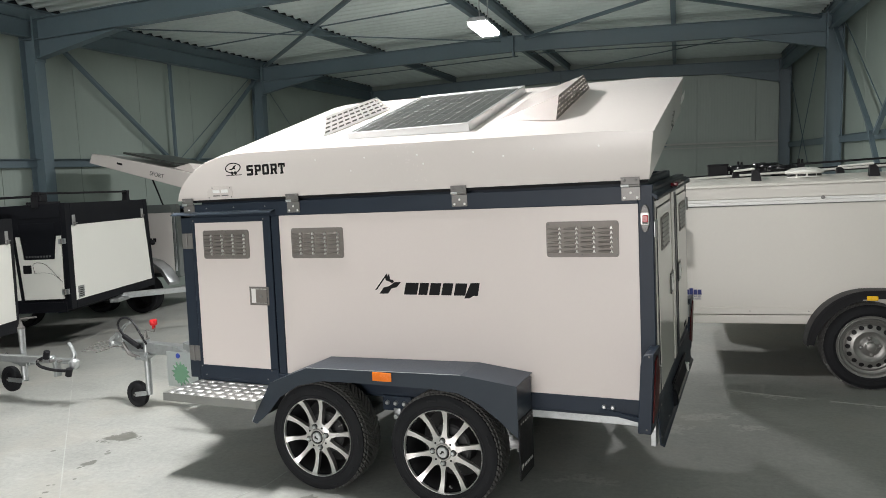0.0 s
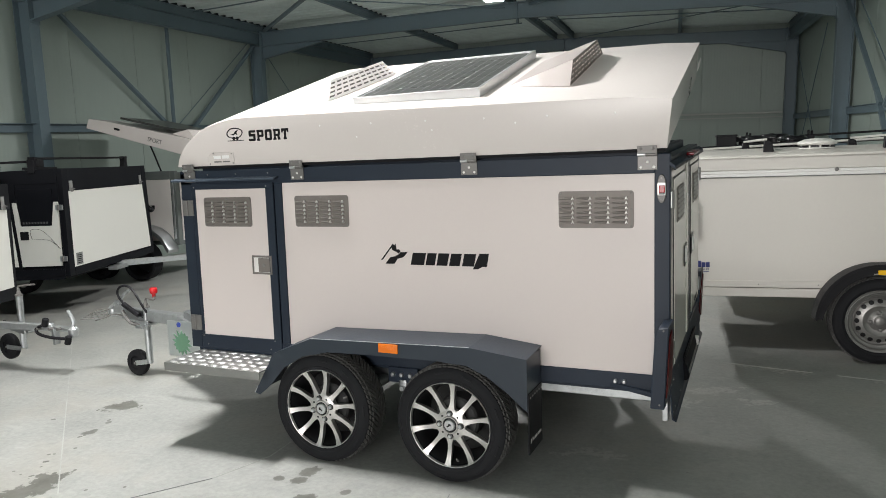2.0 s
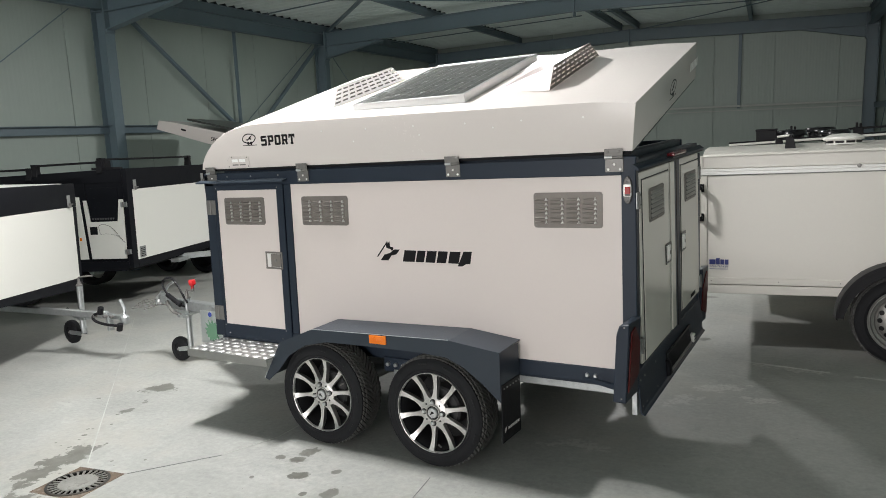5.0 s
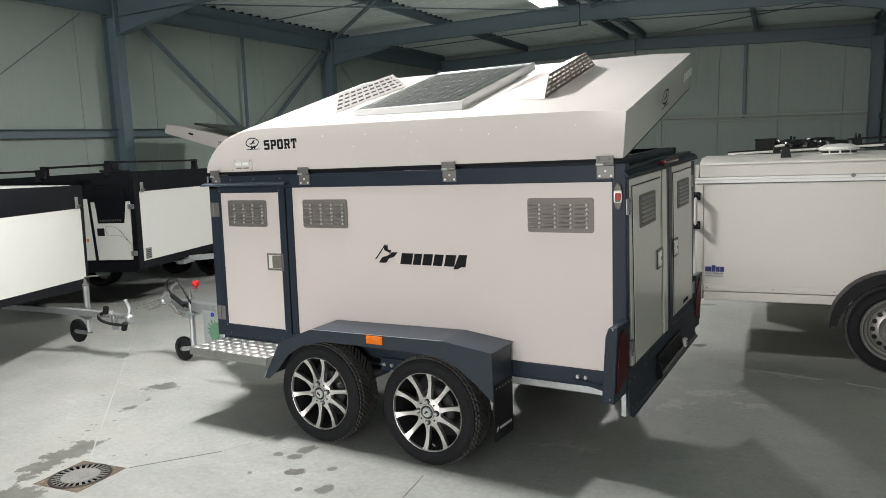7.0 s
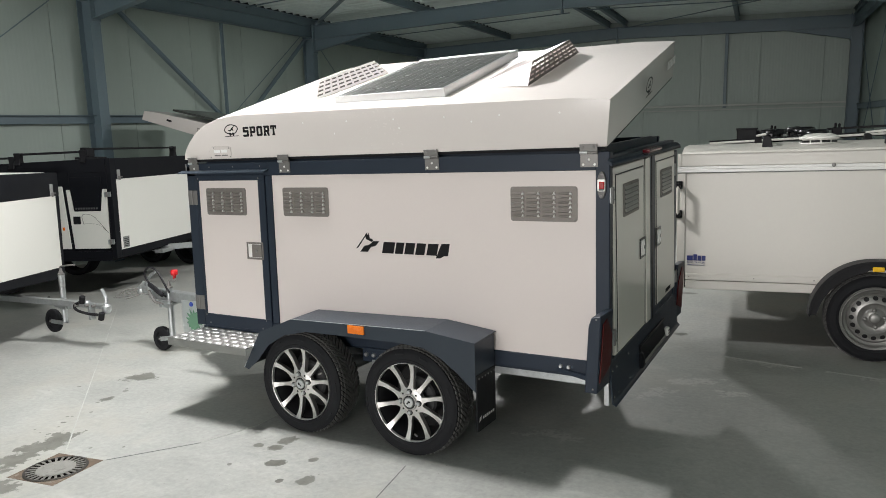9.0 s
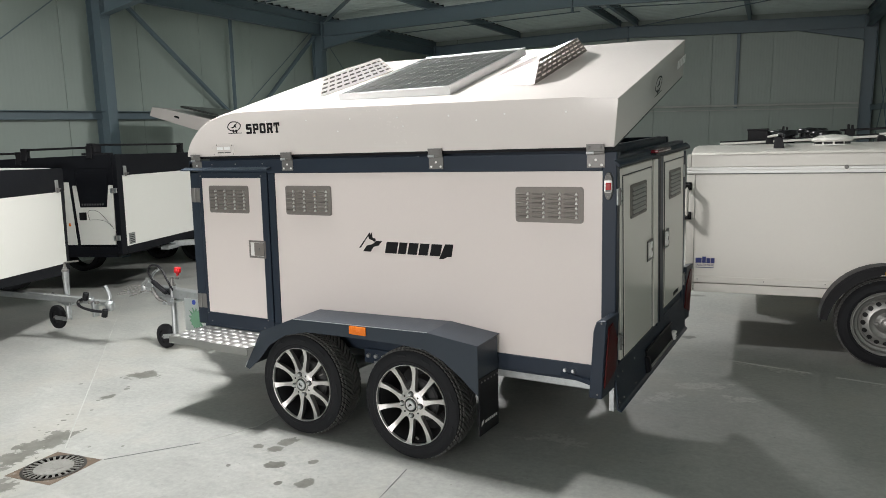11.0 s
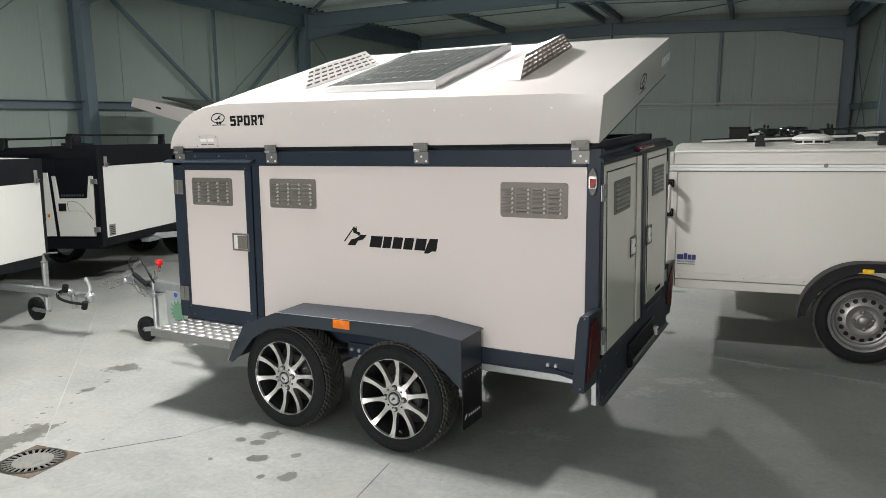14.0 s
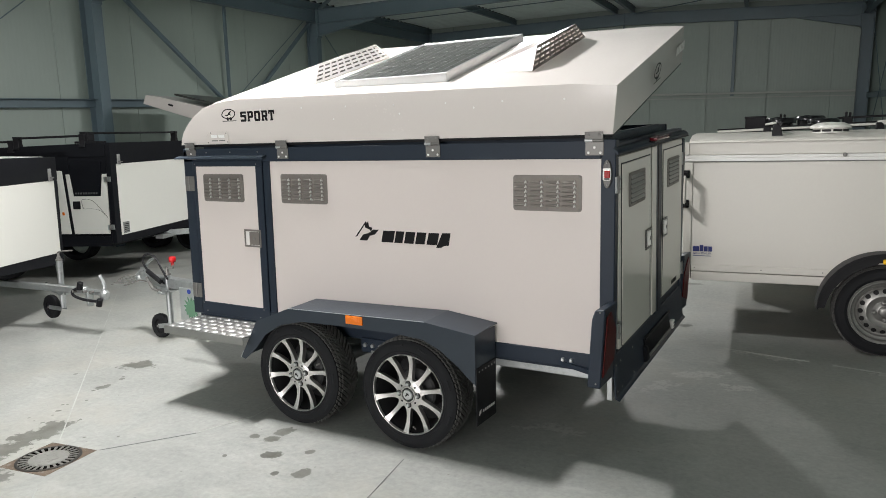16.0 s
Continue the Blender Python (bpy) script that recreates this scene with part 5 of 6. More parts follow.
# lid shell
def lid_shell(width):
    prof = [(-2.665, 0.0), (-2.652, 0.035), (-2.628, 0.072), (-2.590, 0.110), (-2.540, 0.150), (-2.480, 0.186), (-2.410, 0.215), (-2.320, 0.238), (-2.220, 0.250), (-2.110, 0.254),
            (-0.120, 0.222), (0.078, 0.206), (0.052, 0.0)]
    bm = bmesh.new()
    near = [bm.verts.new((x, 0.15 * z, z)) for x, z in prof]
    far = [bm.verts.new((x, width - 0.15 * z, z)) for x, z in prof]
    bm.faces.new(near)
    bm.faces.new(far[::-1])
    n = len(prof)
    for i in range(n):
        bm.faces.new((near[i], far[i], far[(i + 1) % n], near[(i + 1) % n]))
    bmesh.ops.recalc_face_normals(bm, faces=bm.faces[:])
    rims = [e for e in bm.edges if sum(v in near for v in e.verts) == 2 or sum(v in far for v in e.verts) == 2]
    bmesh.ops.bevel(bm, geom=rims, offset=0.006, segments=2, affect='EDGES', profile=0.6)
    return bm


part("lid", moved(lid_shell(W), LID), LID_WHITE, trailer, "white sheet-metal lid with rounded nose, propped open")
part("lid_seal", moved(join(quad_box(-2.64, 0.045, 0.004, 0.012, -0.014, -0.001), quad_box(0.036, 0.046, 0.012, W - 0.012, -0.012, -0.001), quad_box(-2.64, 0.045, W - 0.012, W - 0.004, -0.014, -0.001)), LID), BLACK_PLASTIC, trailer)
LSIDE = lambda x, z: LID @ Matrix(((1, 0, 0, x), (0, 0.148, -0.989, 0.15 * z), (0, 0.989, 0.148, z), (0, 0, 0, 1)))
GLYPHS = {}
GLYPHS["S"] = ["0.5,0 4.5,0 5,0.6 5,4.2 4.5,4.7 1.7,4.7 1.7,5.5 5,5.5 5,7 0.5,7 0,6.4 0,3.5 0.5,3 3.3,3 3.3,1.6 0,1.6 0,0.5"]
GLYPHS["P"] = ["0,0 2.3,0 2.3,1.2 1.9,1.2 1.9,2.4 4.4,2.4 5,3 5,6.4 4.4,7 0,7 0,5.9 0.4,5.9 0.4,1.2 0,1.2", "hole 1.9,3.9 3.4,3.9 3.4,5.5 1.9,5.5"]
GLYPHS["O"] = ["0.7,0 4.3,0 5,0.7 5,6.3 4.3,7 0.7,7 0,6.3 0,0.7", "hole 1.7,1.6 3.3,1.6 3.3,5.4 1.7,5.4"]
GLYPHS["R"] = ["0,0 2.3,0 2.3,1.2 1.9,1.2 1.9,2.4 2.7,2.4 3.4,0 5.2,0 4.4,2.6 5,3.2 5,6.4 4.4,7 0,7 0,5.9 0.4,5.9 0.4,1.2 0,1.2", "hole 1.9,3.9 3.4,3.9 3.4,5.5 1.9,5.5"]
GLYPHS["T"] = ["1.3,0 3.7,0 3.7,1.2 3.3,1.2 3.3,5.4 3.9,5.4 3.9,4.4 5,4.4 5,7 0,7 0,4.4 1.1,4.4 1.1,5.4 1.7,5.4 1.7,1.2 1.3,1.2"]


def slab_word(word, height, width, slant=0.10):
    """Heavy slab letters cut from sheet vinyl; counters are bridged so that every letter is one outline."""
    bits = []
    k = height / 7
    adv = width / (len(word) * 5.9 - 0.9)
    for i, ch in enumerate(word):
        loops = [[tuple(float(v) for v in q.split(",")) for q in o.replace("hole ", "").split()] for o in GLYPHS[ch]]
        outer = loops[0]
        if len(loops) > 1:
            hole = loops[1][::-1]
            h = min(range(len(hole)), key=lambda n_: hole[n_][0] + hole[n_][1])
            o = min(range(len(outer)), key=lambda n_: (outer[n_][0] - hole[h][0]) ** 2 + (outer[n_][1] - hole[h][1]) ** 2)
            outer = outer[:o + 1] + hole[h:] + hole[:h + 1] + outer[o:]
        pts = [((x + 5.9 * i) * adv + slant * y * k, y * k) for x, y in outer]
        bm = bmesh.new()
        f = bm.faces.new([bm.verts.new((*q, 0.0012)) for q in pts])
        f.normal_update()
        bmesh.ops.triangulate(bm, faces=[f], ngon_method='EAR_CLIP')
        bits.append(bm)
    return join(*bits)


part("lid_lettering", slab_word("SPORT", 0.058, 0.262), BLACK_VINYL, trailer, "black word SPORT in heavy slab letters", m=LSIDE(-2.124, 0.126))
emblem = [(0.056 + 0.056 * math.cos(a) * (1 + 0.1 * math.sin(2 * a)), 0.046 + 0.030 * math.sin(a)) for a in np.linspace(0, 2 * math.pi, 33)[:-1]]
inner = [(0.056 + 0.048 * math.cos(a) * (1 + 0.1 * math.sin(2 * a)), 0.046 + 0.024 * math.sin(a)) for a in np.linspace(0, 2 * math.pi, 33)[:-1]]
bm = bmesh.new()
oa, ib = [bm.verts.new((*p, 0.0012)) for p in emblem], [bm.verts.new((*p, 0.0012)) for p in inner]
for i in range(32):
    bm.faces.new((oa[i], oa[(i + 1) % 32], ib[(i + 1) % 32], ib[i]))
EMBLEM = join(bm, prism([(0.025, 0.040), (0.050, 0.044), (0.062, 0.056), (0.088, 0.066), (0.070, 0.050), (0.074, 0.036), (0.060, 0.042), (0.045, 0.034)], "xy", 0.0008, 0.0014),
              prism([(0.0, 0.004), (0.112, 0.004), (0.112, 0.008), (0.0, 0.008)], "xy", 0.0008, 0.0012), lathe([(0.010, 0.0009), (0.0, 0.0013)], 12, Matrix.Translation((0.045, 0.018, 0))), lathe([(0.010, 0.0009), (0.0, 0.0013)], 12, Matrix.Translation((0.068, 0.018, 0))))
EMBLEM = mesh_of("lid_emblem", EMBLEM, BLACK_VINYL)
part("lid_emblem", EMBLEM, None, trailer, "small oval black emblem with a line of print", m=LSIDE(-2.270, 0.128))
pl = part("lid_plate", moved(prism([(0.0, -0.012), (0.185, -0.012), (0.185, 0.056), (0.035, 0.060), (0.0, 0.030)], "xy", 0.0, 0.0040, 0.0012), LSIDE(-2.430, 0.018)), LID_WHITE, trailer, "white cover plate with two slots")
for dx in (0.045, 0.105):
    part("slot", moved(quad_box(dx, dx + 0.05, 0.022, 0.040, 0.003, 0.0048), LSIDE(-2.430, 0.018)), WHITE_SLOT, pl)
    part("lower_slot", moved(quad_box(dx, dx + 0.05, 0.002, 0.009, 0.003, 0.0046), LSIDE(-2.430, 0.018)), STEEL, pl)
for dx, dz in ((0.012, -0.004), (0.175, -0.004), (0.172, 0.048), (0.045, 0.052)):
    part("screw", moved(lathe([(0.004, 0), (0.003, 0.0015), (0, 0.002)], 10), LSIDE(-2.430, 0.018) @ Matrix.Translation((dx, dz, 0.004))), STEEL, pl)
for i in range(7):
    part("lid_rivet", moved(lathe([(0.005, 0), (0.004, 0.0015), (0, 0.002)], 10), LSIDE(-1.96 + 0.30 * i, 0.19 - 0.005 * i)), GLINT, trailer)
for i in range(3):
    part("lid_rivet", moved(lathe([(0.005, 0), (0.004, 0.0015), (0, 0.002)], 10), LSIDE(-1.45 + 0.42 * i, 0.118 + 0.012 * i)), GLINT, trailer)
LREAR = LID @ Matrix(((0, 0, 1, 0.0665), (1, 0, 0, 0.0), (0, 1, 0, 0.0), (0, 0, 0, 1))) @ Matrix.Rotation(radians(7), 4, 'X')
part("lid_emblem", EMBLEM, None, trailer, "small oval black emblem with a line of print", m=LREAR @ Matrix.Translation((0.62, 0.055, 0.004)) @ Matrix.Diagonal((1.25, 1.25, 1, 1)))
part("rear_lettering", moved(join(*[quad_box(1.12 + 0.042 * i, 1.15 + 0.042 * i, 0.09, 0.135, 0.004, 0.005) for i in range(5)]), LREAR), WHITE_PRINT, trailer, "pale lettering bar")

# solar panel
SX0, SX1, SY0, SY1, SZ = -1.540, -0.832, 0.200, 1.200, 0.243
sol = part("solar_panel", moved(join(quad_box(SX0, SX1, SY0, SY0 + 0.014, SZ - 0.012, SZ + 0.036, 0.001), quad_box(SX0, SX1, SY1 - 0.014, SY1, SZ - 0.012, SZ + 0.036, 0.001),
                                     quad_box(SX0, SX0 + 0.014, SY0 + 0.014, SY1 - 0.014, SZ - 0.012, SZ + 0.036, 0.001), quad_box(SX1 - 0.014, SX1, SY0 + 0.014, SY1 - 0.014, SZ - 0.012, SZ + 0.036, 0.001)), LID), ALU, trailer, "solar panel in an aluminium frame")
part("backsheet", moved(quad_box(SX0 + 0.014, SX1 - 0.014, SY0 + 0.014, SY1 - 0.014, SZ + 0.020, SZ + 0.028), LID), CELL_BACK, sol)
cw, ch = (SX1 - SX0 - 0.05) / 4, (SY1 - SY0 - 0.05) / 6
c8 = [(0.012, 0), (cw - 0.020, 0), (cw - 0.008, 0.012), (cw - 0.008, ch - 0.019), (cw - 0.020, ch - 0.007), (0.012, ch - 0.007), (0.0, ch - 0.019), (0.0, 0.012)]
cell = mesh_of("cell", prism(c8, "xy", 0.0, 0.0015), CELL)
for i in range(4):
    for k in range(6):
        part("cell", cell, None, sol, m=LID @ Matrix.Translation((SX0 + 0.027 + i * cw, SY0 + 0.027 + k * ch, SZ + 0.028)))
for x in (SX0 + 0.08, SX1 - 0.14):
    part("mounting_rail", moved(quad_box(x, x + 0.06, SY0 + 0.01, SY1 - 0.01, 0.228, SZ + 0.002, 0.002), LID), ALU, sol)
for i in range(4):
    for q in (0.30, 0.66):
        x = SX0 + 0.027 + i * cw + q * cw
        part("busbar", moved(quad_box(x - 0.001, x + 0.001, SY0 + 0.03, SY1 - 0.03, SZ + 0.0292, SZ + 0.0300), LID), CELL_BACK, sol)


# wedge-shaped air scoops
def scoop(front, base, crest, h, z0, plate, backed):
    """Front edge, rear base and rear crest, each as (x, y) of its near and far end, on the lid."""
    (f0, f1), (b0, b1), (t0, t1) = front, base, crest
    F0, F1, B0, B1 = (*f0, z0), (*f1, z0), (*b0, z0), (*b1, z0)
    T0, T1 = (*t0, z0 + h), (*t1, z0 + h)
    bm = bmesh.new()
    f0, f1, b0, b1, t0, t1 = (bm.verts.new(p) for p in (F0, F1, B0, B1, T0, T1))
    for face in ((f0, t0, t1, f1), (f0, b0, t0), (f1, t1, b1)):
        bm.faces.new(face)
    bmesh.ops.solidify(bm, geom=bm.faces[:], thickness=0.0025)
    body = part("air_scoop", moved(bm, LID), LID_WHITE, trailer, "wedge-shaped white air scoop")
    grille = perforated(1.0, 1.0, 10, 4)
    out = (Vector(T0) - Vector(B0)).cross(Vector(B1) - Vector(B0)).normalized()
    for v in grille.verts:
        u, w, d = v.co.x, v.co.z, v.co.y
        low, top = Vector(B0).lerp(Vector(B1), u), Vector(T0).lerp(Vector(T1), u)
        v.co = low.lerp(top, w) + out * d
    if backed:
        # Added sheet: its grey stands for the shaded white lid seen through the slots.
        screen = bmesh.new()
        inset = [Vector(B0).lerp(Vector(T1), 0.04), Vector(B1).lerp(Vector(T0), 0.04), Vector(T1).lerp(Vector(B0), 0.04), Vector(T0).lerp(Vector(B1), 0.04)]
        screen.faces.new([screen.verts.new(p + Vector((-0.008, 0, 0))) for p in inset])
        bmesh.ops.solidify(screen, geom=screen.faces[:], thickness=0.001)
        part("insect_screen", moved(screen, LID), SLOT_BACKING, body, "grey sheet added behind the grille slots")
    part("perforated_plate", moved(grille, LID), plate, body, "perforated grille plate")


scoop(((-0.752, 0.405), (-0.752, 1.05)), ((-0.415, 0.305), (-0.425, 1.14)), ((-0.417, 0.412), (-0.417, 0.98)), 0.102, 0.233, VENT_STEEL, False)
scoop(((-2.115, 0.43), (-2.08, 0.94)), ((-1.757, 0.300), (-1.685, 1.005)), ((-1.775, 0.395), (-1.715, 0.915)), 0.098, 0.250, WHITE_SLOT, True)


# ---- the white trailer beside the rear, on steel wheels ----
TYRE_STEEL, TREAD_STEEL = tyre_mesh("tyre", 0.315, 0.19, 0.222)


BOLT_BIG = mesh_of("wheel_bolt", lathe([(0.016, -0.006), (0.016, 0.004), (0.012, 0.014), (0.006, 0.018), (0.0, 0.018)], 14, TURN_Y), STEEL_WHEEL)


def steel_wheel(parent, x, y, z, r=0.315):
    w = part("wheel", lathe([(0.226, 0.002), (0.221, 0.008), (0.210, 0.004), (0.206, 0.006), (0.200, 0.000), (0.196, -0.018), (0.186, -0.024), (0.178, -0.026), (0.170, -0.040), (0.158, -0.044), (0.152, -0.024), (0.128, -0.012), (0.108, -0.008), (0.092, -0.020), (0.070, -0.022), (0.052, -0.008), (0.036, -0.004), (0.034, -0.02), (0.0, -0.02)], 48, TURN_Y, caps=False), STEEL_WHEEL, parent, "silver steel wheel with round holes", m=pose(x, y, z))
    ty_ = part("tyre", TYRE_STEEL, None, w, "black tyre", m=pose(0, -0.012, 0))
    part("tread", TREAD_STEEL, None, ty_)
    hole = mesh_of("rim_hole", lathe([(0.0170, -0.006), (0.0170, 0.0012), (0.0, 0.0012)], 16, TURN_Y), RIM_DARK)
    for i in range(16):
        a = 2 * math.pi * i / 16
        part("rim_hole", hole, None, w, m=pose(0.142 * math.cos(a), 0.0188, 0.142 * math.sin(a)) @ pose(0, 0, 0, 0, -math.degrees(a), 0) @ pose(0, 0, 0, 0, 0, 26.6))
    for i in range(4):
        a = math.pi * i / 2 + 0.1
        part("wheel_bolt", BOLT_BIG, None, w, m=pose(0.060 * math.cos(a), 0.010, 0.060 * math.sin(a)))
    part("hub_cap", lathe([(0.038, -0.01), (0.038, 0.004), (0.034, 0.010), (0.024, 0.014), (0.0, 0.015)], 24, TURN_Y), STEEL_WHEEL, w)
    return w


WHITE_T = pose(0.0, 2.495, 0, 0, 0, 7.4)
wt = thing("box_trailer", "grey-white box dog trailer with black mudguard on steel wheels", "trailer", WHITE_T)
part("side_panel", quad_box(-0.0905, 3.4, 0.004, 0.03, 0.575, 1.339, 0.001), W_PANEL, wt, "plain grey-white side panel")
part("corner_profile", join(quad_box(-0.150, -0.094, 0.0, 0.05, 0.455, 1.342, 0.006, 2), quad_box(-0.096, -0.092, -0.0015, 0.02, 0.455, 1.342)), W_PANEL, wt)
part("corner_seam", quad_box(-0.0935, -0.0905, -0.0005, 0.02, 0.575, 1.342), JOINT_DARK, wt)
part("top_profile", join(quad_box(-0.150, 3.4, -0.008, 0.05, 1.343, 1.366, 0.003), quad_box(-0.150, 3.4, -0.006, 0.05, 1.366, 1.388, 0.004)), TOP_PROFILE, wt, "bright white aluminium top profile")
# The shadow line under the top profile is a solid dark strip.
part("profile_shadow_gap", quad_box(-0.150, 3.4, 0.0, 0.04, 1.338, 1.343), JOINT_DARK, wt)
part("roof_edge", join(quad_box(-0.118, 3.4, 0.0, 0.05, 1.390, 1.486, 0.004), quad_box(-0.150, -0.121, 0.0, 0.05, 1.390, 1.486, 0.006, 2)), W_PANEL, wt, "pale folded roof edge")
part("bottom_profile", join(quad_box(-0.085, 3.4, -0.003, 0.04, 0.525, 0.575, 0.003), quad_box(-0.085, 3.4, 0.0, 0.04, 0.455, 0.520, 0.003)), W_PANEL, wt)
part("end_panel", quad_box(-0.128, -0.10, 0.05, 1.55, 0.46, 1.47, 0.002), W_PANEL, wt)
part("far_panel", quad_box(-0.10, 3.4, 1.53, 1.56, 0.46, 1.48, 0.002), W_PANEL, wt)
part("roof", prism([(0.0, 1.485), (0.02, 1.50), (0.25, 1.535), (0.80, 1.555), (1.35, 1.535), (1.56, 1.49), (1.56, 1.47), (0.0, 1.47)], "yz", -0.120, 3.4, 0.002), W_PANEL, wt, "slightly domed grey-white roof")
part("floor_pan", quad_box(-0.12, 3.4, 0.05, 1.53, 0.458, 0.472), BLACK_PLASTIC, wt)
grab = part("grab_handle", tube([(-0.140, -0.082, 1.262), (-0.140, -0.092, 1.20), (-0.140, -0.092, 1.08), (-0.140, -0.082, 1.018)], 0.013, 10), W_PANEL, wt, "pale grab handle on black feet")
for z in (1.25, 1.03):
    part("handle_foot", join(quad_box(-0.168, -0.112, -0.012, 0.0, z - 0.030, z + 0.030, 0.004), quad_box(-0.158, -0.122, -0.098, -0.010, z - 0.018, z + 0.018, 0.006)), BLACK_PLASTIC, grab, "black plastic handle foot")
part("lock", lathe([(0.014, 0), (0.014, 0.006), (0.009, 0.010), (0.0, 0.010)], 14, TURN_Y), STEEL, wt, m=pose(0.895, -0.006, 1.382))
lg = [quad_box(x0, x1, 0.001, 0.0035, 0.674, z1) for x0, x1, z1 in ((-0.074, -0.031, 0.712), (-0.027, -0.001, 0.722), (0.003, 0.029, 0.712), (0.033, 0.060, 0.712))]
part("lettering", join(*lg), BLUE_VINYL, wt, "dark blue lettering blocks")
part("lettering", text_mesh("DOG-TRAILER", 0.014, BLUE_VINYL, 0.0, 0.128), None, wt, "small words DOG-TRAILER", m=pose(-0.072, 0.0025, 0.652, 90, 0, 0))
part("print_line", quad_box(-0.072, 0.056, 0.001, 0.0035, 0.638, 0.642), BLUE_VINYL, wt)
steel_wheel(wt, 1.178, -0.095, 0.312)
steel_wheel(wt, 2.00, -0.095, 0.312)
guard = []
for i in range(17):
    a = radians(1 + 89 * i / 12)
    guard.append((1.177 - 0.418 * math.cos(a), 0.318 + 0.404 * math.sin(a)))
guard = [p for p in guard if p[0] < 1.177] + [(1.20, 0.722), (2.0, 0.722)]
inner_g = [(x + (0.045 if x < 1.1 else 0.0), z - 0.062) for x, z in guard]
inner_g[0] = (guard[0][0] + 0.045, guard[0][1])
mg = part("mudguard", join(prism(guard + inner_g[::-1], "xz", -0.135, -0.120), prism(guard + [(x, z - 0.006) for x, z in guard][::-1], "xz", -0.120, 0.0)), BLACK_PLASTIC, wt, "rounded black plastic mudguard")
lip_g = [(x + (0.012 if x < 1.1 else 0.0), z - 0.016) for x, z in guard]
part("rolled_lip", prism(guard + lip_g[::-1], "xz", -0.147, -0.135, 0.002), BLACK_PLASTIC, mg)
part("marker_lamp", quad_box(1.143, 1.213, -0.150, -0.134, 0.650, 0.682, 0.004), YELLOW, mg, "yellow side marker lamp")
mush = part("roof_vent", lathe([(0.135, 0.0), (0.132, 0.006), (0.114, 0.007), (0.114, 0.030), (0.130, 0.031), (0.137, 0.038), (0.132, 0.054), (0.085, 0.074), (0.0, 0.080)], 40, Matrix.Translation((0.83, 0.33, 1.532))), CREAM, wt, "white mushroom roof vent")
for i in range(10):
    a = 2 * math.pi * i / 10
    part("vent_slot", quad_box(-0.029, 0.029, -0.003, 0.003, 0.010, 0.026), RIM_DARK, mush, m=Matrix.Translation((0.83, 0.33, 1.532)) @ pose(0.1125 * math.cos(a), 0.1125 * math.sin(a), 0, 0, 0, math.degrees(a) + 90))
for x in (0.465, 1.255):
    part("roof_bracket", prism([(x - 0.03, 1.51), (x + 0.045, 1.51), (x + 0.03, 1.585), (x + 0.008, 1.605), (x - 0.022, 1.60)], "xz", 0.14, 0.19, 0.003), BLACK_PLASTIC, wt, "black roof bracket")
part("cross_bar", beam((0.45, 0.17, 1.612), (0.43, 1.30, 1.622), 0.03, 0.016, 0.004), CREAM, wt, "pale roof cross bar")
part("roof_bracket", prism([(0.40, 1.53), (0.475, 1.53), (0.46, 1.60), (0.438, 1.615), (0.408, 1.61)], "xz", 1.28, 1.33, 0.003), BLACK_PLASTIC, wt, "black roof bracket")
part("cross_bar", beam((1.25, 0.17, 1.612), (1.28, 1.30, 1.622), 0.03, 0.016, 0.004), CREAM, wt, "pale roof cross bar")
part("roof_bracket", prism([(1.25, 1.53), (1.325, 1.53), (1.31, 1.60), (1.288, 1.615), (1.258, 1.61)], "xz", 1.28, 1.33, 0.003), BLACK_PLASTIC, wt, "black roof bracket")
for x in (-0.06, 0.4, 0.8, 1.2, 1.6, 2.0):
    part("rivet", RIVET, None, wt, m=pose(x, -0.003, 0.55))
# second white trailer behind it
bt = thing("box_trailer", "grey-white box dog trailer with black roof fittings behind another trailer", "trailer", pose(-0.22, 4.35, 0, 0, 0, 7.4))
part("body", quad_box(0, 3.6, 0, 1.5, 0.46, 1.545, 0.006), GREY_PANEL, bt)
part("seal", quad_box(-0.004, 3.6, -0.012, 1.5, 1.538, 1.562), BLACK_PLASTIC, bt)
part("roof", moved(quad_box(-0.01, 3.6, -0.01, 1.51, 0, 0.022, 0.004), pose(0, 0, 1.562, 0, -1.6, 0)), CREAM, bt, "pale flat roof lid")
part("edge_trim", moved(quad_box(-0.012, 3.6, -0.006, 0.05, 0.022, 0.036, 0.003), pose(0, 0, 1.562, 0, -1.6, 0)), BLACK_PLASTIC, bt)
GLOSS_BLACK = paint("glossy_black_plastic", (0.010, 0.010, 0.012), 0.18, spec=0.5, vary=0.1, big=10, fine=200)
part("roof_rail", beam((1.10, 0.90, 1.690), (2.6, 0.90, 1.728), 0.04, 0.022, 0.004), BLACK_PLASTIC, bt, "slim black roof rail")
for x in (0.595, 1.197):
    part("rail_foot", join(quad_box(x - 0.028, x - 0.006, 0.88, 0.92, 1.61, 1.752, 0.006), quad_box(x + 0.006, x + 0.028, 0.88, 0.92, 1.61, 1.744, 0.006), quad_box(x - 0.05, x + 0.04, 0.87, 0.93, 1.60, 1.705, 0.008)), BLACK_PLASTIC, bt, "black forked rail foot")
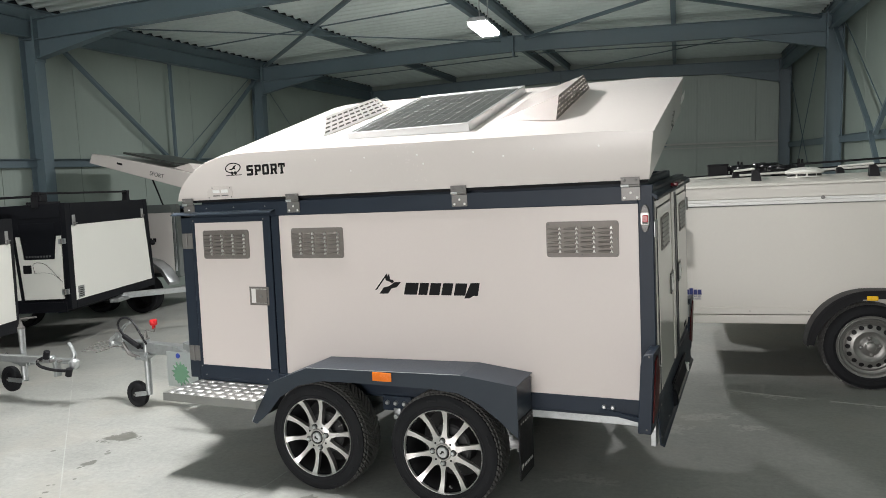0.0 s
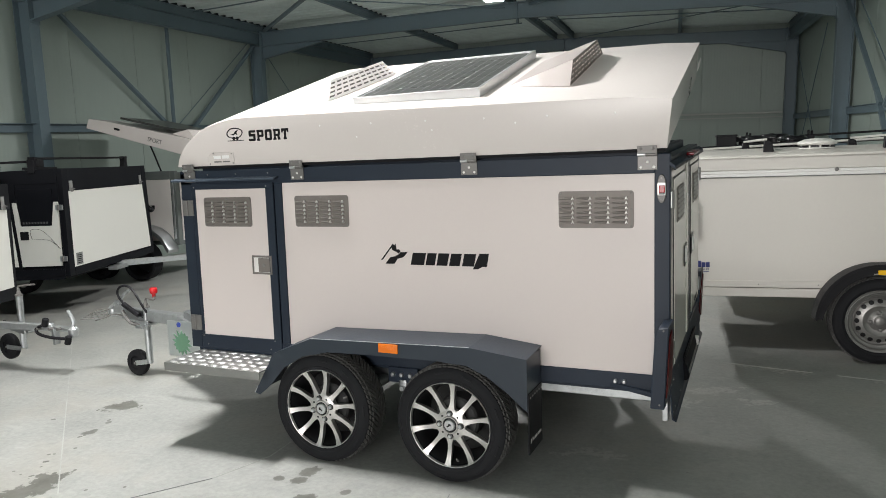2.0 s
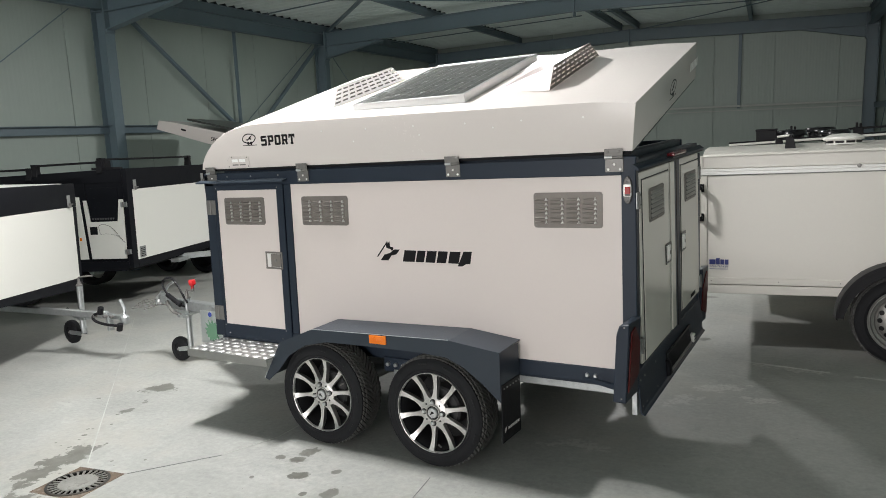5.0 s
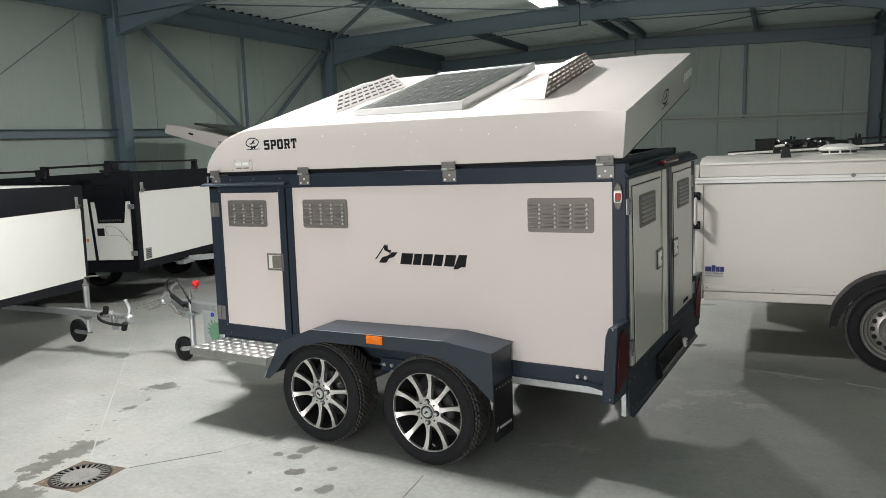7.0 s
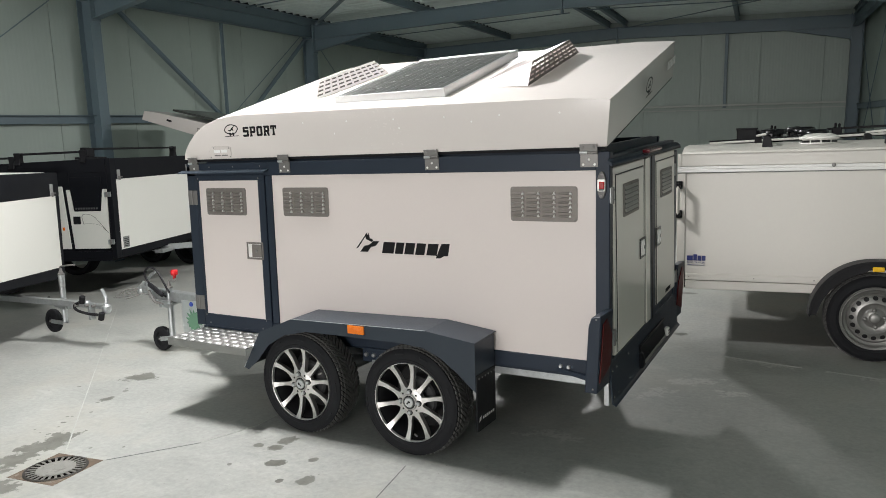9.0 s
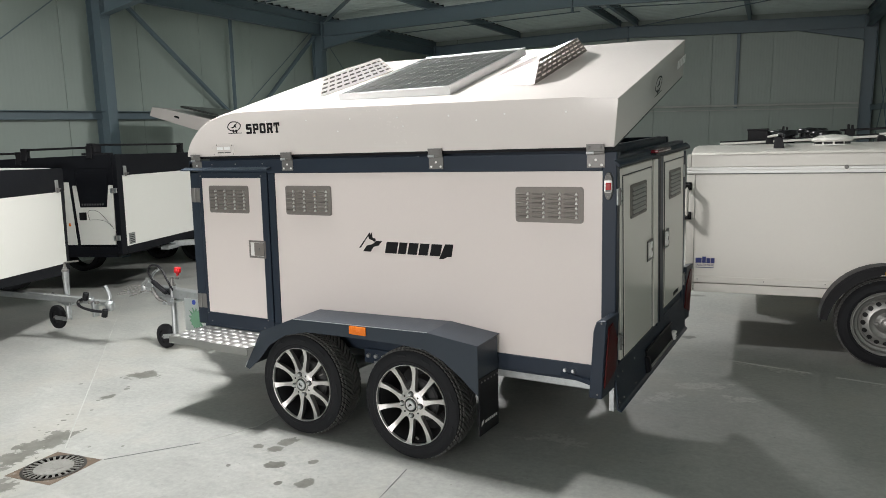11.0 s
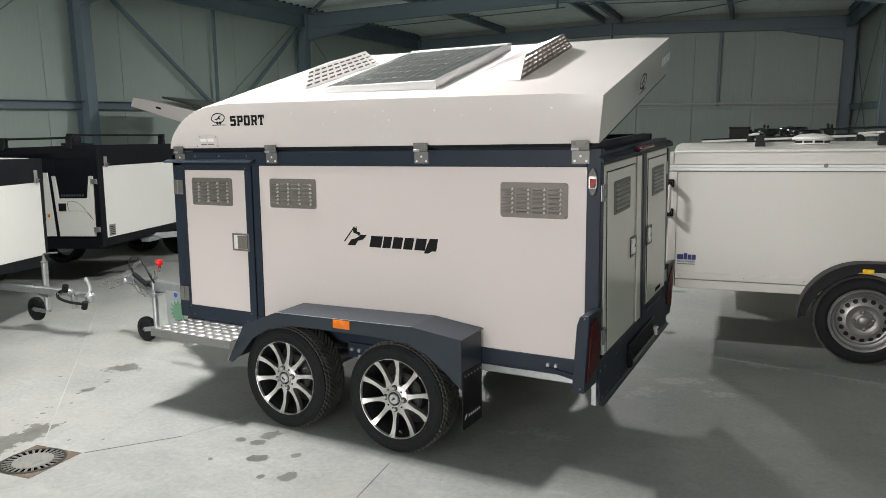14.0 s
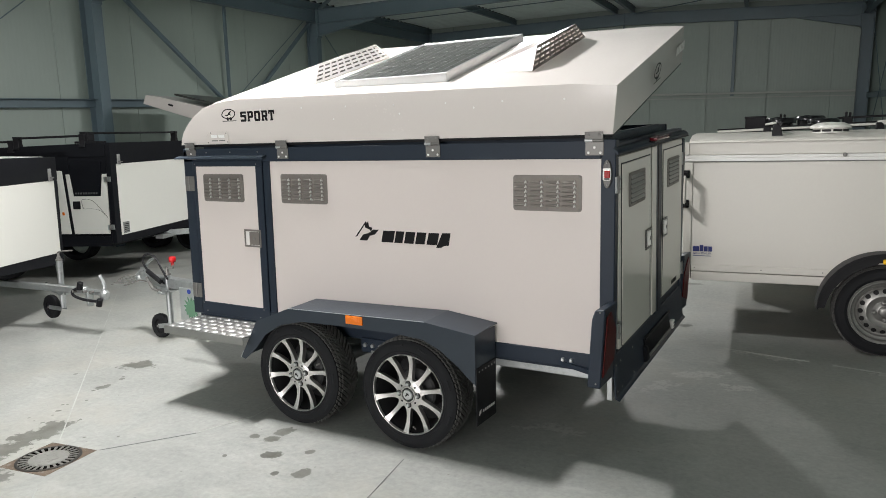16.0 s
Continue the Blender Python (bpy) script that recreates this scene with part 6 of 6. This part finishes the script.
for x, y, r_, z0, z1 in ((0.555, 0.35, 0.137, 1.600, 1.697), (0.850, 0.90, 0.148, 1.640, 1.722), (0.915, 0.20, 0.136, 1.600, 1.676)):
    dome = part("roof_fitting", lathe([(r_ * 0.8, -0.03), (r_ * 0.82, (z1 - z0) * 0.35), (r_, (z1 - z0) * 0.42), (r_ * 0.99, (z1 - z0) * 0.78), (r_ * 0.93, (z1 - z0) * 0.94), (r_ * 0.8, z1 - z0), (0, z1 - z0)], 28, Matrix.Translation((x, y, z0))), GLOSS_BLACK, bt, "low glossy black roof vent")
    part("dome_button", lathe([(0.03, 0.0), (0.028, 0.008), (0.0, 0.010)], 14, Matrix.Translation((x - 0.03, y - 0.04, z1 - 0.002))), GLOSS_BLACK, dome)
part("roof_fitting", join(quad_box(0.235, 0.425, 0.33, 0.50, 1.595, 1.714, 0.008), quad_box(0.228, 0.432, 0.322, 0.508, 1.700, 1.718, 0.004)), BLACK_PLASTIC, bt, "square black roof box")
for x in (1.9, 3.2):
    for y in (0.5, 1.3):
        part("prop_leg", rod((x, y, 0.0), (x, y, 0.47), 0.03, 10), GALV, bt)


# ---- black-framed trailers by the west wall ----
def roof_bar(parent, a, b, z, z2=None):
    z2 = z2 or z
    bar_ = part("roof_bar", beam((*a, z), (*b, z2), 0.05, 0.024, 0.006), BLACK_PLASTIC, parent, "black roof rack bar")
    for q, zq in ((a, z), (b, z2)):
        part("foot", prism([(q[0] - 0.05, zq - 0.125), (q[0] + 0.05, zq - 0.125), (q[0] + 0.03, zq - 0.05), (q[0] + 0.045, zq + 0.016), (q[0] - 0.045, zq + 0.016), (q[0] - 0.03, zq - 0.05)], "xz", q[1] - 0.035, q[1] + 0.035, 0.006), BLACK_PLASTIC, bar_)


SATIN_STEEL = paint("satin_latch_steel", (0.36, 0.36, 0.355), 0.4, 0.4, vary=0.08, big=10, fine=200)


def small_latch(parent, x, y, z):
    latch = part("toggle_latch", quad_box(x - 0.030, x + 0.030, y - 0.010, y, z - 0.055, z + 0.055, 0.004, 2), SATIN_STEEL, parent, "stainless toggle latch")
    part("lever", join(quad_box(x - 0.020, x + 0.024, y - 0.020, y - 0.010, z - 0.062, z - 0.020, 0.003), rod((x + 0.012, y - 0.018, z - 0.030), (x + 0.055, y - 0.018, z - 0.030), 0.005, 8)), STEEL, latch)


mt = thing("black_trailer", "black-framed dog trailer with cream front panel and half-open interior", "trailer", pose(-6.3, 2.12, 0, 0, 0, 114))
part("front_panel", prism([(0.01, 0.555), (2.0, 0.565), (1.87, 1.395), (0.01, 1.365)], "xz", -0.002, 0.02, 0.001), CREAM, mt, "large cream front panel")
part("front_frame", join(quad_box(-0.10, 0.01, -0.004, 0.05, 0.47, 1.605, 0.004), quad_box(0.01, 2.08, -0.004, 0.05, 0.47, 0.553, 0.004), prism([(1.88, 1.635), (1.875, 1.40), (2.005, 0.56), (2.08, 0.56), (1.98, 1.64)], "xz", -0.004, 0.05, 0.002)), BLACK_FRAME, mt)
part("upper_band", prism([(0.01, 1.368), (1.87, 1.398), (1.87, 1.635), (0.01, 1.605)], "xz", -0.003, 0.04, 0.002), BLACK_FRAME, mt, "black upper band")
part("far_side", quad_box(1.98, 2.0, 0.05, 2.4, 0.47, 1.60), BLACK_FRAME, mt)
part("rear_wall", quad_box(-0.10, 1.98, 2.35, 2.4, 0.47, 1.54), BLACK_FRAME, mt)
part("floor_pan", quad_box(-0.10, 1.98, 0.05, 2.35, 0.44, 0.48), BLACK_FRAME, mt)
part("roof", quad_box(-0.05, 1.98, 0.04, 2.4, 1.545, 1.56, 0.004), BLACK_FRAME, mt)
part("side_frame", join(quad_box(-0.105, -0.06, 0.05, 0.72, 0.47, 0.55, 0.003), quad_box(-0.105, -0.06, 0.50, 0.72, 0.55, 1.52, 0.003), quad_box(-0.105, -0.06, 0.72, 2.4, 0.47, 1.50, 0.003), prism([(0.05, 1.45), (2.4, 1.45), (2.4, 1.545), (0.05, 1.605)], "yz", -0.105, -0.06, 0.003)), BLACK_FRAME, mt)
dr = part("side_door", prism([(0.115, 0.585), (0.535, 0.585), (0.585, 1.26), (0.548, 1.26), (0.515, 1.012), (0.185, 1.012), (0.150, 1.26), (0.105, 1.26)], "yz", -0.118, -0.095, 0.002), CREAM, mt, "cream side door with a cut-out")
dr.matrix_basis = Matrix.Translation((0, -0.05, 0))
part("grille", prism([(0.190, 1.016), (0.512, 1.016), (0.545, 1.40), (0.160, 1.40)], "yz", -0.112, -0.098, 0.003), BLACK_FRAME, dr, "black grille insert")
for k in range(5):
    part("slat", quad_box(-0.1145, -0.111, 0.20, 0.50, 1.12 + 0.05 * k, 1.128 + 0.05 * k), BLACK_FRAME, dr)
part("side_infill", quad_box(-0.094, -0.085, 0.05, 0.62, 0.55, 1.45), BLACK_FRAME, mt, "black panel behind the door")
part("side_panel", prism([(0.528, 0.585), (2.2, 0.585), (2.25, 1.30), (0.578, 1.30)], "yz", -0.118, -0.1055, 0.002), CREAM, mt, "cream fixed side panel")
part("side_marker", quad_box(-0.128, -0.118, 0.585, 0.610, 0.80, 0.835, 0.003), ORANGE, mt, "orange side marker")
for k in range(9):
    part("print_bar", quad_box(-0.1128, -0.1120, 0.225 + 0.031 * k, 0.243 + 0.031 * k, 1.035, 1.056), paint("grey_print", (0.10, 0.10, 0.105), 0.5) if k == 0 else bpy.data.materials["grey_print"], dr, "faint lettering bar")
part("latch", quad_box(-0.124, -0.118, 0.435, 0.525, 0.868, 0.957, 0.003), BLACK_PLASTIC, dr, "dark recessed latch")
part("decal", tube([(-0.120, 0.405, 0.87), (-0.120, 0.410, 0.972), (-0.120, 0.28, 0.955), (-0.120, 0.115, 0.765)], 0.0018, 6), BLACK_VINYL, dr, "thin curved black line")
part("decal", tube([(-0.120, 0.405, 0.87), (-0.120, 0.30, 0.872), (-0.120, 0.20, 0.845), (-0.120, 0.115, 0.765)], 0.0012, 6), BLACK_VINYL, dr, "thin curved black line")
for z in (0.66, 1.20):
    hg = part("door_hinge", quad_box(-0.125, -0.104, 0.005, 0.080, z - 0.028, z + 0.028, 0.003), GALV, mt, "stainless hinge")
    part("pin", rod((-0.127, 0.045, z - 0.03), (-0.127, 0.045, z + 0.03), 0.010, 10), STEEL, hg)
small_latch(mt, 0.06, -0.004, 1.42)
small_latch(mt, 1.80, -0.004, 1.46)
part("number_tag", quad_box(0.055, 0.185, -0.006, -0.002, 0.57, 0.70, 0.001), paint("grey_label", (0.22, 0.23, 0.22), 0.5, vary=0.1), mt, "small grey label")
for k in range(5):
    part("tag_bar", quad_box(0.072, 0.168, -0.0068, -0.006, 0.585 + 0.021 * k, 0.594 + 0.021 * k), BLACK_VINYL, mt)
part("side_knob", lathe([(0.03, 0), (0.04, 0.02), (0.03, 0.05), (0, 0.055)], 12, Matrix.Translation((2.03, -0.004, 1.05)) @ Matrix.Rotation(radians(90), 4, 'X')), BLACK_PLASTIC, mt)
roof_bar(mt, (-0.06, 0.30), (2.05, 0.30), 1.715, 1.755)
roof_bar(mt, (-0.085, 0.30), (-0.085, 1.09), 1.685, 1.672)
roof_bar(mt, (-0.085, 1.16), (-0.085, 2.35), 1.635, 1.625)
part("corner_bracket", join(quad_box(-0.105, 0.10, 0.14, 0.40, 1.60, 1.625, 0.004), quad_box(-0.09, 0.04, 0.24, 0.36, 1.62, 1.71, 0.012)), BLACK_PLASTIC, mt, "black corner bracket for the roof bars")
inv = mt.matrix_basis.inverted()
loc = lambda x, y, z: tuple(inv @ Vector((x, y, z)))
part("drawbar", beam(loc(-6.95, 2.98, 0.44), loc(-5.45, 4.40, 0.50), 0.07, 0.07, 0.004), GALV, mt, "galvanised drawbar")
part("drawbar_foot", join(quad_box(0.85, 1.15, -0.06, 0.05, 0.40, 0.45, 0.004)), GALV, mt)
jp = loc(-5.62, 4.22, 0.0)
part("prop_stand", rod((jp[0], jp[1], 0.0), (jp[0], jp[1], 0.62), 0.024, 12), GALV, mt)
for x in (0.25, 1.75):
    part("tyre", TYRE, None, mt, "black tyre", m=pose(x, 1.6, 0.285) @ Matrix.Rotation(radians(90), 4, 'Z'))
part("axle_beam", rod((0.2, 1.6, 0.30), (1.8, 1.6, 0.30), 0.04, 12), GALV, mt)

lt_ = thing("black_trailer", "black-framed trailer with a plain cream panel and cream top", "trailer", pose(-5.62, 0.97, 0, 0, 0, 126.5))
part("front_panel", prism([(-2.05, 0.647), (-0.005, 0.558), (-0.005, 1.245), (-2.05, 1.245)], "xz", -0.002, 0.02, 0.001), CREAM, lt_, "large cream panel")
part("front_frame", join(prism([(-2.1, 0.605), (0.044, 0.445), (0.050, 0.551), (-2.1, 0.647)], "xz", -0.004, 0.05, 0.002), prism([(-0.005, 0.55), (0.050, 0.55), (0.072, 1.247), (-0.005, 1.247)], "xz", -0.004, 0.05, 0.003), quad_box(-2.1, 0.080, -0.004, 0.06, 1.247, 1.468, 0.010, 2)), BLACK_FRAME, lt_)
part("right_side", prism([(0.015, 0.46), (0.044, 0.46), (0.074, 1.465), (0.045, 1.465)], "xz", 0.05, 2.2, 0.003), BLACK_FRAME, lt_)
part("far_side", quad_box(-2.1, -2.07, 0.05, 2.2, 0.49, 1.455), BLACK_FRAME, lt_)
part("rear_wall", quad_box(-2.07, 0.08, 2.17, 2.2, 0.49, 1.455), BLACK_FRAME, lt_)
part("floor_pan", moved(quad_box(-2.07, 0.08, 0.05, 2.17, -0.02, 0.01), pose(0.08, 0, 0.49, 0, 3.6, 0)), BLACK_FRAME, lt_)
part("roof", prism([(0.055, 1.455), (0.12, 1.472), (1.1, 1.498), (2.18, 1.512), (2.18, 1.49), (0.055, 1.44)], "yz", -2.08, 0.072, 0.002), CREAM, lt_, "cream flat top")
small_latch(lt_, -0.10, -0.004, 1.305)
part("corner_handle", tube([(0.060, 0.03, 1.22), (0.105, 0.03, 1.20), (0.105, 0.03, 1.04), (0.055, 0.03, 1.02)], 0.012, 8), BLACK_PLASTIC, lt_, "black corner handle")
inv2 = lt_.matrix_basis.inverted()
loc2 = lambda x, y, z: tuple(inv2 @ Vector((x, y, z)))
part("drawbar", beam(loc2(-5.75, 0.17, 0.42), loc2(-4.62, 0.47, 0.37), 0.05, 0.052, 0.004), GALV, lt_, "galvanised drawbar")
part("coupling_head", join(beam(loc2(-4.66, 0.46, 0.37), loc2(-4.52, 0.49, 0.372), 0.055, 0.06, 0.012), beam(loc2(-4.54, 0.49, 0.365), loc2(-4.37, 0.52, 0.355), 0.042, 0.045, 0.012), lathe([(0.025, -0.05), (0.037, -0.03), (0.037, 0.01), (0.02, 0.03), (0.0, 0.035)], 16, Matrix.Translation(loc2(-4.335, 0.52, 0.35)))), GALV, lt_, "galvanised ball coupling")
part("coupling_lever", tube([loc2(-4.43, 0.50, 0.365), loc2(-4.345, 0.51, 0.378), loc2(-4.33, 0.52, 0.42), loc2(-4.38, 0.52, 0.500)], 0.015, 8), GALV, lt_, "bent coupling lever")
part("cable", tube([loc2(-4.535, 0.44, 0.405), loc2(-4.61, 0.42, 0.368), loc2(-4.59, 0.42, 0.328), loc2(-4.48, 0.44, 0.302), loc2(-4.34, 0.46, 0.297)], 0.012, 8), BLACK_PLASTIC, lt_, "black electrical cable")
for q in ((-4.545, 0.44, 0.385), (-4.335, 0.46, 0.258)):
    part("plug", rod(loc2(*q), loc2(q[0] + 0.02, q[1], q[2] + 0.06), 0.024, 12), BLACK_PLASTIC, lt_, "black plug")
part("coupling_foot", beam(loc2(-4.50, 0.49, 0.36), loc2(-4.49, 0.49, 0.24), 0.05, 0.03, 0.003), GALV, lt_)
for x, y in ((-4.60, 0.445), (-4.49, 0.465), (-4.42, 0.478)):
    part("bolt", rod(loc2(x, y, 0.368), loc2(x, y - 0.035, 0.368), 0.012, 8), STEEL, lt_)
part("jockey_clamp", join(beam(loc2(-4.97, 0.46, 0.345), loc2(-4.80, 0.46, 0.325), 0.012, 0.045, 0.003), beam(loc2(-4.85, 0.45, 0.335), loc2(-4.70, 0.47, 0.350), 0.02, 0.016, 0.003), rod(loc2(-4.74, 0.43, 0.335), loc2(-4.74, 0.52, 0.335), 0.016, 10)), GALV, lt_, "bright jockey wheel clamp")
part("clamp_grip", rod(loc2(-4.985, 0.45, 0.362), loc2(-5.015, 0.44, 0.402), 0.014, 10), BLACK_PLASTIC, lt_, "black clamp grip")
jq = loc2(-4.89, 0.50, 0)
jw = jockey_wheel(lt_, 0, 0, 0.655, -0.165, None, 0.104, 0.08, 0.22)
jw.matrix_basis = Matrix.Translation((jq[0], jq[1], 0)) @ Matrix.Rotation(radians(-126.5), 4, 'Z')
for x in (-1.85, -0.2):
    part("tyre", TYRE, None, lt_, "black tyre", m=pose(x, 1.1, 0.285) @ Matrix.Rotation(radians(90), 4, 'Z'))
part("axle_beam", rod((-1.9, 1.1, 0.30), (-0.15, 1.1, 0.30), 0.04, 12), GALV, lt_)

# ---- white trailer with a raised lid by the west wall ----
NT = HALL @ pose(0.68, 0.35, 0.04, 0, 0, 2)
nt_ = thing("dog_trailer", "white dog trailer with a raised lid beside the hall wall", "trailer", NT)
N_FRAME = paint("grey_green_frame", (0.13, 0.145, 0.14), 0.45)
part("side_panel", quad_box(-1.15, 1.352, 0.0, 0.03, 0.52, 1.40, 0.002), LID_WHITE, nt_, "plain white side panel")
part("frame", join(quad_box(1.352, 1.44, -0.004, 0.06, 0.46, 1.52, 0.004), quad_box(-1.20, -1.15, -0.004, 0.05, 0.46, 1.52, 0.004), quad_box(-1.15, 1.352, -0.004, 0.05, 1.402, 1.52, 0.004), quad_box(-1.15, 1.352, -0.004, 0.05, 0.46, 0.518, 0.004)), N_FRAME, nt_)
part("corner_strip", quad_box(1.375, 1.405, -0.012, -0.004, 0.55, 1.40, 0.003), ALU, nt_)
part("box", quad_box(-1.18, 1.43, 0.06, 1.4, 0.46, 1.5, 0.003), N_FRAME, nt_)
for y0, y1 in ((0.10, 0.66), (0.74, 1.34)):
    d_ = part("rear_door", quad_box(1.43, 1.448, y0, y1, 0.52, 1.40, 0.003), LID_WHITE, nt_, "white rear door")
    part("vent", quad_box(1.448, 1.453, y0 + 0.12, y1 - 0.12, 1.16, 1.32, 0.002), VENT_STEEL, d_)
    part("latch", quad_box(1.448, 1.458, y0 + 0.04, y0 + 0.18, 0.98, 1.08, 0.003), VENT_STEEL, d_)
part("lettering", join(*[quad_box(0.66 + 0.07 * k, 0.712 + 0.07 * k, -0.003, -0.001, 0.975, 1.035) for k in range(6)]), BLACK_VINYL, nt_, "row of black lettering blocks")
arch_n = [(-0.42, 0.40), (-0.28, 0.60), (-0.10, 0.71), (0.10, 0.755), (1.00, 0.755), (1.16, 0.71), (1.31, 0.60), (1.43, 0.41)]
part("mudguard", prism(arch_n + [(x * 0.97 + 0.012, z - 0.05) for x, z in arch_n][::-1], "xz", -0.24, -0.004, 0.004), GALV, nt_, "grey steel mudguard")
for x in (0.90, 0.17):
    w_ = part("wheel", BARREL, None, nt_, "dark wheel in a black tyre", m=pose(x, -0.21, 0.245))
    part("tyre", TYRE, None, w_, m=pose(0, -0.014, 0))
TILT_N = Matrix.Translation((0.0, 0, 2.18)) @ Matrix.Rotation(radians(15.5), 4, 'Y')
part("lid", moved(prism([(-0.02, 0.0), (0.0, 0.145), (0.3, 0.175), (1.6, 0.24), (2.4, 0.24), (2.45, 0.0)], "xz", 0.0, 1.35, 0.006), TILT_N), LID_WHITE, nt_, "raised white lid")
part("solar_panel", moved(quad_box(0.45, 1.35, 0.12, 1.2, 0.225, 0.255, 0.004), TILT_N @ pose(0, 0, 0, 0, -2.5, 0)), CELL, nt_, "dark solar panel on the lid")
part("air_scoop", moved(prism([(1.35, 0.235), (1.6, 0.36), (1.75, 0.24)], "xz", 0.1, 1.1, 0.003), TILT_N), LID_WHITE, nt_)
part("lid_slot", moved(prism(rounded_rect(0.46, 0.56, 0.09, 0.12, 0.014), "xz", -0.003, 0.0), TILT_N), BLACK_PLASTIC, nt_)
part("lid_lettering", text_mesh("SPORT", 0.06, BLACK_VINYL, 0.0, 0.24), None, nt_, "black word SPORT", m=TILT_N @ pose(1.05, -0.002, 0.06, 90, 0, 0))
part("lid_strut", rod((1.15, 0.1, 1.50), (0.98, 0.1, 1.93), 0.012, 8), BLACK_PLASTIC, nt_)

# ---- walls of standing panels ----
def panel_mesh(name, width, height, material, low):
    return mesh_of(name, quad_box(0.004, width - 0.004, 0, 0.04, low, height, 0.003), material)


PW = 1.45
for name, m0, length, first, top, low, skin in (
        ("wall_west", STEEL_FRAME @ pose(-0.24, V1, 0, 0, 0, -90), V1 - V0, 1.25, 4.75, -0.9, WALL_PANEL),
        ("wall_east", STEEL_FRAME @ pose(U1 + 0.04, V0, 0, 0, 0, 90), V1 - V0, 0.6, 5.0, -0.9, WALL_PANEL),
        ("wall_north", STEEL_FRAME @ pose(U1, V1 + 0.04, 0, 0, 0, 180), U1 + 0.2, 0.84, 4.75, -0.9, GABLE_PANEL),
        ("wall_south_1", HALL @ pose(-0.2, V0 - 0.04, 0), UNSEEN_GATE[0] + 0.2, PW, 4.9, 0.0, WALL_PANEL),
        ("wall_south_2", HALL @ pose(UNSEEN_GATE[1], V0 - 0.04, 0), U1 - UNSEEN_GATE[1] + 0.3, PW, 4.9, 0.0, WALL_PANEL)):
    wall = new(name, mesh_of(name, quad_box(0, length, -0.10, -0.004, low, top + 0.1), skin))
    wall.matrix_basis = m0
    tagged(wall, "pale green-grey insulated metal wall panels", "wall", kind="structure")
    full = panel_mesh("wall_panel", PW, top, skin, low)
    x = 0.0
    while x < length - 0.05:
        w = min(first if x == 0 else PW, length - x)
        part("wall_panel", full if abs(w - PW) < 1e-6 else panel_mesh("wall_panel", w, top, skin, low), None, wall, m=pose(x, 0, 0))
        x += w
wall = new("wall_south_3", mesh_of("wall_south_3", quad_box(UNSEEN_GATE[0], UNSEEN_GATE[1], -0.10, 0.0, UNSEEN_GATE[2], 4.9), WALL_PANEL))
wall.matrix_basis = HALL @ pose(0, V0, 0)
tagged(wall, "metal wall panel over the assumed gate opening", "wall", kind="structure")
